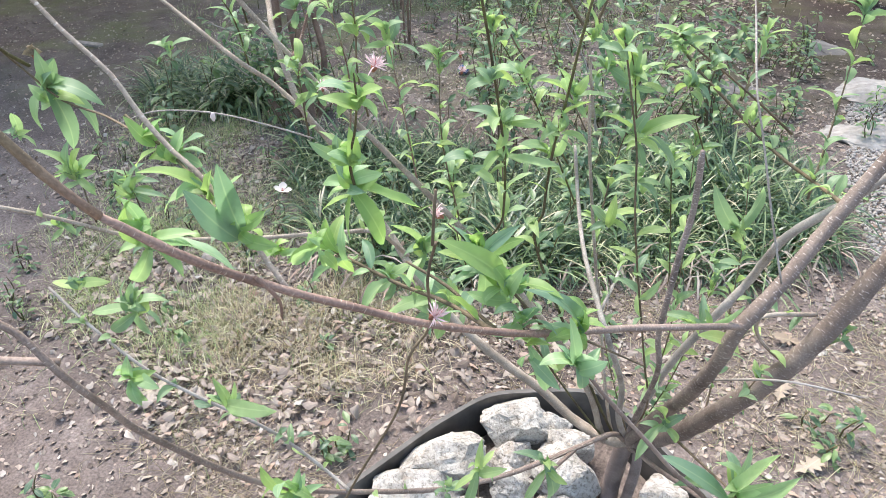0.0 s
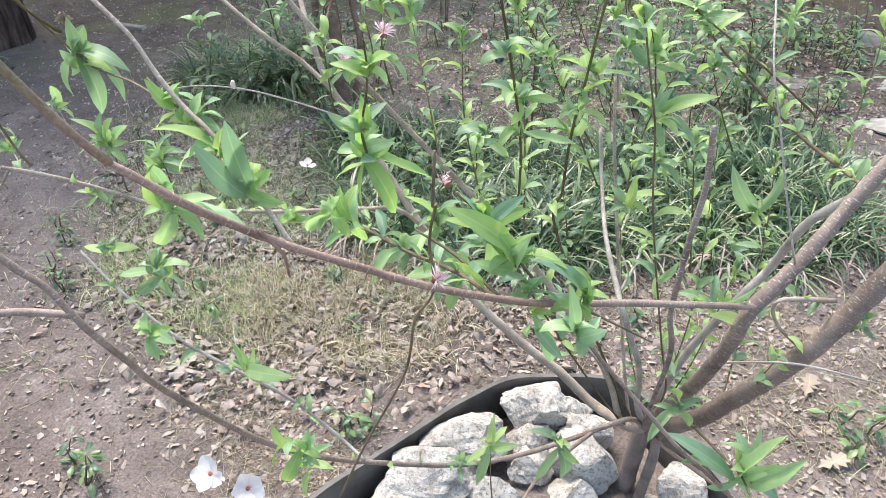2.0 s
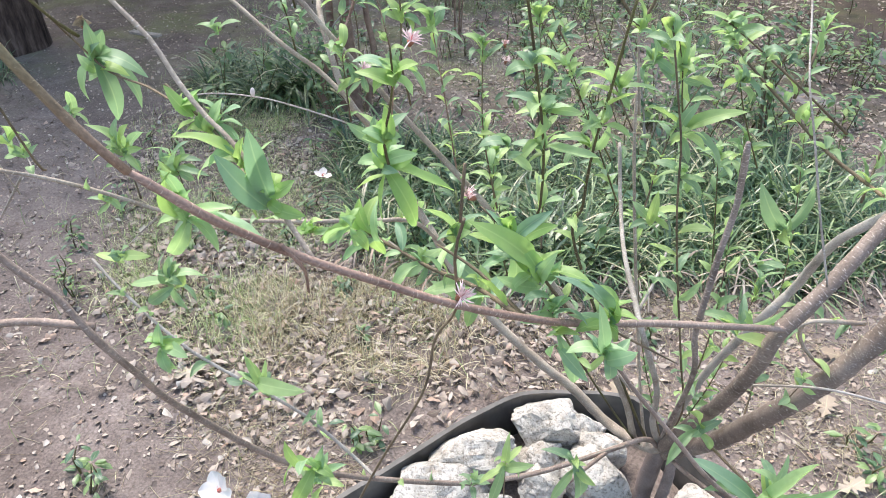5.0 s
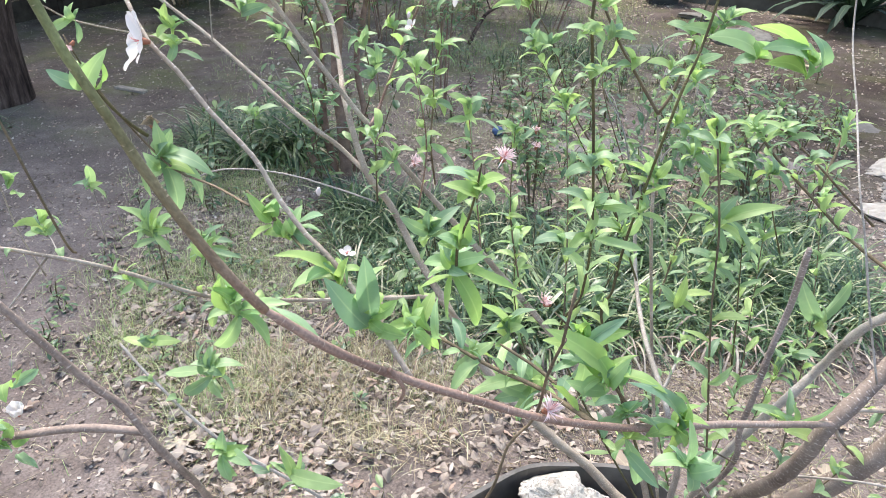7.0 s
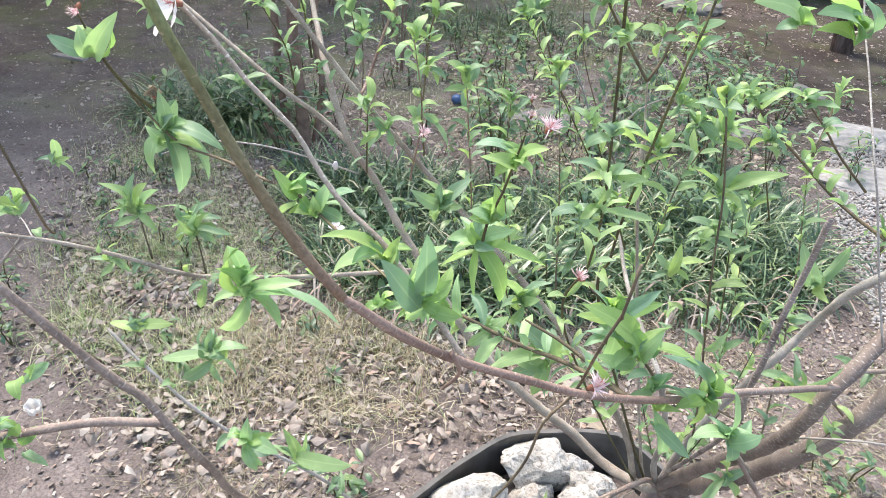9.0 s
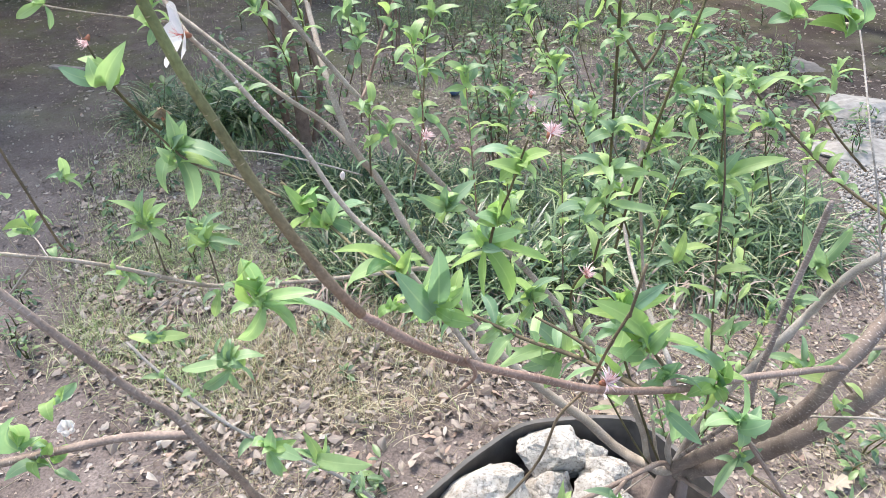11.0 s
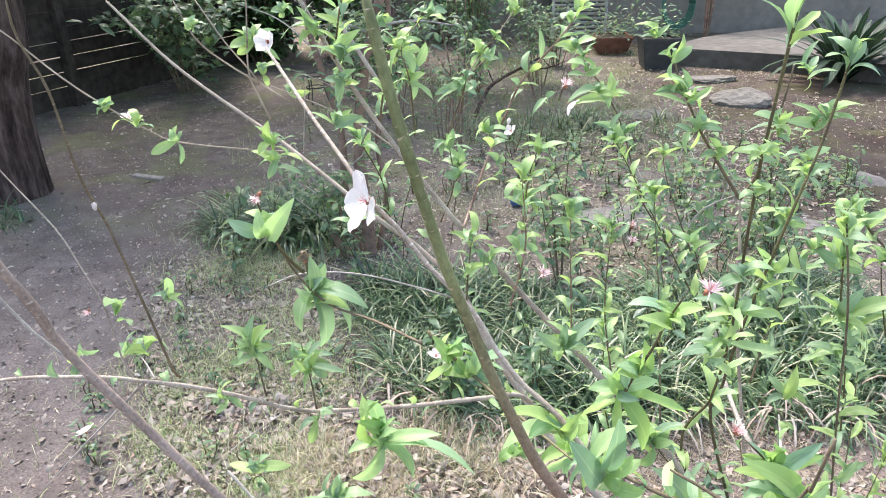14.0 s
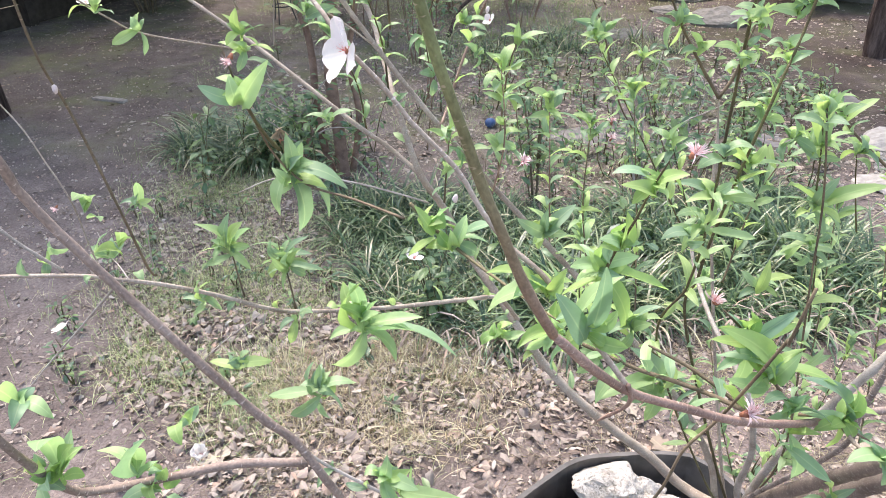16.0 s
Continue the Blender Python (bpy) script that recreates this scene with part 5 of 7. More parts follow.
hero_tuft((0.271, 0.900, 1.124), [(0.327, 0.907, 1.054), (0.285, 0.899, 1.137), (0.251, 0.894, 1.106), (0.294, 0.887, 1.119)], 0.1)
hero_tuft((0.317, 1.000, 0.983), [(0.293, 1.000, 0.978), (0.339, 1.006, 1.010), (0.338, 0.998, 0.964)], 0.5)
hero_tuft((0.151, 0.950, 1.071), [(0.104, 0.931, 1.091), (0.173, 0.929, 1.120), (0.173, 0.931, 1.046), (0.129, 0.933, 1.126), (0.119, 0.931, 1.045)], 0.4)
hero_tuft((0.036, 0.700, 1.191), [(0.004, 0.688, 1.195), (0.063, 0.699, 1.164), (0.018, 0.703, 1.203), (0.052, 0.694, 1.188)], 0.3)
# the forked shoot behind the others
limb(new_key(), 'shoot', 'grey', 0.0030, 0.0015, [(0.262, 1.200, 1.017), (0.250, 1.200, 1.093), (0.238, 1.200, 1.169)])
limb(new_key(), 'shoot', 'dark', 0.0030, 0.0015, [(0.238, 1.200, 1.169), (0.205, 1.200, 1.215), (0.173, 1.190, 1.260), (0.149, 1.180, 1.295), (0.125, 1.170, 1.336), (0.099, 1.160, 1.383), (0.086, 1.150, 1.415)])
limb(new_key(), 'shoot', 'dark', 0.0028, 0.0014, [(0.238, 1.200, 1.169), (0.257, 1.200, 1.210), (0.268, 1.200, 1.266), (0.274, 1.200, 1.298), (0.282, 1.200, 1.358), (0.285, 1.200, 1.397)])
hero_tuft((0.148, 1.180, 1.303), [(0.122, 1.185, 1.311), (0.142, 1.175, 1.337), (0.182, 1.182, 1.305), (0.171, 1.184, 1.290), (0.137, 1.187, 1.260)], 0.5)
hero_tuft((0.108, 1.160, 1.361), [(0.057, 1.139, 1.385), (0.061, 1.149, 1.362), (0.102, 1.158, 1.398), (0.139, 1.166, 1.335), (0.140, 1.146, 1.372), (0.079, 1.150, 1.392)], 0.4)
hero_tuft((0.281, 1.200, 1.287), [(0.258, 1.203, 1.295), (0.300, 1.187, 1.312), (0.300, 1.195, 1.270), (0.268, 1.191, 1.328)], 0.4)
hero_tuft((0.270, 1.200, 1.255), [(0.243, 1.200, 1.246), (0.306, 1.206, 1.240), (0.280, 1.188, 1.226)], 0.3)
# thin crossing twigs of the upper limbs
limb(new_key(), 'twig', 'grey', 0.0016, 0.0008, [(-0.473, 1.030, 1.384), (-0.505, 1.020, 1.410), (-0.536, 1.000, 1.438), (-0.567, 0.980, 1.474), (-0.581, 0.960, 1.525)])
limb(new_key(), 'twig', 'grey', 0.0014, 0.0007, [(-0.505, 1.020, 1.410), (-0.515, 1.000, 1.438), (-0.536, 0.990, 1.472), (-0.561, 0.980, 1.523)])
limb(new_key(), 'twig', 'grey', 0.0016, 0.0008, [(-0.500, 1.030, 1.357), (-0.511, 1.020, 1.397), (-0.512, 1.000, 1.433), (-0.497, 0.980, 1.513), (-0.491, 0.970, 1.542)])
limb(new_key(), 'twig', 'grey', 0.0015, 0.0008, [(-0.325, 1.080, 1.294), (-0.370, 1.070, 1.332), (-0.415, 1.050, 1.364), (-0.455, 1.030, 1.389), (-0.491, 1.020, 1.407)])
limb(new_key(), 'twig', 'pale', 0.0010, 0.0005, [(-0.466, 1.060, 1.301), (-0.453, 1.040, 1.364), (-0.441, 1.020, 1.423)])

# leafy stretches of the shoots
clothe("rs1", 0.15, 1.0, 0.034, 0.045, 2, 0.3, 6)
clothe("rs2", 0.1, 1.0, 0.034, 0.042, 2, 0.35, 6)
clothe("rs3", 0.1, 0.9, 0.05, 0.034, 1, 0.3)
clothe("l4", 0.2, 1.0, 0.045, 0.044, 2, 0.3, 5)
clothe("l1", 0.22, 0.55, 0.06, 0.046, 2, 0.3)
clothe("b5", 0.05, 0.4, 0.06, 0.040, 1, 0.3)
clothe("b5", 0.4, 1.0, 0.1, 0.032, 1, 0.3)
clothe("tw2", 0.1, 0.9, 0.07, 0.036, 2, 0.3)
clothe("v7b", 0.2, 1.0, 0.05, 0.035, 2, 0.3)
clothe("b4", 0.25, 0.45, 0.12, 0.036, 1, 0.3)
clothe("tw3", 0.1, 1.0, 0.03, 0.05, 2, 0.2, 7)
clothe("v1", 0.3, 0.8, 0.09, 0.05, 2, 0.35, 5)
clothe("v3", 0.35, 0.8, 0.08, 0.05, 2, 0.3, 5)
clothe("v4", 0.3, 0.8, 0.08, 0.05, 2, 0.25, 5)
clothe("b6", 0.3, 0.62, 0.09, 0.046, 2, 0.3)
clothe("b6", 0.7, 1.0, 0.09, 0.038, 1, 0.35, 4)

# side shoots that stand up from the limbs
shoot_rnd = random.Random(11)


def side_shoot(base, tip, gap=0.036, length=0.046, tuft=6, mat="dark", young=0.3, r=0.0017):
    b, t = Vector(base), Vector(tip)
    mid = (b + t) / 2 + Vector((shoot_rnd.uniform(-1, 1), shoot_rnd.uniform(-1, 1), 0)) * 0.06 * (t - b).length
    key = "side%d" % len(LINES)
    limb(key, "shoot", mat, r, r * 0.4, [b, mid, t])
    clothe(key, 0.12, 1.0, gap, length, 2, young, tuft)


side_shoot((-0.225, 1.055, 1.05), (-0.215, 1.0, 1.19), 0.03, 0.044, 5)
side_shoot((-0.155, 1.04, 1.05), (-0.150, 0.93, 1.31), 0.034, 0.042, 6, "red")
side_shoot((-0.05, 1.06, 0.96), (-0.080, 0.97, 1.25), 0.032, 0.046, 6, "red")
side_shoot((0.02, 1.05, 0.90), (-0.01, 1.02, 1.20), 0.032, 0.046, 6)
side_shoot((0.10, 1.02, 0.84), (0.07, 1.12, 1.22), 0.034, 0.048, 6)
side_shoot((0.05, 1.10, 0.70), (0.01, 1.10, 0.98), 0.032, 0.050, 7, "green")
side_shoot((0.28, 1.12, 0.85), (0.37, 1.10, 1.20), 0.034, 0.048, 7)
side_shoot((0.392, 1.035, 0.335), (0.40, 1.05, 1.05), 0.038, 0.048, 7)
side_shoot((0.441, 0.842, 0.62), (0.50, 1.10, 1.08), 0.038, 0.046, 6)
side_shoot((0.50, 0.86, 1.05), (0.56, 0.98, 1.28), 0.034, 0.044, 7)
side_shoot((0.392, 1.035, 0.335), (0.30, 1.25, 0.78), 0.034, 0.048, 7)
side_shoot((0.392, 1.035, 0.335), (0.47, 1.00, 0.80), 0.04, 0.046, 6)
side_shoot((0.46, 0.80, 0.70), (0.440, 0.72, 0.86), 0.05, 0.030, 3)
side_shoot((-0.345, 1.03, 1.35), (-0.30, 0.98, 1.47), 0.03, 0.040, 6)
side_shoot((-0.40, 1.02, 1.44), (-0.37, 0.95, 1.53), 0.03, 0.038, 5)
side_shoot((0.233, 1.250, 0.897), (0.014, 1.200, 1.283), 0.034, 0.046, 6, 'green', 0.4, 0.0018)
side_shoot((0.229, 1.100, 0.895), (0.119, 1.050, 1.157), 0.034, 0.046, 6, 'green', 0.4, 0.0018)
side_shoot((0.392, 1.000, 0.785), (0.349, 1.000, 1.049), 0.034, 0.046, 6, 'green', 0.4, 0.0018)
side_shoot((-0.367, 1.250, 1.097), (-0.411, 1.200, 1.284), 0.034, 0.046, 6, 'green', 0.4, 0.0018)
side_shoot((-0.309, 1.100, 1.219), (-0.332, 1.050, 1.383), 0.034, 0.046, 6, 'green', 0.4, 0.0018)


def finish_leaves():
    near, heap = 0, Heap()
    for base, along, length, young, up, roll, k in sorted(LEAVES, key=lambda leaf: leaf[0].y):
        girth = (0.0072 + 0.14 * length) / (0.32 * length)
        m = frame_of(base - TREE_AT, along, up, length, roll) @ Matrix.Diagonal((girth, 1, girth, 1))
        if near < 300:
            near += 1
            part_of(tree, "leaf", (YOUNG_MESHES if young else LEAF_MESHES)[k], m)
        else:
            heap.add(LEAF_SHAPES[k], m)
    ob = part_of(tree, "foliage", heap.mesh("foliage", PEACH_FAR), None, "crowded fresh green peach leaves")
    tagged(ob, kind="stuff")


finish_leaves()

# ---- blossoms ----


def petal_shape():
    """A broad petal, narrow at its claw and round at the rim, gently cupped and crinkled."""
    verts, faces, uvs = [], [], []
    for i in range(9):
        v = i / 8
        w = 0.10 + 0.86 * math.sin(math.pi * min(1.0, 0.02 + v ** 1.25 * 0.93)) ** 0.75 * (v > 0)
        for k in (-1, -0.5, 0, 0.5, 1):
            verts.append((k * w / 2, v - 0.08 * abs(k) ** 2 * v, 0.16 * v * v + 0.10 * abs(k) * w + 0.035 * math.sin(v * 11 + k * 4) * v))
            uvs.append((k * 0.5, v))
    for i in range(8):
        for k in range(4):
            a = i * 5 + k
            faces.append((a, a + 1, a + 6, a + 5))
    return verts, faces, uvs


PETAL_MESH = mesh_of("petal", *petal_shape()[:2], PETAL, petal_shape()[2])


def stamens(name, count, length, mat, spread, seed, width=0.04):
    rnd = random.Random(seed)
    heap = Heap()
    for _ in range(count):
        lean, a = rnd.uniform(0.1, spread), rnd.random() * 6.28
        d = Vector((math.sin(lean) * math.cos(a), math.sin(lean) * math.sin(a), math.cos(lean)))
        heap.add(leaf_shape(width, 0.1, rnd.uniform(0.2, 1.4), 0.0, rows=4), frame_of((0, 0, 0.001), d, Vector((0.3, 0.5, 1)), length * rnd.uniform(0.6, 1.1)))
    return heap.mesh(name, mat)


def cup(name, r, h, mat):
    bm = bmesh.new()
    bmesh.ops.create_cone(bm, cap_ends=True, segments=9, radius1=r * 0.45, radius2=r, depth=h, matrix=Matrix.Translation((0, 0, -h / 2 + 0.001)))
    return from_bm(name, bm, mat, True)


SPENT_PINK = plain("spent_pink_petal", (0.82, 0.60, 0.58), 0.75, 0.15, 0.3, 400)
SPENT = [stamens("stamen_tuft", 46, 0.0110, SPENT_PINK, 0.75, k, 0.075) for k in range(3)]
CENTRE = [stamens("stamen_tuft", 26, 0.0085, STAMEN, 0.7, 7 + k) for k in range(2)]
CUP = cup("calyx", 0.0026, 0.005, CALYX)


def spent_blossom(at, axis, size=1.0, k=0):
    """A blossom that has dropped its petals: a red cup with a tuft of pink threads."""
    ob = part_of(tree, "blossom", CUP, frame_of(Vector(at) - TREE_AT, axis, Vector((0.2, 0.3, 1)), size) @ Matrix.Rotation(radians(-90), 4, "X"), "spent blossom with pink threads")
    part_of(ob, "stamen_tuft", SPENT[k % 3])
    part_of(ob, "stamen_tuft", CENTRE[k % 2])


def open_blossom(at, axis, size=1.0, petals=5, turn=0.0, lift=0.28):
    """An open white blossom."""
    ob = part_of(tree, "blossom", CUP, frame_of(Vector(at) - TREE_AT, axis, Vector((0.2, 0.3, 1)), size) @ Matrix.Rotation(radians(-90), 4, "X"), "open white blossom with a reddish centre")
    for k in range(petals):
        a = turn + k * 6.283 / petals
        d = Vector((math.cos(a), math.sin(a), lift + 0.25 * math.sin(k * 2.3 + turn)))
        part_of(ob, "petal", PETAL_MESH, frame_of((0.002 * math.cos(a), 0.002 * math.sin(a), 0.0005), d, Vector((0, 0, 1)), 0.019))
    part_of(ob, "stamen_tuft", CENTRE[0])


spent_blossom((-0.039, 0.529, 1.358), (0.3, -0.5, 0.8), 1.1, 0)
spent_blossom((0.007, 0.539, 1.222), (-0.7, -0.5, 0.6), 1.3, 1)
spent_blossom((0.005, 0.446, 1.187), (0.5, -0.5, 0.7), 1.3, 2)
spent_blossom((0.024, 1.034, 1.165), (0.1, -0.3, 1), 1.05, 0)
spent_blossom((0.022, 1.034, 1.190), (-0.2, -0.3, 1), 1.0, 1)
spent_blossom((-0.133, 0.777, 1.242), (0.2, -0.4, 0.9), 1.1, 2)
spent_blossom((-0.366, 0.550, 1.425), (-0.3, -0.4, -0.6), 0.8, 1)
spent_blossom((-0.102, 0.913, 1.425), (0.1, -0.4, 1), 1.05, 0)
spent_blossom((-0.688, 0.80, 1.178), (-0.3, -0.3, -0.4), 0.7, 2)
open_blossom((-0.272, 0.476, 1.449), (-0.86, -0.42, 0.25), 1.05, 5, 0.3, 0.2)
open_blossom((-0.461, 0.936, 1.477), (-0.4, -0.8, 0.3), 0.9, 5, 1.2, 0.5)
open_blossom((-0.098, 0.905, 1.405), (0.6, -0.4, -0.4), 0.65, 4, 0.2)
open_blossom((-0.161, 1.004, 1.345), (-0.6, -0.4, 0.5), 0.5, 4, 0.9)
open_blossom((-0.275, 1.026, 0.962), (0.1, -0.12, 1.0), 0.75, 4, 0.3)
open_blossom((-0.673, 0.711, 1.062), (-0.5, 0.3, 0.8), 0.6, 5, 0.3)
open_blossom((-0.655, 0.935, 1.385), (-0.1, -0.2, 1.0), 0.6, 4, 0.3)
open_blossom((-0.385, 0.40, 1.192), (0.1, -0.2, 0.9), 0.62, 5, 0.6, 2.0)
open_blossom((-0.280, 0.50, 0.832), (-0.25, -0.5, 0.75), 1.15, 5, 0.6)
open_blossom((-0.236, 0.495, 0.815), (0.35, -0.5, 0.6), 1.05, 5, 0.2)


def bud(at, axis, size, mat, label):
    bm = bmesh.new()
    bmesh.ops.create_uvsphere(bm, u_segments=10, v_segments=7, radius=0.5)
    for v in bm.verts:
        v.co = Vector((v.co.x * 0.62, v.co.y * 0.62, v.co.z * 1.2)) * (1 + 0.35 * noise.noise(v.co * 6 + Vector(at) * 40))
    part_of(tree, "bud", from_bm("bud", bm, mat, True), frame_of(Vector(at) - TREE_AT, axis, Vector((0.2, 0.3, 1)), size) @ Matrix.Rotation(radians(-90), 4, "X"), label)


WITHERED = mesh_of("bud", *leaf_shape(0.7, 0.9, 0.9, 0.12, 0.6, rows=4)[:2], BUD_SCALE, leaf_shape(0.7, 0.9, 0.9, 0.12, 0.6, rows=4)[2])
crumpled = part_of(tree, "bud", CUP, Matrix.Translation(Vector((-0.361, 0.634, 1.330)) - TREE_AT), "withered brown flower bud")
for q in range(8):
    part_of(crumpled, "withered_petal", WITHERED, frame_of((0, 0, 0), (math.cos(q * 2.4) * 0.45, math.sin(q * 2.4) * 0.45, 0.9), Vector((math.cos(q * 2.4), math.sin(q * 2.4), 0.2)), 0.011 + 0.003 * math.sin(q * 5), 0.6 * math.sin(q * 3)))
BUD_PALE = plain("closed_white_bud", (0.74, 0.66, 0.64), 0.7, 0.2, 0.15, 200)
for q in ((-0.595, 0.716, 1.350), (-0.209, 0.632, 1.272), (-0.165, 1.0, 1.36)):
    bud(q, (0.1, -0.2, 1), 0.008, BUD_PALE, "closed white flower bud")

# ---- edging ring and stones at the foot of the tree ----
EDGE = [(-0.42, 0.74), (-0.32, 0.89), (-0.21, 1.0), (-0.09, 1.115), (0.0, 1.195), (0.10, 1.268), (0.22, 1.285), (0.34, 1.285), (0.415, 1.25), (0.54, 1.04), (0.60, 0.90), (0.57, 0.74), (0.46, 0.62), (0.2, 0.56), (-0.15, 0.56), (-0.36, 0.62), (-0.42, 0.74)]


def edging():
    """Four lengths of edging band, overlapping at the joints, with stakes on the inside."""
    top = thing("garden_edging", (0, 0, 0), "black plastic garden edging band round the tree's bed", "garden edging")
    line = spline([(x, y, 0.0) for x, y in EDGE], 0.03)
    cut = [0, len(line) // 4, len(line) // 2, 3 * len(line) // 4, len(line) - 1]
    for first, last in zip(cut, cut[1:]):
        verts, faces = [], []
        run = line[first:last + 1]
        for i, p in enumerate(run):
            d = (run[min(i + 1, len(run) - 1)] - run[max(i - 1, 0)]).normalized()
            n = Vector((-d.y, d.x, 0))
            rim = 0.205 + 0.006 * noise.noise(p * 5)
            lean = n * 0.004 * (1 + noise.noise(p * 3))
            for a, z in ((-0.003, -0.03), (-0.003, rim), (-0.006, rim + 0.003), (-0.006, rim + 0.010), (0.006, rim + 0.010), (0.006, rim + 0.003), (0.003, rim), (0.003, -0.03)):
                verts.append(p + n * a + lean * max(0, z) * 8 + Vector((0, 0, z)))
        for i in range(len(run) - 1):
            for k in range(7):
                a = i * 8 + k
                faces.append((a, a + 1, a + 9, a + 8))
        part_of(top, "band", mesh_of("band", verts, faces, PLASTIC, None, False))
        d = (run[1] - run[0]).normalized()
        bm = bmesh.new()
        add_box(bm, (0.03, 0.008, 0.2), Matrix.Translation(run[0] + Vector((-d.y, d.x, 0)) * 0.009 + Vector((0, 0, 0.09))) @ Matrix.Rotation(math.atan2(d.y, d.x), 4, "Z"), 0.002)
        part("stake", bm, PLASTIC, top)


edging()


def limestone_rock(at, size, turn, seed):
    ob = new("limestone_rock", lump("limestone_rock", size, LIMESTONE, seed, 0.3, 3))
    ob.matrix_basis = pose(*at, 8 * math.sin(seed), 7 * math.cos(seed * 2), turn)
    tagged(ob, "rough white-grey limestone rock piled at the tree's foot", "rock", "rocks round the peach tree")


def bed_soil():
    """The earth that fills the ring, heaped a little towards the trunk."""
    bm = bmesh.new()
    hub = bm.verts.new((0.15, 0.92, 0.13))
    loops = []
    for share in (0.45, 0.97):
        loops.append([bm.verts.new((0.15 + (x - 0.15) * share, 0.92 + (y - 0.92) * share, 0.11 - 0.02 * share + 0.015 * noise.noise((x * 9, y * 9, share)))) for x, y in EDGE[:-1]])
    n = len(loops[0])
    for k in range(n):
        bm.faces.new((hub, loops[0][(k + 1) % n], loops[0][k]))
        bm.faces.new((loops[0][k], loops[0][(k + 1) % n], loops[1][(k + 1) % n], loops[1][k]))
    bmesh.ops.recalc_face_normals(bm, faces=bm.faces)
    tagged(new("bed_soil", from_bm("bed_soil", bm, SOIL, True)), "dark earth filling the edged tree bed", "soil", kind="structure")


bed_soil()
for q, size, turn, seed in (
    ((0.165, 1.215, 0.165), (0.19, 0.12, 0.12), -8, 1), ((0.0, 1.105, 0.155), (0.20, 0.14, 0.12), 24, 2), ((-0.062, 1.005, 0.125), (0.23, 0.14, 0.12), 10, 3),
    ((0.15, 1.13, 0.115), (0.13, 0.10, 0.12), 40, 6), ((0.268, 1.207, 0.13), (0.11, 0.09, 0.11), 25, 5), ((0.295, 1.165, 0.135), (0.10, 0.09, 0.10), -30, 24),
    ((0.272, 1.075, 0.14), (0.15, 0.14, 0.125), -15, 4), ((0.155, 1.06, 0.11), (0.10, 0.11, 0.10), 80, 7), ((0.495, 1.01, 0.13), (0.12, 0.10, 0.11), 15, 8), ((0.44, 0.96, 0.10), (0.10, 0.09, 0.08), 50, 25),
    ((0.245, 0.985, 0.10), (0.10, 0.09, 0.08), -35, 9), ((-0.17, 0.935, 0.11), (0.15, 0.12, 0.10), 40, 11), ((-0.09, 0.89, 0.10), (0.16, 0.12, 0.09), 0, 12),
    ((0.06, 0.98, 0.10), (0.13, 0.10, 0.09), 5, 10), ((-0.24, 0.83, 0.10), (0.14, 0.12, 0.10), -30, 15), ((-0.06, 0.78, 0.10), (0.16, 0.13, 0.10), 25, 14), ((0.12, 0.80, 0.10), (0.15, 0.12, 0.09), -10, 16), ((0.50, 0.84, 0.10), (0.13, 0.11, 0.10), 60, 17),
):
    limestone_rock((q[0], q[1], q[2] + 0.02), [1.15 * s for s in size], turn, seed)

# ---- border grass, undergrowth, straw and litter ----
grass_rnd = random.Random(21)


def blade_shape(bend, width, rows=5):
    verts, faces, uvs = [], [], []
    for i in range(rows + 1):
        v = i / rows
        a = bend * v
        y = math.sin(a) / bend * (1 if a < 1.57 else 1)
        z = (1 - math.cos(a)) / bend
        w = width * (1 - 0.25 * v) * (1 if i < rows else 0.15)
        for k in (-1, 1):
            verts.append((k * w / 2, z, y))
            uvs.append((k * 0.5, v))
    for i in range(rows):
        faces.append((2 * i, 2 * i + 1, 2 * i + 3, 2 * i + 2))
    return np.array(verts), faces, np.array(uvs)


BLADES = [blade_shape(b, w) for b in (1.0, 1.6, 2.1, 2.6, 3.0) for w in (0.024, 0.035)]


def border_grass(poly, spacing, count, length, label, name="border_grass"):
    """Clumps of arching strap leaves over a bed."""
    heap = Heap()
    xs, ys = [p[0] for p in poly], [p[1] for p in poly]
    x = min(xs)
    while x < max(xs):
        y = min(ys)
        while y < max(ys):
            cx, cy = x + grass_rnd.uniform(-0.5, 0.5) * spacing, y + grass_rnd.uniform(-0.5, 0.5) * spacing
            if inside(cx, cy, poly):
                vigour = 0.75 + 0.5 * noise.noise((cx * 2.2, cy * 2.2, 4.0)) + grass_rnd.uniform(0, 0.25)
                for _ in range(int(count * vigour)):
                    a = grass_rnd.random() * 6.283
                    r = 0.035 * grass_rnd.random()
                    m = Matrix.Translation((cx + r * math.cos(a), cy + r * math.sin(a), -0.01)) @ Matrix.Rotation(a - 1.57 + grass_rnd.uniform(-0.6, 0.6), 4, "Z") @ Matrix.Rotation(grass_rnd.uniform(-0.85, 0.0), 4, "X")
                    heap.add(grass_rnd.choice(BLADES), m @ Matrix.Scale(length * vigour * grass_rnd.uniform(0.6, 1.15), 4))
            y += spacing
        x += spacing
    ob = new(name, heap.mesh(name, BLADE))
    tagged(ob, label, "border grass", kind="stuff")


border_grass([(-0.5, 2.08), (-0.1, 1.98), (0.5, 2.06), (1.15, 2.06), (1.45, 2.25), (1.6, 2.65), (1.62, 3.1), (1.0, 3.05), (0.3, 2.95), (-0.3, 3.1), (-0.68, 3.05), (-0.82, 2.85), (-0.66, 2.5), (-0.55, 2.3)], 0.075, 38, 0.27, "dense bed of dark green arching border grass")
border_grass([(-1.78, 3.68), (-1.4, 3.5), (-1.1, 3.6), (-1.05, 3.95), (-1.45, 4.1), (-1.8, 4.0)], 0.07, 38, 0.33, "clumps of dark green border grass beside bare soil")
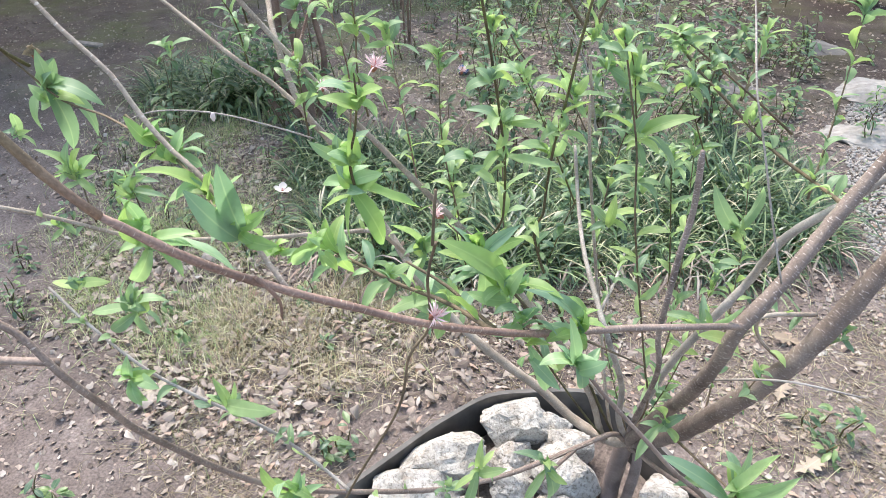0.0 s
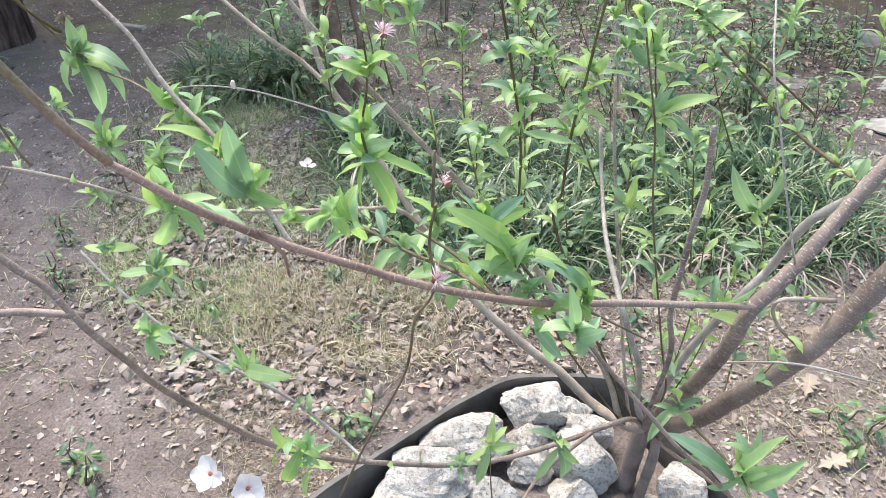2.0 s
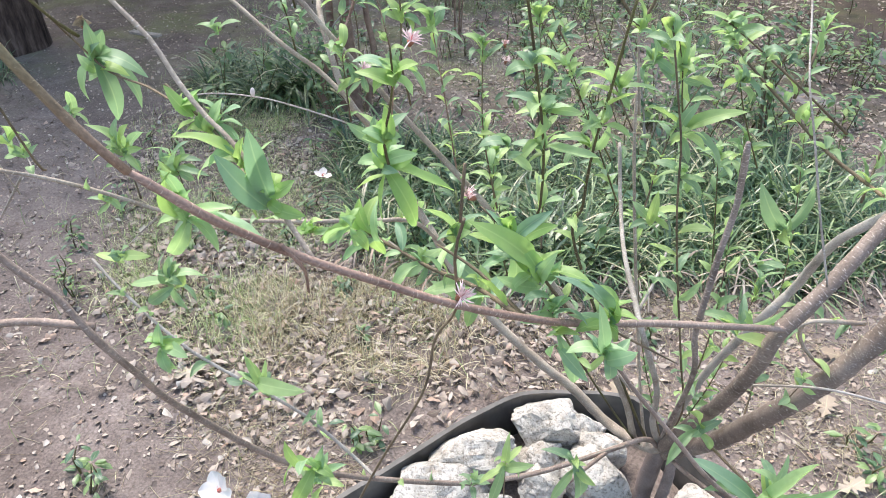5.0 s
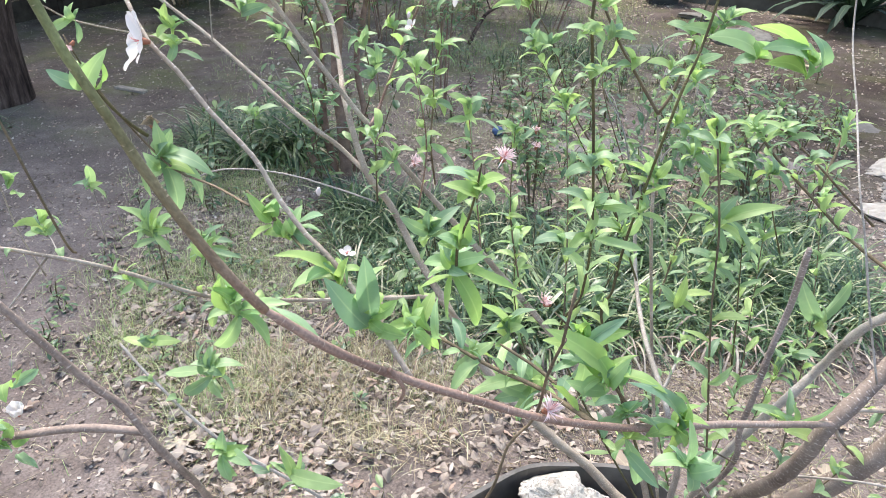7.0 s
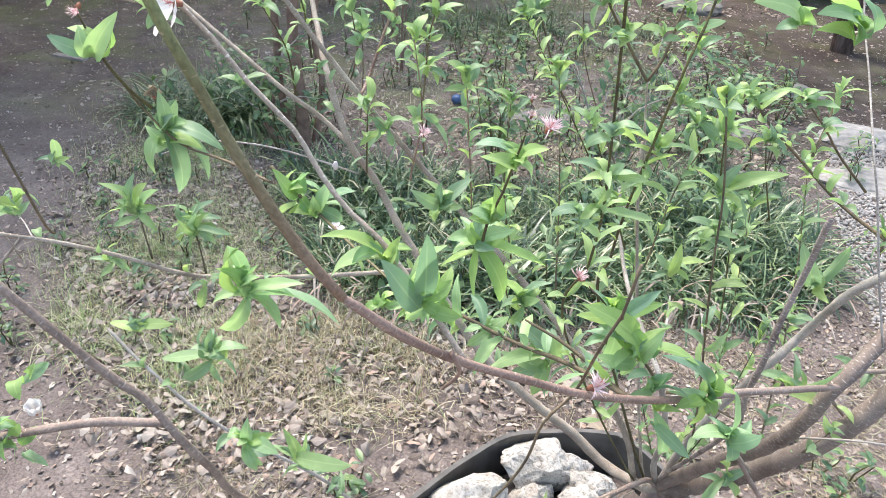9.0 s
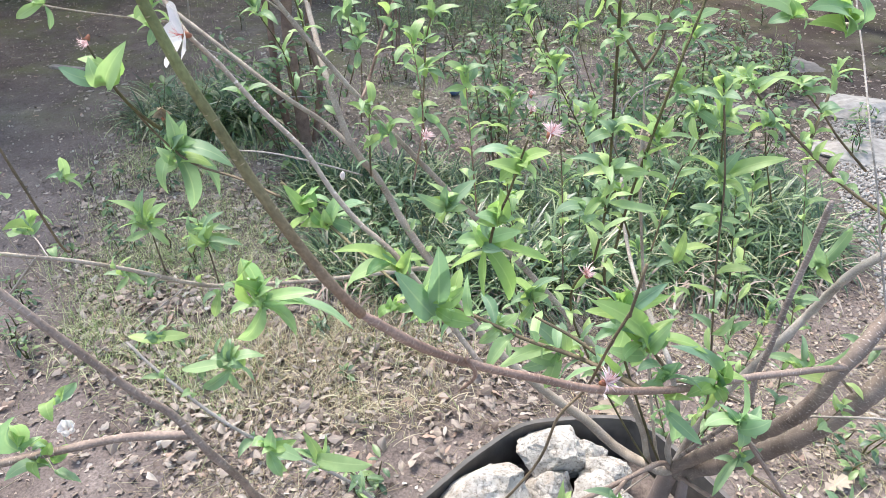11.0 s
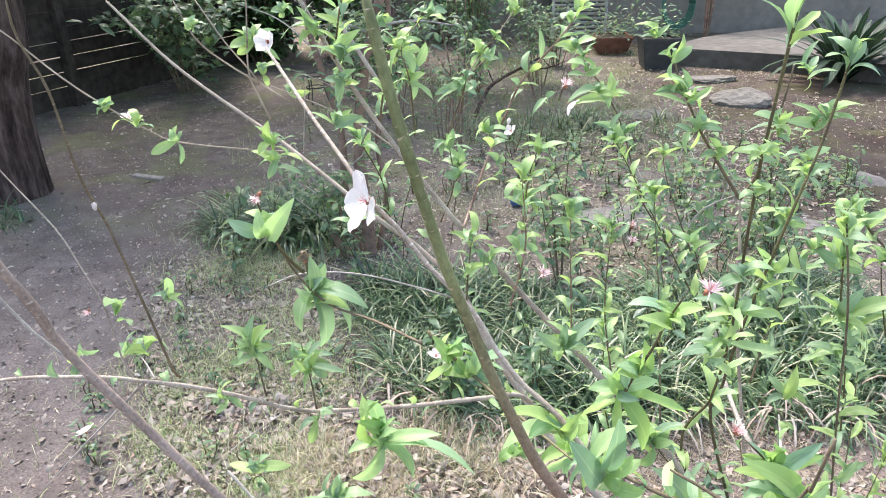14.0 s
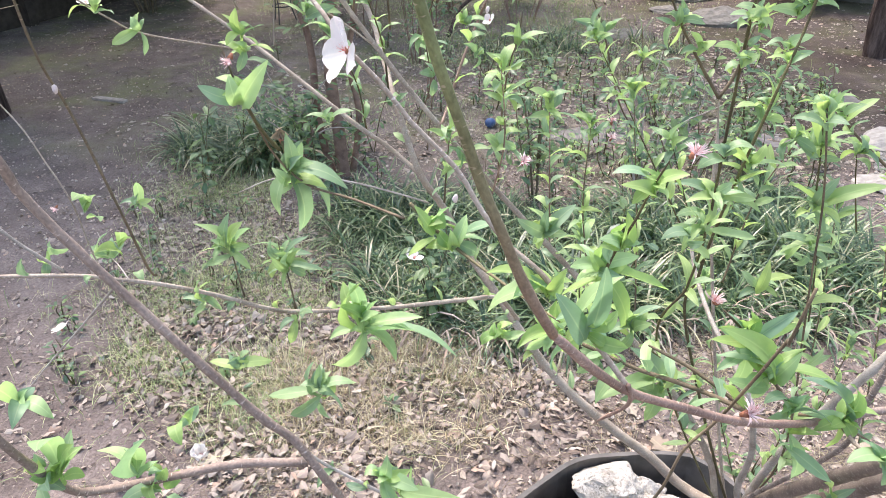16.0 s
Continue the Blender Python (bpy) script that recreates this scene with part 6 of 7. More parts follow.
border_grass([(-0.4, 5.6), (0.5, 5.3), (1.0, 5.8), (0.4, 6.4), (-0.5, 6.3)], 0.14, 18, 0.22, "loose clumps of border grass in the yard")
border_grass([(-3.9, 4.1), (-3.5, 3.6), (-2.95, 3.75), (-3.05, 4.0), (-3.3, 3.95), (-3.8, 4.3)], 0.13, 14, 0.2, "low dark border grass at the foot of an old tree")

FRONT = [(-0.58, 2.3), (-0.5, 2.06), (-0.1, 1.96), (0.5, 2.04), (1.15, 2.04), (1.47, 2.22)]


def dead_fringe():
    """Withered blades that hang out over the front edge of the bed."""
    heap = Heap()
    for (x0, y0), (x1, y1) in zip(FRONT, FRONT[1:]):
        run = math.hypot(x1 - x0, y1 - y0)
        for _ in range(int(run * 80)):
            u = grass_rnd.random()
            m = Matrix.Translation((x0 + u * (x1 - x0), y0 + u * (y1 - y0) + grass_rnd.uniform(-0.03, 0.12), -0.01)) @ Matrix.Rotation(math.pi + grass_rnd.gauss(0, 0.8), 4, "Z") @ Matrix.Rotation(grass_rnd.uniform(-0.5, 0.15), 4, "X")
            heap.add(grass_rnd.choice(BLADES[4:]), m @ Matrix.Scale(grass_rnd.uniform(0.14, 0.30), 4))
    ob = new("dead_grass", heap.mesh("dead_grass", LITTER))
    tagged(ob, "withered tan blades hanging from the border grass", "dead grass", kind="stuff")


dead_fringe()
border_grass([(0.9, 3.3), (1.5, 3.4), (1.4, 3.9), (0.8, 3.8)], 0.2, 16, 0.2, "scattered tufts of border grass behind the bed")
border_grass([(0.4, 6.0), (1.6, 5.6), (1.9, 6.0), (0.9, 6.6)], 0.17, 16, 0.2, "loose green tufts of grass before the slab")


def seedling(at, height, count, leaf, mat, label, name="sapling", lean=(0, 0), stems=1):
    """A small broad-leaved plant: thin stems with leaves up their length."""
    base = Vector(at)
    top = thing(name, base, label, "plant", "broad-leaved seedlings")
    heap = Heap()
    for s in range(stems):
        tip = Vector((lean[0] + grass_rnd.uniform(-0.3, 0.3) * height, lean[1] + grass_rnd.uniform(-0.3, 0.3) * height, height * grass_rnd.uniform(0.75, 1.0)))
        me, line = tube("stem", [(0, 0, -0.02), tip * 0.5 + Vector((grass_rnd.uniform(-0.03, 0.03), 0, 0)), tip], 0.0035, 0.0015, BARK["green"], 5, 0.05, 0.1, 0.05)
        part_of(top, "stem", me)
        for k in range(count // stems):
            u = grass_rnd.uniform(0.25, 1.0)
            p = line[min(len(line) - 1, int(u * len(line)))]
            a = grass_rnd.random() * 6.283
            d = Vector((math.cos(a), math.sin(a), grass_rnd.uniform(-0.35, 0.6)))
            heap.add(leaf_shape(0.42, 0.2, grass_rnd.uniform(0.15, 0.7), 0.03, rows=4), frame_of(p + d * 0.01, d, Vector((0, 0, 1)), leaf * grass_rnd.uniform(0.6, 1.2)))
    part_of(top, "foliage", heap.mesh("foliage", mat))


for _ in range(16):
    x, y = grass_rnd.uniform(-0.35, 0.95), grass_rnd.uniform(2.05, 2.75)
    seedling((x, y, 0), grass_rnd.uniform(0.22, 0.42), 22, 0.06, UNDER_LEAF, "broad-leaved green seedling standing among border grass", stems=2)
for _ in range(10):
    x, y = grass_rnd.uniform(-1.5, -0.5), grass_rnd.uniform(3.0, 3.9)
    seedling((x, y, 0), grass_rnd.uniform(0.25, 0.5), 26, 0.07, UNDER_LEAF, "broad-leaved dark green seedling beside border grass", stems=2)
for _ in range(9):
    x, y = grass_rnd.uniform(0.7, 1.5), grass_rnd.uniform(2.9, 3.6)
    seedling((x, y, 0), grass_rnd.uniform(0.25, 0.45), 26, 0.06, UNDER_LEAF, "fresh green seedling behind the border grass", stems=2)
for _ in range(95):
    x, y = grass_rnd.gauss(0.6, 0.8), grass_rnd.uniform(3.0, 6.0)
    seedling((x, y, 0), grass_rnd.uniform(0.08, 0.24), 16, 0.045, UNDER_LEAF, "low green weed growing in bare soil", name="weed", stems=2)
for _ in range(70):
    x, y = grass_rnd.uniform(0.1, 2.3), grass_rnd.uniform(3.3, 5.4)
    seedling((x, y, 0), grass_rnd.uniform(0.08, 0.26), 18, 0.05, WEED_LEAF, "low pale green weed among flagstones", name="weed", stems=2)
for _ in range(22):
    x, y = grass_rnd.uniform(-1.7, -0.35), grass_rnd.uniform(1.6, 2.7)
    seedling((x, y, 0), grass_rnd.uniform(0.05, 0.12), 14, 0.035, UNDER_LEAF, "small green weed in trodden yellow grass", name="weed", stems=2)
for _ in range(16):
    x, y = grass_rnd.uniform(-1.75, -0.8), grass_rnd.uniform(2.3, 3.5)
    seedling((x, y, 0), grass_rnd.uniform(0.05, 0.14), 14, 0.04, UNDER_LEAF, "small green weed in patchy grass beside the bed", name="weed", stems=2)
for x, y in ((-0.33, 1.23), (-0.29, 1.26), (0.62, 1.4), (0.52, 1.75), (-0.9, 1.7), (-1.05, 1.08), (-1.0, 1.02), (1.02, 1.26), (1.08, 1.33), (1.0, 1.36)):
    seedling((x, y, 0), grass_rnd.uniform(0.06, 0.13), 14, 0.04, UNDER_LEAF, "small green weed sprouting from leaf litter", name="weed", stems=2)


def scatter(name, label, category, shapes, mat, spots, upright=False, lift=0.0):
    heap = Heap()
    for x, y, size in spots:
        a = grass_rnd.random() * 6.283
        z = ground_height(x, y)
        if upright:
            m = Matrix.Translation((x, y, z - 0.004)) @ Matrix.Rotation(a, 4, "Z") @ Matrix.Rotation(grass_rnd.uniform(-1.35, 0.5), 4, "X")
        else:
            m = Matrix.Translation((x, y, z + 0.002 + (0.005 + lift) * grass_rnd.random())) @ Euler((grass_rnd.gauss(0, 0.11), grass_rnd.gauss(0, 0.11), a)).to_matrix().to_4x4()
        heap.add(grass_rnd.choice(shapes), m @ Matrix.Scale(size, 4))
    ob = new(name, heap.mesh(name, mat))
    tagged(ob, label, category, kind="stuff")


def spots(n, box, size, keep):
    out = []
    while len(out) < n:
        x, y = grass_rnd.uniform(box[0], box[1]), grass_rnd.uniform(box[2], box[3])
        if grass_rnd.random() < keep(x, y):
            out.append((x, y, grass_rnd.uniform(*size)))
    return out


def off_path(x, y):
    """Near nothing on the trodden path west of the bed, one beyond its soft edge."""
    edge = -0.81 - 0.75 * (min(y, 2.25) - 1.22) - 0.35 * max(0.0, y - 2.25)
    return max(0.12, min(1.0, 0.5 + (x - edge + 0.16 * noise.noise((x * 3, y * 3, 17.0))) / 0.28))


def litter_share(x, y):
    """Thick round the tree, thin on the trodden soil."""
    n = 0.45 + 0.8 * noise.noise((x * 2.3, y * 2.3, 9.0)) + 0.45 * noise.noise((x * 7, y * 7, 4.0))
    trodden = off_path(x, y)
    bed = 0.0 if -0.3 < x < 0.5 and 0.7 < y < 1.15 else 1.0
    bare = 1.0 - 0.6 * fade(x, y, -0.05, 1.43, 0.40, 0.19)
    return bare * bed * max(0.08, min(1.0, n)) * trodden * max(0.15, min(1.0, 1.6 - 0.45 * (y - 1.0)))


def patch(x, y, seed, scale=1.6):
    return 0.5 + 0.95 * noise.noise((x * scale, y * scale, seed))


def fade(x, y, cx, cy, rx, ry):
    """One in the middle of an oval, falling off softly past its edge."""
    return math.exp(-max(0.0, math.hypot((x - cx) / rx, (y - cy) / ry) - 0.55) ** 2 * 3.2)


OVAL = [leaf_shape(0.26 + 0.08 * k, 0.3 - 0.18 * k, 0.12 + 0.25 * (k % 3), 0.03 + 0.03 * (k % 2), 0.3 * (k - 1.5), 4, 0.3 * (k % 3 == 1), 0.5 * ((k % 3) - 1)) for k in range(6)]
CRUMB = [leaf_shape(0.6 + 0.2 * k, 0.3, 0.3, 0.1, 0.3, rows=2) for k in range(3)]
scatter("leaf_litter", "dry tan and brown fallen leaves strewn on soil", "leaf litter", OVAL, LITTER, spots(6000, (-2.6, 3.0, 0.6, 3.4), (0.010, 0.042), lambda x, y: litter_share(x, y) * fade(x, y, 0.1, 1.5, 1.7, 1.3)))
scatter("leaf_litter", "small dry fallen leaves thinly strewn on bare soil", "leaf litter", OVAL, LITTER, spots(14000, (-4.6, 4.4, 2.6, 10.5), (0.015, 0.055), lambda x, y: (0.3 if x < -1.75 else 1.0) * max(0.06, 0.25 + 0.9 * noise.noise((x * 1.3, y * 1.3, 2.0)))))
scatter("leaf_litter", "pale dry leaves caught in short grass", "leaf litter", OVAL, LITTER, spots(3000, (-2.3, 0.5, 1.2, 2.6), (0.012, 0.046), lambda x, y: off_path(x, y) * fade(x, y, -0.75, 1.75, 0.9, 0.42) * max(0.05, patch(x, y, 15.0, 3.0))), False, 0.03)
scatter("leaf_crumbs", "crumbled bits of dry leaves mixed with soil", "leaf litter", CRUMB, LITTER, spots(30000, (-3.2, 3.2, 0.6, 4.6), (0.006, 0.02), lambda x, y: (0.25 + 0.75 * off_path(x, y)) * max(0.12, patch(x, y, 12.0, 2.2)) * fade(x, y, 0.0, 1.8, 2.6, 2.2)))
scatter("leaf_crumbs", "sparse bits of dry leaves on shaded bare soil", "leaf litter", CRUMB, LITTER, spots(9000, (-4.8, -0.8, 2.4, 8.5), (0.006, 0.018), lambda x, y: max(0.1, patch(x, y, 22.0, 1.5))))
scatter("leaf_litter", "dry fallen leaves spread over the yard", "leaf litter", OVAL, LITTER, spots(9000, (-5.0, 5.0, -3.0, 2.6), (0.015, 0.055), lambda x, y: max(0.08, patch(x, y, 30.0, 0.9)) * (0.0 if -0.45 < x < 0.65 and 0.5 < y < 1.3 else 1.0) * (1.0 if y < 1.0 or x > 1.6 else 0.1) * (0.3 if x < -0.5 and y > 0.2 else 1.0)))
scatter("leaf_litter", "pale dry leaves lying in drifts behind the border grass", "leaf litter", OVAL, LITTER, spots(2600, (-0.6, 2.2, 2.9, 5.8), (0.025, 0.06), lambda x, y: max(0.05, patch(x, y, 52.0, 2.6))))
STICK = [(np.array([(-0.009, 0, 0), (0.009, 0, 0), (0, 0, 0.015), (-0.007, 1, 0.02), (0.007, 1, 0.02), (0, 1, 0.03)]), [(0, 1, 4, 3), (1, 2, 5, 4), (2, 0, 3, 5)], np.array([(0.4, 0)] * 3 + [(0.4, 1)] * 3))]
scatter("twig_litter", "thin dry twigs and needles lying on the soil", "twigs", STICK, STRAW, spots(13000, (-2.4, 2.6, 0.7, 3.0), (0.025, 0.09), lambda x, y: litter_share(x, y) * fade(x, y, 0.1, 1.6, 1.6, 1.1)))
STRAW_BLADES = [blade_shape(b, w) for b in (0.7, 1.3, 1.9, 2.6) for w in (0.014, 0.022)]
scatter("dry_grass", "patch of dry straw-coloured grass in front of the bed", "dry grass", STRAW_BLADES, STRAW, spots(4600, (-1.7, 0.4, 1.15, 2.3), (0.04, 0.13), lambda x, y: fade(x, y, -0.42, 1.75, 0.34, 0.22) * max(0.03, patch(x, y, 6.0, 4.5))), True)
scatter("short_grass", "short yellow-green weedy grass on trodden soil", "grass", STRAW_BLADES, TURF, spots(8000, (-2.6, 0.2, 1.0, 3.2), (0.03, 0.11), lambda x, y: off_path(x, y) * fade(x, y, -1.05, 2.0, 0.75, 0.5) * max(0.02, patch(x, y, 1.0, 2.6)) ** 1.5), True)
scatter("short_grass", "patchy yellow-green grass between bare soil and the bed", "grass", STRAW_BLADES, TURF, spots(11000, (-2.2, -0.5, 2.1, 3.9), (0.025, 0.09), lambda x, y: off_path(x, y) * fade(x, y, -1.3, 2.85, 0.5, 0.8) * max(0.03, patch(x, y, 61.0, 2.6)) ** 1.3), True)
scatter("leaf_litter", "pale dry leaves lying in patchy grass beside the bed", "leaf litter", OVAL, LITTER, spots(1500, (-2.3, -0.5, 2.0, 3.9), (0.016, 0.05), lambda x, y: off_path(x, y) * fade(x, y, -1.3, 2.8, 0.5, 0.8) * max(0.05, patch(x, y, 62.0, 3.0))), False, 0.012)
scatter("short_grass", "sparse green weeds at the edge of leaf litter", "grass", STRAW_BLADES, TURF, spots(700, (0.5, 2.2, 0.8, 2.0), (0.03, 0.085), lambda x, y: max(0.02, 0.2 + noise.noise((x * 3, y * 3, 5.0))) * fade(x, y, 1.2, 1.35, 0.7, 0.5)), True)
scatter("short_grass", "thin mossy grass growing far back in the yard", "grass", STRAW_BLADES, TURF, spots(24000, (-2.2, 3.4, 2.9, 11.0), (0.03, 0.10), lambda x, y: max(0.02, 0.15 + 1.3 * noise.noise((x * 1.1, y * 1.1, 8.0))) * max(0.04, min(1.0, 1.6 - 0.75 * (x - 0.2 * (y - 4.0))))), True)

scatter("short_grass", "patchy fresh green grass in the middle of the yard", "grass", STRAW_BLADES, FRESH, spots(9000, (-1.6, 2.0, 4.4, 10.5), (0.05, 0.13), lambda x, y: fade(x, y, 0.3, 7.3, 1.0, 2.0) * max(0.02, patch(x, y, 41.0, 1.4)) ** 1.5), True)


def oak_leaf_shape():
    """A lobed dry oak leaf."""
    verts, uvs = [(0, 0, 0.004)], [(0, 0)]
    lobes = [(0.03, 0), (0.06, 0.12), (0.2, 0.22), (0.1, 0.33), (0.3, 0.45), (0.13, 0.55), (0.33, 0.68), (0.16, 0.76), (0.2, 0.9), (0.0, 1.0)]
    for x, y in lobes:
        verts.append((x, y, 0.12 * x + 0.03 * math.sin(y * 9)))
        uvs.append((0.2 + x, y))
    for x, y in lobes[-2::-1]:
        verts.append((-x, y, 0.18 * x + 0.03 * math.sin(y * 9)))
        uvs.append((-0.2 - x, y))
    spine = len(verts)
    verts.append((0, 0.5, 0.0))
    uvs.append((0, 0.5))
    n = spine - 1
    faces = [(spine, 1 + k, 1 + (k + 1) % n) for k in range(n)]
    return verts, faces, uvs


v, f, u = oak_leaf_shape()
OAK_MESH = mesh_of("dry_oak_leaf", v, f, OAK_DRY, u)
for x, y, size, turn in ((0.424, 1.44, 0.10, 30), (-0.953, 1.42, 0.11, -60), (-0.35, 1.52, 0.08, 100), (0.35, 1.62, 0.07, 20), (0.95, 1.45, 0.09, -30), (1.12, 1.7, 0.09, 70), (1.25, 1.3, 0.09, 200), (0.9, 1.2, 0.09, -70)):
    ob = new("dry_oak_leaf", OAK_MESH)
    ob.matrix_basis = pose(x, y, ground_height(x, y) + 0.012, 6, -8, turn) @ Matrix.Scale(size, 4)
    tagged(ob, "dry curled tan oak leaf lying on the ground", "leaf", "fallen oak leaves")

# ---- stones set in the ground ----


def flat_stone(at, size, turn, seed, mat, name, label, category, group=""):
    ob = new(name, lump(name, size, mat, seed, 0.34, 3))
    ob.matrix_basis = pose(*at, 0, 0, turn)
    tagged(ob, label, category, group)


for q, size, turn, seed in (((2.35, 3.78, 0.0), (0.62, 0.40, 0.09), 8, 31), ((2.12, 3.2, 0.0), (0.62, 0.42, 0.08), -10, 32)):
    flat_stone(q, size, turn, seed, PALE_STONE, "stepping_stone", "pale rough stepping stone sunk in gravel", "stepping stone", "pale stepping stones")
for q, size, turn, seed in (((0.7, 4.0, -0.024), (0.8, 0.45, 0.06), 8, 41), ((1.55, 3.95, -0.022), (0.7, 0.42, 0.06), -12, 42), ((1.1, 4.7, -0.024), (0.8, 0.45, 0.06), 5, 44), ((2.4, 4.6, -0.022), (0.7, 0.5, 0.06), -6, 45)):
    flat_stone(q, size, turn, seed, FLAG, "flagstone", "flat grey-brown flagstone level with the soil", "flagstone", "flagstones of the path")


def gravel():
    heap = Heap()
    bm = bmesh.new()
    bmesh.ops.create_icosphere(bm, subdivisions=1, radius=0.5)
    pebble = (np.array([tuple(v.co) for v in bm.verts]), [tuple(v.index for v in f.verts) for f in bm.faces], np.zeros((len(bm.verts), 2)))
    bm.free()
    strip = [(1.5, 1.95), (1.75, 1.85), (2.1, 2.6), (2.55, 3.5), (2.5, 4.0), (2.1, 3.6), (1.75, 2.8)]
    n = 0
    while n < 4600:
        x, y = grass_rnd.uniform(1.4, 2.6), grass_rnd.uniform(1.8, 4.0)
        if inside(x, y, strip):
            n += 1
            s = grass_rnd.uniform(0.008, 0.024)
            heap.add(pebble, Matrix.Translation((x, y, 0.004)) @ Euler((grass_rnd.random(), grass_rnd.random(), grass_rnd.random() * 6)).to_matrix().to_4x4() @ Matrix.Diagonal((s, s * 0.8, s * 0.6, 1)))
    tagged(new("gravel", heap.mesh("gravel", PALE_STONE)), "strip of pale crushed gravel beside the border grass", "gravel", kind="stuff")


gravel()
for q, size, turn, seed in (((2.28, 6.75, 0.03), (0.54, 0.40, 0.24), -5, 51), ((2.0, 7.25, -0.01), (0.48, 0.32, 0.10), 10, 52), ((1.3, 6.3, -0.01), (0.6, 0.36, 0.08), 5, 53), ((2.25, 7.75, 0.02), (0.7, 0.3, 0.09), 0, 54)):
    flat_stone(q, size, turn, seed, GRAVEL, "boulder", "low weathered grey garden boulder on bare soil", "boulder", "boulders by the slab")

bm = bmesh.new()
add_box(bm, (0.26, 0.05, 0.018), Matrix.Translation((0, 0, 0.009)), 0.003)
me = from_bm("wood_scrap", bm, CHIP)
ob = new("wood_scrap", me)
ob.matrix_basis = pose(-2.58, 4.65, 0.0, 0, 0, -18)
tagged(ob, "short grey scrap of wood lying on bare soil", "wood scrap")
bm = bmesh.new()
bmesh.ops.create_uvsphere(bm, u_segments=14, v_segments=9, radius=0.035)
for v in bm.verts:
    v.co.z = v.co.z * 0.85 + 0.028
ob = new("ball", from_bm("ball", bm, BLUE, True))
ob.location = (0.02, 4.1, 0.0)
tagged(ob, "small faded blue ball lying in leaf litter", "ball")

# ---- old tree, fence and shrubs at the back ----


def old_tree():
    at = Vector((-3.46, 4.32, 0))
    top = thing("old_tree", at, "old tree with thick furrowed grey-brown trunk", "tree")
    me, _ = tube("trunk", [(0.0, 0, -0.1), (0.02, 0, 0.25), (0.09, 0.02, 0.75), (0.16, 0.05, 1.3), (0.14, 0.1, 3.4)], 0.29, 0.24, OLD_BARK, 40, 0.16, 0, 0.06)
    for v in me.vertices:
        if v.co.z < 0.5:
            k = 1 + 0.10 * (0.5 - v.co.z) ** 2 * (1 + math.sin(math.atan2(v.co.y, v.co.x) * 5))
            v.co.x, v.co.y = v.co.x * k, v.co.y * k
    part_of(top, "trunk", me)
    rnd = random.Random(31)
    heap = Heap()
    shape = [leaf_shape(0.5, 0.2, 0.3, 0.03, rows=2) for _ in range(2)]
    for c in range(165):
        limb_at = Vector((rnd.gauss(-0.5, 1.5), rnd.gauss(2.2, 2.2), rnd.uniform(3.0, 4.6)))
        for _ in range(34):
            p = limb_at + Vector((rnd.gauss(0, 1), rnd.gauss(0, 1), rnd.gauss(0, 0.6))) * 0.32
            a = rnd.random() * 6.283
            heap.add(rnd.choice(shape), frame_of(p, (math.cos(a), math.sin(a), rnd.uniform(-0.4, 0.4)), Vector((0, 0, 1)), rnd.uniform(0.12, 0.22)))
    part_of(top, "crown", heap.mesh("crown", DARK_LEAF), None, "dark spreading leafy crown")
    for q in ((-1.5, 2.4, 4.0), (0.7, 2.6, 4.2), (-1.9, 0.2, 4.1)):
        me, _ = tube("limb", [(-0.3, 0.1, 3.2), (q[0] * 0.4 - 0.2, q[1] * 0.4, 3.6), q], 0.16, 0.05, OLD_BARK, 14, 0.15, 0, 0.1)
        part_of(top, "limb", me)


old_tree()


def slim_tree(at, points, r0, r1, label):
    top = thing("slim_tree", at, label, "tree")
    me, _ = tube("trunk", points, r0, r1, OLD_BARK, 14, 0.2, 0, 0.05)
    part_of(top, "trunk", me)
    rnd = random.Random(int(at[1] * 10))
    heap = Heap()
    shape = leaf_shape(0.5, 0.2, 0.3, 0.03, rows=2)
    for c in range(110):
        clump = Vector((rnd.gauss(0, 1.5), rnd.gauss(0, 1.5), rnd.uniform(3.0, 4.8)))
        for _ in range(30):
            p = clump + Vector((rnd.gauss(0, 1), rnd.gauss(0, 1), rnd.gauss(0, 0.6))) * 0.3
            a = rnd.random() * 6.283
            heap.add(shape, frame_of(p, (math.cos(a), math.sin(a), rnd.uniform(-0.4, 0.4)), Vector((0, 0, 1)), rnd.uniform(0.12, 0.2)))
    part_of(top, "crown", heap.mesh("crown", DARK_LEAF), None, "dark leafy crown")


slim_tree((-1.35, 8.3, 0), [(0, 0, -0.05), (0.05, 0, 0.8), (-0.03, 0.02, 1.8), (0.05, 0.1, 3.6)], 0.15, 0.11, "dark slender tree trunk in the shaded back of the yard")
slim_tree((3.12, 5.55, 0), [(0, 0, -0.05), (-0.02, 0.02, 0.5), (0.03, 0, 1.4), (0.05, 0.05, 3.0)], 0.085, 0.06, "slim dark tree trunk standing in bare soil")


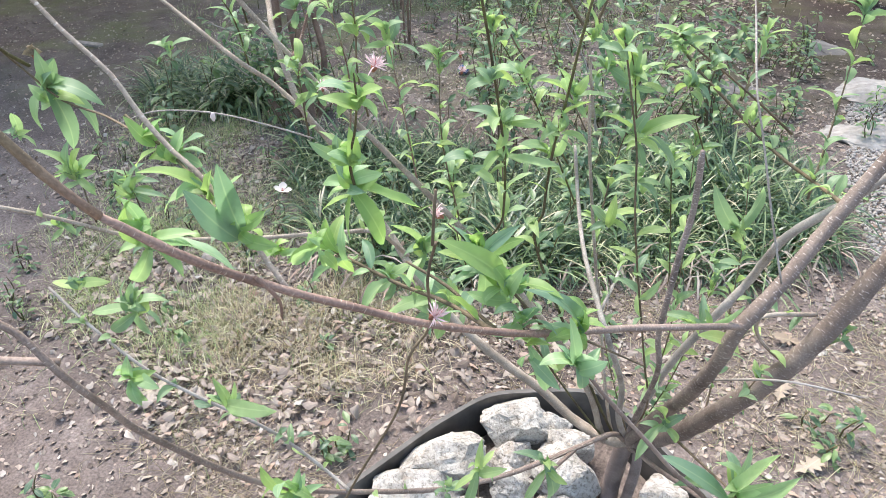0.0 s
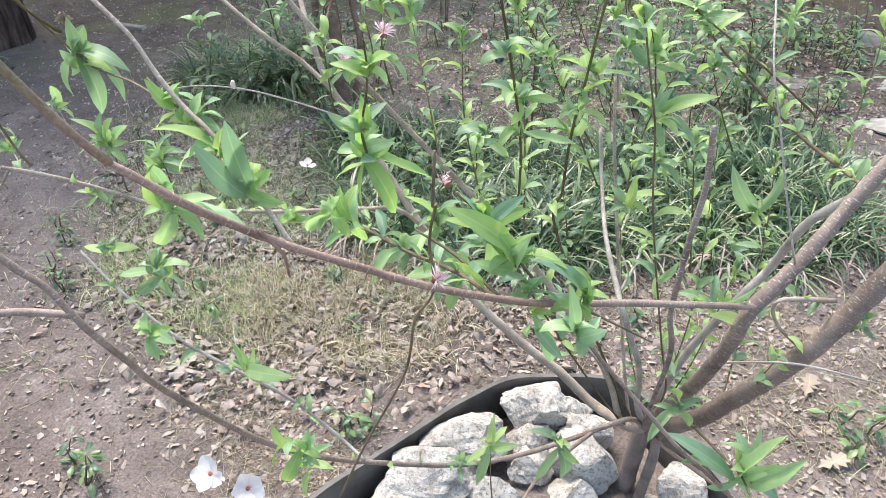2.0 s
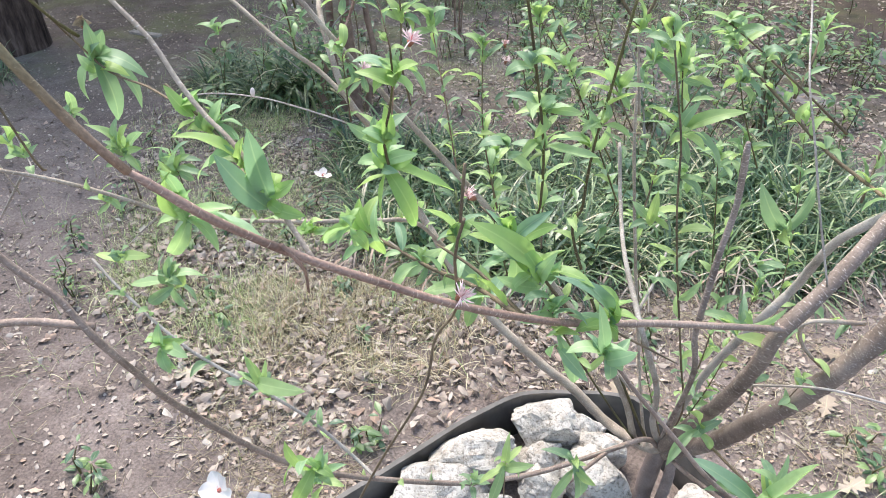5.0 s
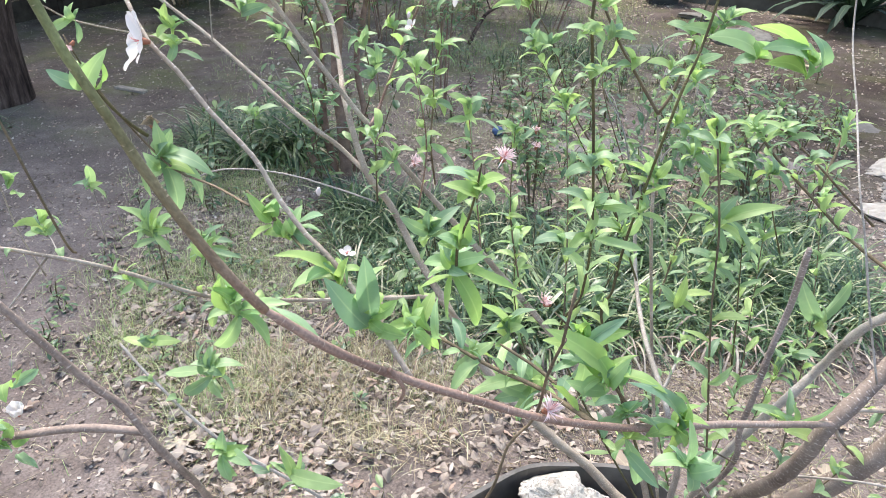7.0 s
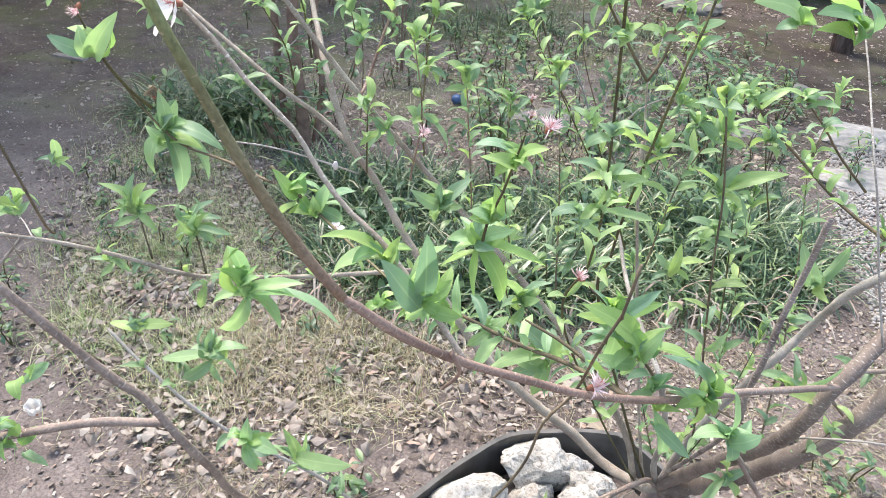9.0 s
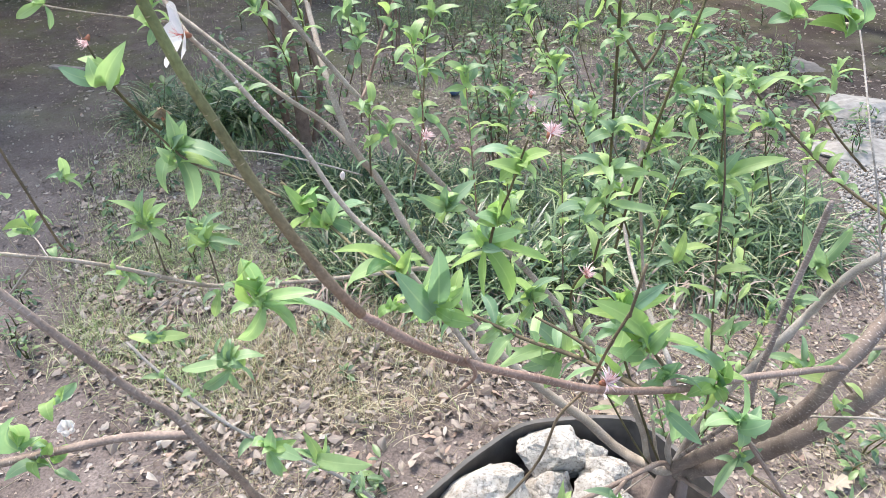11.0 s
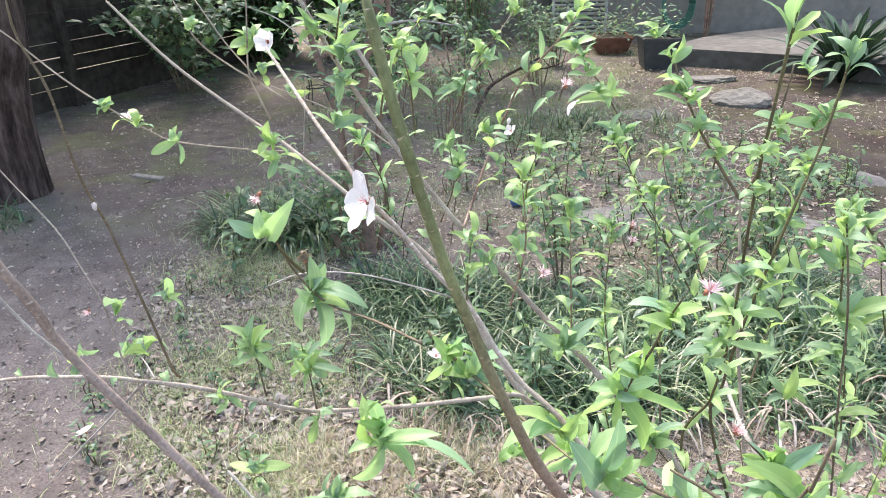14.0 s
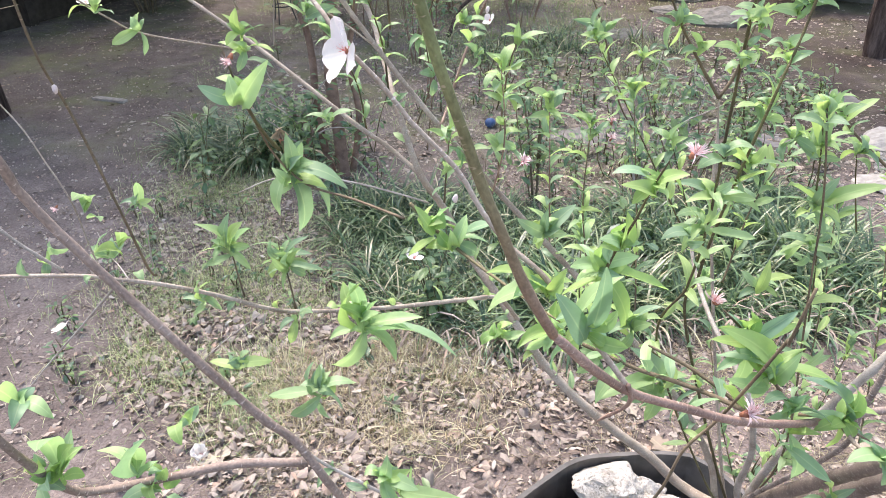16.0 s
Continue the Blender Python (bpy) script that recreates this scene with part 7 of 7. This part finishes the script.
def fence():
    a, b = Vector((-5.05, 5.2, 0)), Vector((-3.05, 10.3, 0))
    d = (b - a).normalized()
    turn = math.atan2(d.y, d.x)
    top = thing("fence", a, "dark weathered board fence with bright gaps between boards", "fence")
    n = 3
    span = (b - a).length / n
    for k in range(n + 1):
        bm = bmesh.new()
        add_box(bm, (0.09, 0.09, 1.9), Matrix.Translation(d * span * k + Vector((-0.08 * d.y * -1, 0, 0.9))) @ Matrix.Rotation(turn, 4, "Z"), 0.006)
        part("post", bm, FENCE, top)
    for k in range(n):
        for row in range(-1, 13):
            bm = bmesh.new()
            add_box(bm, (span - 0.01, 0.022, random.uniform(0.132, 0.1385) if row > 0 else 0.15), Matrix.Translation(d * span * (k + 0.5) + Vector((0, 0, 0.12 + row * 0.145))) @ Matrix.Rotation(turn, 4, "Z") @ Matrix.Rotation(random.uniform(-0.004, 0.004), 4, "Y"), 0.003)
            part("board", bm, FENCE, top)


fence()


def shrub(name, at, stems, reach, height, leaves, leaf, bark_key, mat, label, seed, low=0.25, r=0.012, width=0.4):
    """A many-stemmed shrub with forked stems and leaves crowded to the outer twigs."""
    rnd = random.Random(seed)
    top = thing(name, at, label, "shrub")
    ends = []
    for s in range(stems):
        a = rnd.random() * 6.283
        out = Vector((math.cos(a), math.sin(a), 0)) * reach * rnd.uniform(0.25, 1.0)
        tip = out + Vector((0, 0, height * rnd.uniform(0.75, 1.05)))
        base = out * 0.12
        mid = out * 0.4 + Vector((rnd.uniform(-0.06, 0.06), rnd.uniform(-0.06, 0.06), height * 0.5))
        me, line = tube("stem", [base + Vector((0, 0, -0.05)), mid, tip], r * rnd.uniform(0.7, 1.2), r * 0.3, BARK[bark_key], 7, 0.1, 0.05, 0.06)
        part_of(top, "stem", me)
        for k in range(4):
            p = line[int(len(line) * rnd.uniform(low, 0.9))]
            q = p + Vector((rnd.uniform(-1, 1), rnd.uniform(-1, 1), rnd.uniform(0.1, 1))) * reach * 0.45
            me, twig = tube("twig", [p, (p + q) / 2 + Vector((0, 0, 0.03)), q], r * 0.4, r * 0.15, BARK[bark_key], 5, 0.1, 0.05, 0.06)
            part_of(top, "twig", me)
            ends.append(twig)
        ends.append(line[int(len(line) * max(low, 0.45)):])
    heap = Heap()
    shape = [leaf_shape(width, 0.2, 0.2 + 0.2 * k, 0.03, rows=3) for k in range(4)]
    for _ in range(leaves):
        line = rnd.choice(ends)
        p = rnd.choice(line) + Vector((rnd.gauss(0, 1), rnd.gauss(0, 1), rnd.gauss(0, 1))) * 0.045
        a = rnd.random() * 6.283
        heap.add(rnd.choice(shape), frame_of(p, (math.cos(a), math.sin(a), rnd.uniform(-0.5, 0.5)), Vector((rnd.uniform(-0.4, 0.4), -0.3, 1)), leaf * rnd.uniform(0.6, 1.25)))
    part_of(top, "foliage", heap.mesh("foliage", mat))


shrub("shrub", (-3.4, 7.5, 0), 11, 1.1, 1.0, 1000, 0.12, "dark", BROAD_LEAF, "open broad-leaved green shrub in front of the dark fence", 3, 0.15, 0.010, 0.55)
shrub("shrub", (-2.3, 10.8, 0), 10, 1.3, 2.3, 2200, 0.10, "dark", DARK_LEAF, "tall dark green shrub at the back of the yard", 4, 0.1)
shrub("shrub", (-4.4, 10.6, 0), 10, 1.4, 2.6, 2400, 0.10, "dark", DARK_LEAF, "tall dark shrub by the fence", 5, 0.1)
shrub("shrub", (-0.7, 10.6, 0), 9, 1.0, 1.7, 1500, 0.09, "dark", BROAD_LEAF, "dark green shrub before the house wall", 6, 0.1)


def crape_myrtle(at, stems, label, seed):
    """A small tree of a few twisted smooth stems that fork into thin leafy twigs."""
    rnd = random.Random(seed)
    top = thing("crape_myrtle", at, label, "tree")
    heap = Heap()
    for points, r0 in stems:
        me, line = tube("stem", points, r0, r0 * 0.45, BARK["myrtle"], 11, 0.16, 0.05, 0.03)
        part_of(top, "stem", me)
        for _ in range(7):
            p = line[int(len(line) * rnd.uniform(0.35, 0.98))]
            q = p + Vector((rnd.uniform(-1, 1), rnd.uniform(-1, 1), rnd.uniform(0.0, 0.9))) * rnd.uniform(0.25, 0.5)
            me, twig = tube("twig", [p, (p + q) / 2 + Vector((rnd.uniform(-0.04, 0.04), 0, 0.03)), q], r0 * 0.22, r0 * 0.07, BARK["pale"], 6, 0.1, 0.1, 0.04)
            part_of(top, "twig", me)
            for _ in range(30):
                s = rnd.choice(twig) + Vector((rnd.gauss(0, 1), rnd.gauss(0, 1), rnd.gauss(0, 1))) * 0.03
                a = rnd.random() * 6.283
                heap.add(leaf_shape(0.42, 0.2, 0.4, 0.03, rows=3), frame_of(s, (math.cos(a), math.sin(a), rnd.uniform(-0.4, 0.5)), Vector((0, -0.3, 1)), rnd.uniform(0.035, 0.07)))
    part_of(top, "foliage", heap.mesh("foliage", UNDER_LEAF))


crape_myrtle((-0.82, 3.42, 0), (
    ([(0.03, 0, -0.05), (0.02, 0, 0.25), (0.0, 0.03, 0.6), (0.06, 0.05, 1.0), (0.2, 0.1, 1.5), (0.32, 0.15, 2.1)], 0.034),
    ([(-0.03, 0.02, -0.05), (-0.09, 0.05, 0.3), (-0.10, 0.08, 0.7), (-0.22, 0.1, 1.2), (-0.3, 0.2, 2.0)], 0.022),
    ([(0.06, 0.03, -0.05), (0.12, 0.08, 0.3), (0.09, 0.1, 0.6), (0.17, 0.15, 1.1), (0.14, 0.2, 1.9)], 0.018),
    ([(-0.06, -0.02, -0.05), (-0.16, -0.02, 0.12), (-0.12, 0.0, 0.24), (-0.2, 0.02, 0.33)], 0.026)), "small tree with twisted reddish-brown stems and a cut stub", 7)
shrub("crape_myrtle", (-0.35, 4.6, 0), 3, 0.35, 1.5, 260, 0.05, "myrtle", UNDER_LEAF, "slender shrub with thin brown stems", 8, 0.45, 0.007)
shrub("shrub", (-0.2, 7.3, 0), 7, 0.5, 0.7, 420, 0.06, "myrtle", UNDER_LEAF, "low loose green shrub in the yard", 9, 0.2, 0.008)
shrub("shrub", (0.75, 8.7, 0), 7, 0.5, 0.75, 380, 0.06, "dark", UNDER_LEAF, "low loose green shrub before the house", 10, 0.2, 0.008)
shrub("bare_shrub", (2.9, 10.05, 0), 10, 0.16, 1.9, 40, 0.05, "myrtle", UNDER_LEAF, "nearly leafless shrub with several upright brown stems", 12, 0.7, 0.02)
shrub("shrub", (-1.0, 6.4, 0), 8, 0.7, 1.25, 700, 0.07, "myrtle", UNDER_LEAF, "loose green shrub with thin branches in mid yard", 21, 0.3, 0.006)
shrub("shrub", (0.45, 7.7, 0), 8, 0.7, 1.05, 600, 0.07, "myrtle", UNDER_LEAF, "loose leafy shrub in front of the house", 22, 0.3, 0.006)
shrub("shrub", (-3.1, 9.3, 0), 14, 1.1, 2.0, 4200, 0.12, "dark", DARK_LEAF, "dense dark shrub in the shade of the old tree", 31, 0.0)
shrub("shrub", (-4.3, 9.0, 0), 12, 0.9, 2.0, 3400, 0.12, "dark", DARK_LEAF, "dense dark shrub against the fence", 32, 0.0)
shrub("shrub", (-2.1, 9.7, 0), 14, 1.1, 2.0, 4200, 0.11, "dark", DARK_LEAF, "dark leafy shrub in the shaded back of the yard", 23, 0.0, 0.012)
shrub("shrub", (-0.3, 9.8, 0), 9, 0.9, 1.4, 1200, 0.09, "dark", UNDER_LEAF, "green shrub beside the air conditioner", 24, 0.15, 0.012)
shrub("bare_shrub", (0.45, 6.9, 0), 9, 1.0, 0.95, 260, 0.06, "myrtle", UNDER_LEAF, "bare twiggy shrub with a few small leaves", 41, 0.2, 0.005)
shrub("bare_shrub", (-0.5, 5.5, 0), 7, 0.7, 0.8, 200, 0.05, "myrtle", UNDER_LEAF, "loose twiggy shrub nearly without leaves", 42, 0.2, 0.0045)
shrub("shrub", (-1.5, 7.2, 0), 6, 0.45, 0.6, 320, 0.06, "myrtle", UNDER_LEAF, "low loose green shrub on bare soil", 13, 0.2, 0.008)
shrub("sapling", (0.72, 3.05, 0), 6, 0.3, 0.75, 220, 0.06, "pale", UNDER_LEAF, "thin pale-stemmed sapling behind the border grass", 14, 0.3, 0.007)
shrub("sapling", (1.25, 3.2, 0), 5, 0.3, 0.65, 220, 0.06, "dark", UNDER_LEAF, "thin leafy sapling behind the border grass", 15, 0.3, 0.006)
shrub("sapling", (0.2, 3.1, 0), 5, 0.3, 0.7, 200, 0.06, "dark", UNDER_LEAF, "thin leafy sapling in the middle of the yard", 16, 0.3, 0.006)

def dead_branch():
    """A fallen dark limb, its thin forks lifted clear of the ground."""
    at = Vector((-0.25, 6.3, 0.0))
    top = thing("dead_branch", at, "dark dead fallen branch with thin bare forks", "branch")
    for points, r in (([(0, 0, 0.0), (0.08, 0.25, 0.12), (0.18, 0.5, 0.20), (0.5, 1.0, 0.27), (0.85, 1.5, 0.34)], 0.020),
                      ([(0.45, 0.92, 0.26), (0.75, 1.15, 0.22), (1.0, 1.35, 0.27)], 0.010), ([(0.18, 0.5, 0.20), (0.12, 0.62, 0.34), (0.16, 0.7, 0.45)], 0.008), ([(0.7, 1.3, 0.31), (0.8, 1.35, 0.2), (0.95, 1.5, 0.17)], 0.007)):
        me, _ = tube("fork", points, r, r * 0.4, OLD_BARK, 8, 0.2, 0.1, 0.04)
        part_of(top, "fork", me)


dead_branch()


def wire_stand(at):
    """A small plant stand of black wire: two rings on three splayed legs."""
    top = thing("plant_stand", at, "small black wire plant stand on bare soil", "plant stand")
    for r, z in ((0.11, 0.27), (0.09, 0.15)):
        pts = [(r * math.cos(k * math.pi / 8), r * math.sin(k * math.pi / 8), z) for k in range(17)]
        me, _ = tube("ring", pts, 0.006, 0.006, POT, 6, 0.02, 0, 0.03)
        part_of(top, "ring", me)
    for k in range(3):
        a = 0.4 + k * 2.094
        me, _ = tube("leg", [(0.13 * math.cos(a), 0.13 * math.sin(a), -0.01), (0.09 * math.cos(a), 0.09 * math.sin(a), 0.15), (0.11 * math.cos(a), 0.11 * math.sin(a), 0.27)], 0.006, 0.006, POT, 6, 0.02, 0, 0.04)
        part_of(top, "leg", me)


wire_stand((-1.86, 6.97, 0))

# ---- house side ----


def house():
    y = 11.35
    bm = bmesh.new()
    add_box(bm, (13.0, 0.24, 3.2), Matrix.Translation((4.6, y + 0.13, 1.6 + 0.02)))
    wall = new("wall_north", from_bm("wall_north", bm, MORTAR))
    tagged(wall, "white painted brick house wall above a grey footing", "wall", kind="structure")
    bm = bmesh.new()
    add_box(bm, (13.0, 0.10, 0.62), Matrix.Translation((4.6, y - 0.04, 0.27)), 0.01)
    part("footing", bm, STUCCO, wall, "plain grey plastered footing")
    bm = bmesh.new()
    add_box(bm, (0.205, 0.03, 0.062), Matrix(), 0.004)
    brick = from_bm("brick", bm, BRICK)
    for row in range(9):
        for k in range(30):
            part_of(wall, "brick", brick, Matrix.Translation((0.6 + (k + 0.5 * (row % 2)) * 0.217, y - 0.002, 0.625 + row * 0.075)))


house()


def slab():
    outline = [(2.17, 8.68), (2.8, 8.4), (3.46, 8.07), (4.0, 7.5), (8.0, 6.6), (8.0, 11.28), (4.9, 11.0), (4.08, 10.38), (3.23, 9.91), (2.68, 9.55), (2.25, 9.05)]
    bm = bmesh.new()
    lower = [bm.verts.new((x, y, -0.05)) for x, y in outline]
    upper = [bm.verts.new((x, y, 0.2)) for x, y in outline]
    bm.faces.new(upper)
    for k in range(len(outline)):
        j = (k + 1) % len(outline)
        bm.faces.new((lower[k], lower[j], upper[j], upper[k]))
    bmesh.ops.bevel(bm, geom=[e for e in bm.edges if all(v.co.z > 0.1 for v in e.verts)], offset=0.015, segments=2, affect="EDGES")
    tagged(new("concrete_slab", from_bm("concrete_slab", bm, CONCRETE)), "raised pale concrete slab by the house wall", "slab")


slab()


def planter(at, width, height, mat, label, seed):
    top = thing("planter", at, label, "planter")
    bm = bmesh.new()
    n, w = 4, width / 2
    rings = [(w * 0.72, 0.0), (w * 0.95, height * 0.9), (w, height * 0.9), (w, height), (w * 0.88, height), (w * 0.85, height * 0.85)]
    loops = []
    for r, z in rings:
        loops.append([bm.verts.new((r * sx, r * sy, z)) for sx, sy in ((-1, -1), (1, -1), (1, 1), (-1, 1))])
    for a, b in zip(loops, loops[1:]):
        for k in range(n):
            bm.faces.new((a[k], a[(k + 1) % n], b[(k + 1) % n], b[k]))
    bm.faces.new(loops[0][::-1])
    bmesh.ops.bevel(bm, geom=list(bm.edges), offset=0.006, segments=2, affect="EDGES")
    part("pot", bm, mat, top)
    bm = bmesh.new()
    add_box(bm, (w * 1.62, w * 1.62, 0.02), Matrix.Translation((0, 0, height * 0.86)))
    part("earth", bm, SOIL, top)
    rnd = random.Random(seed)
    heap = Heap()
    for _ in range(240):
        p = Vector((rnd.gauss(0, w * 0.6), rnd.gauss(0, w * 0.6), height + abs(rnd.gauss(0.08, 0.12))))
        a = rnd.random() * 6.283
        heap.add(leaf_shape(0.4, 0.2, 0.4, 0.03, rows=3), frame_of(p, (math.cos(a), math.sin(a), rnd.uniform(-0.3, 0.7)), Vector((0, -0.2, 1)), rnd.uniform(0.04, 0.08)))
    part_of(top, "foliage", heap.mesh("foliage", UNDER_LEAF))


planter((1.9, 8.6, 0), 0.44, 0.36, POT, "square dark planter with a straggly plant", 2)
planter((1.55, 9.7, 0), 0.5, 0.22, TERRACOTTA, "low terracotta planter with sparse green growth", 3)


def air_conditioner(at):
    top = thing("air_conditioner", at, "grey outdoor air conditioner with louvred sides", "air conditioner")
    bm = bmesh.new()
    add_box(bm, (0.74, 0.74, 0.7), Matrix.Translation((0, 0, 0.41)), 0.02)
    part("casing", bm, LOUVRE, top)
    bm = bmesh.new()
    add_box(bm, (0.78, 0.78, 0.05), Matrix.Translation((0, 0, 0.785)), 0.012)
    part("lid", bm, METAL, top)
    for k in range(13):
        bm = bmesh.new()
        add_box(bm, (0.76, 0.02, 0.03), Matrix.Translation((0, -0.375, 0.12 + k * 0.06)) @ Matrix.Rotation(0.5, 4, "X"), 0.003)
        part("louvre", bm, METAL, top)
    for sx in (-1, 1):
        bm = bmesh.new()
        add_box(bm, (0.04, 0.04, 0.72), Matrix.Translation((sx * 0.37, -0.37, 0.41)), 0.006)
        part("corner_post", bm, METAL, top)
    bm = bmesh.new()
    add_box(bm, (0.95, 0.95, 0.08), Matrix.Translation((0, 0, 0.03)), 0.01)
    part("base_pad", bm, CONCRETE, top, "concrete pad")


air_conditioner((1.2, 10.75, 0))


def hose_coil(at):
    top = thing("garden_hose", at, "green garden hose hung in loops by the wall", "hose")
    for k in range(5):
        pts = []
        r = 0.26 + 0.02 * k
        for a in range(13):
            b = a * 2 * math.pi / 12
            pts.append((r * math.cos(b) * 0.7, -0.02 * k + 0.02 * math.sin(3 * b), 0.35 + r * math.sin(b) * 1.1))
        me, _ = tube("loop", pts, 0.014, 0.014, HOSE, 8, 0.02, 0, 0.04)
        part_of(top, "loop", me)


hose_coil((2.75, 11.12, 0.12))


def strap_plant(at, count, length, label):
    """A dark rosette of stiff arching strap leaves."""
    top = thing("strap_leaved_plant", at, label, "plant")
    rnd = random.Random(17)
    shape = [blade_shape(b, 0.09, 6) for b in (0.5, 0.9, 1.3, 1.9)]
    for k in range(count):
        v, f, u = rnd.choice(shape)
        me = mesh_of("leaf", v, f, STRAP_LEAF, u)
        a = k * 2.4
        part_of(top, "leaf", me, Matrix.Rotation(a, 4, "Z") @ Matrix.Rotation(-rnd.uniform(0.05, 0.7), 4, "X") @ Matrix.Scale(length * rnd.uniform(0.7, 1.1), 4))


strap_plant((3.62, 7.6, 0), 80, 0.95, "large dark green strap-leaved plant beside the slab")

# boundary boards that close the yard
for name, size, at in (("wall_west", (0.2, 24, 2.2), (-7.5, 4, 1.1)), ("wall_back", (20, 0.2, 2.4), (-4.0, 14.2, 1.2))):
    bm = bmesh.new()
    add_box(bm, size, Matrix.Translation(at))
    tagged(new(name, from_bm(name, bm, FENCE)), "plain dark boundary boards", "wall", kind="structure")
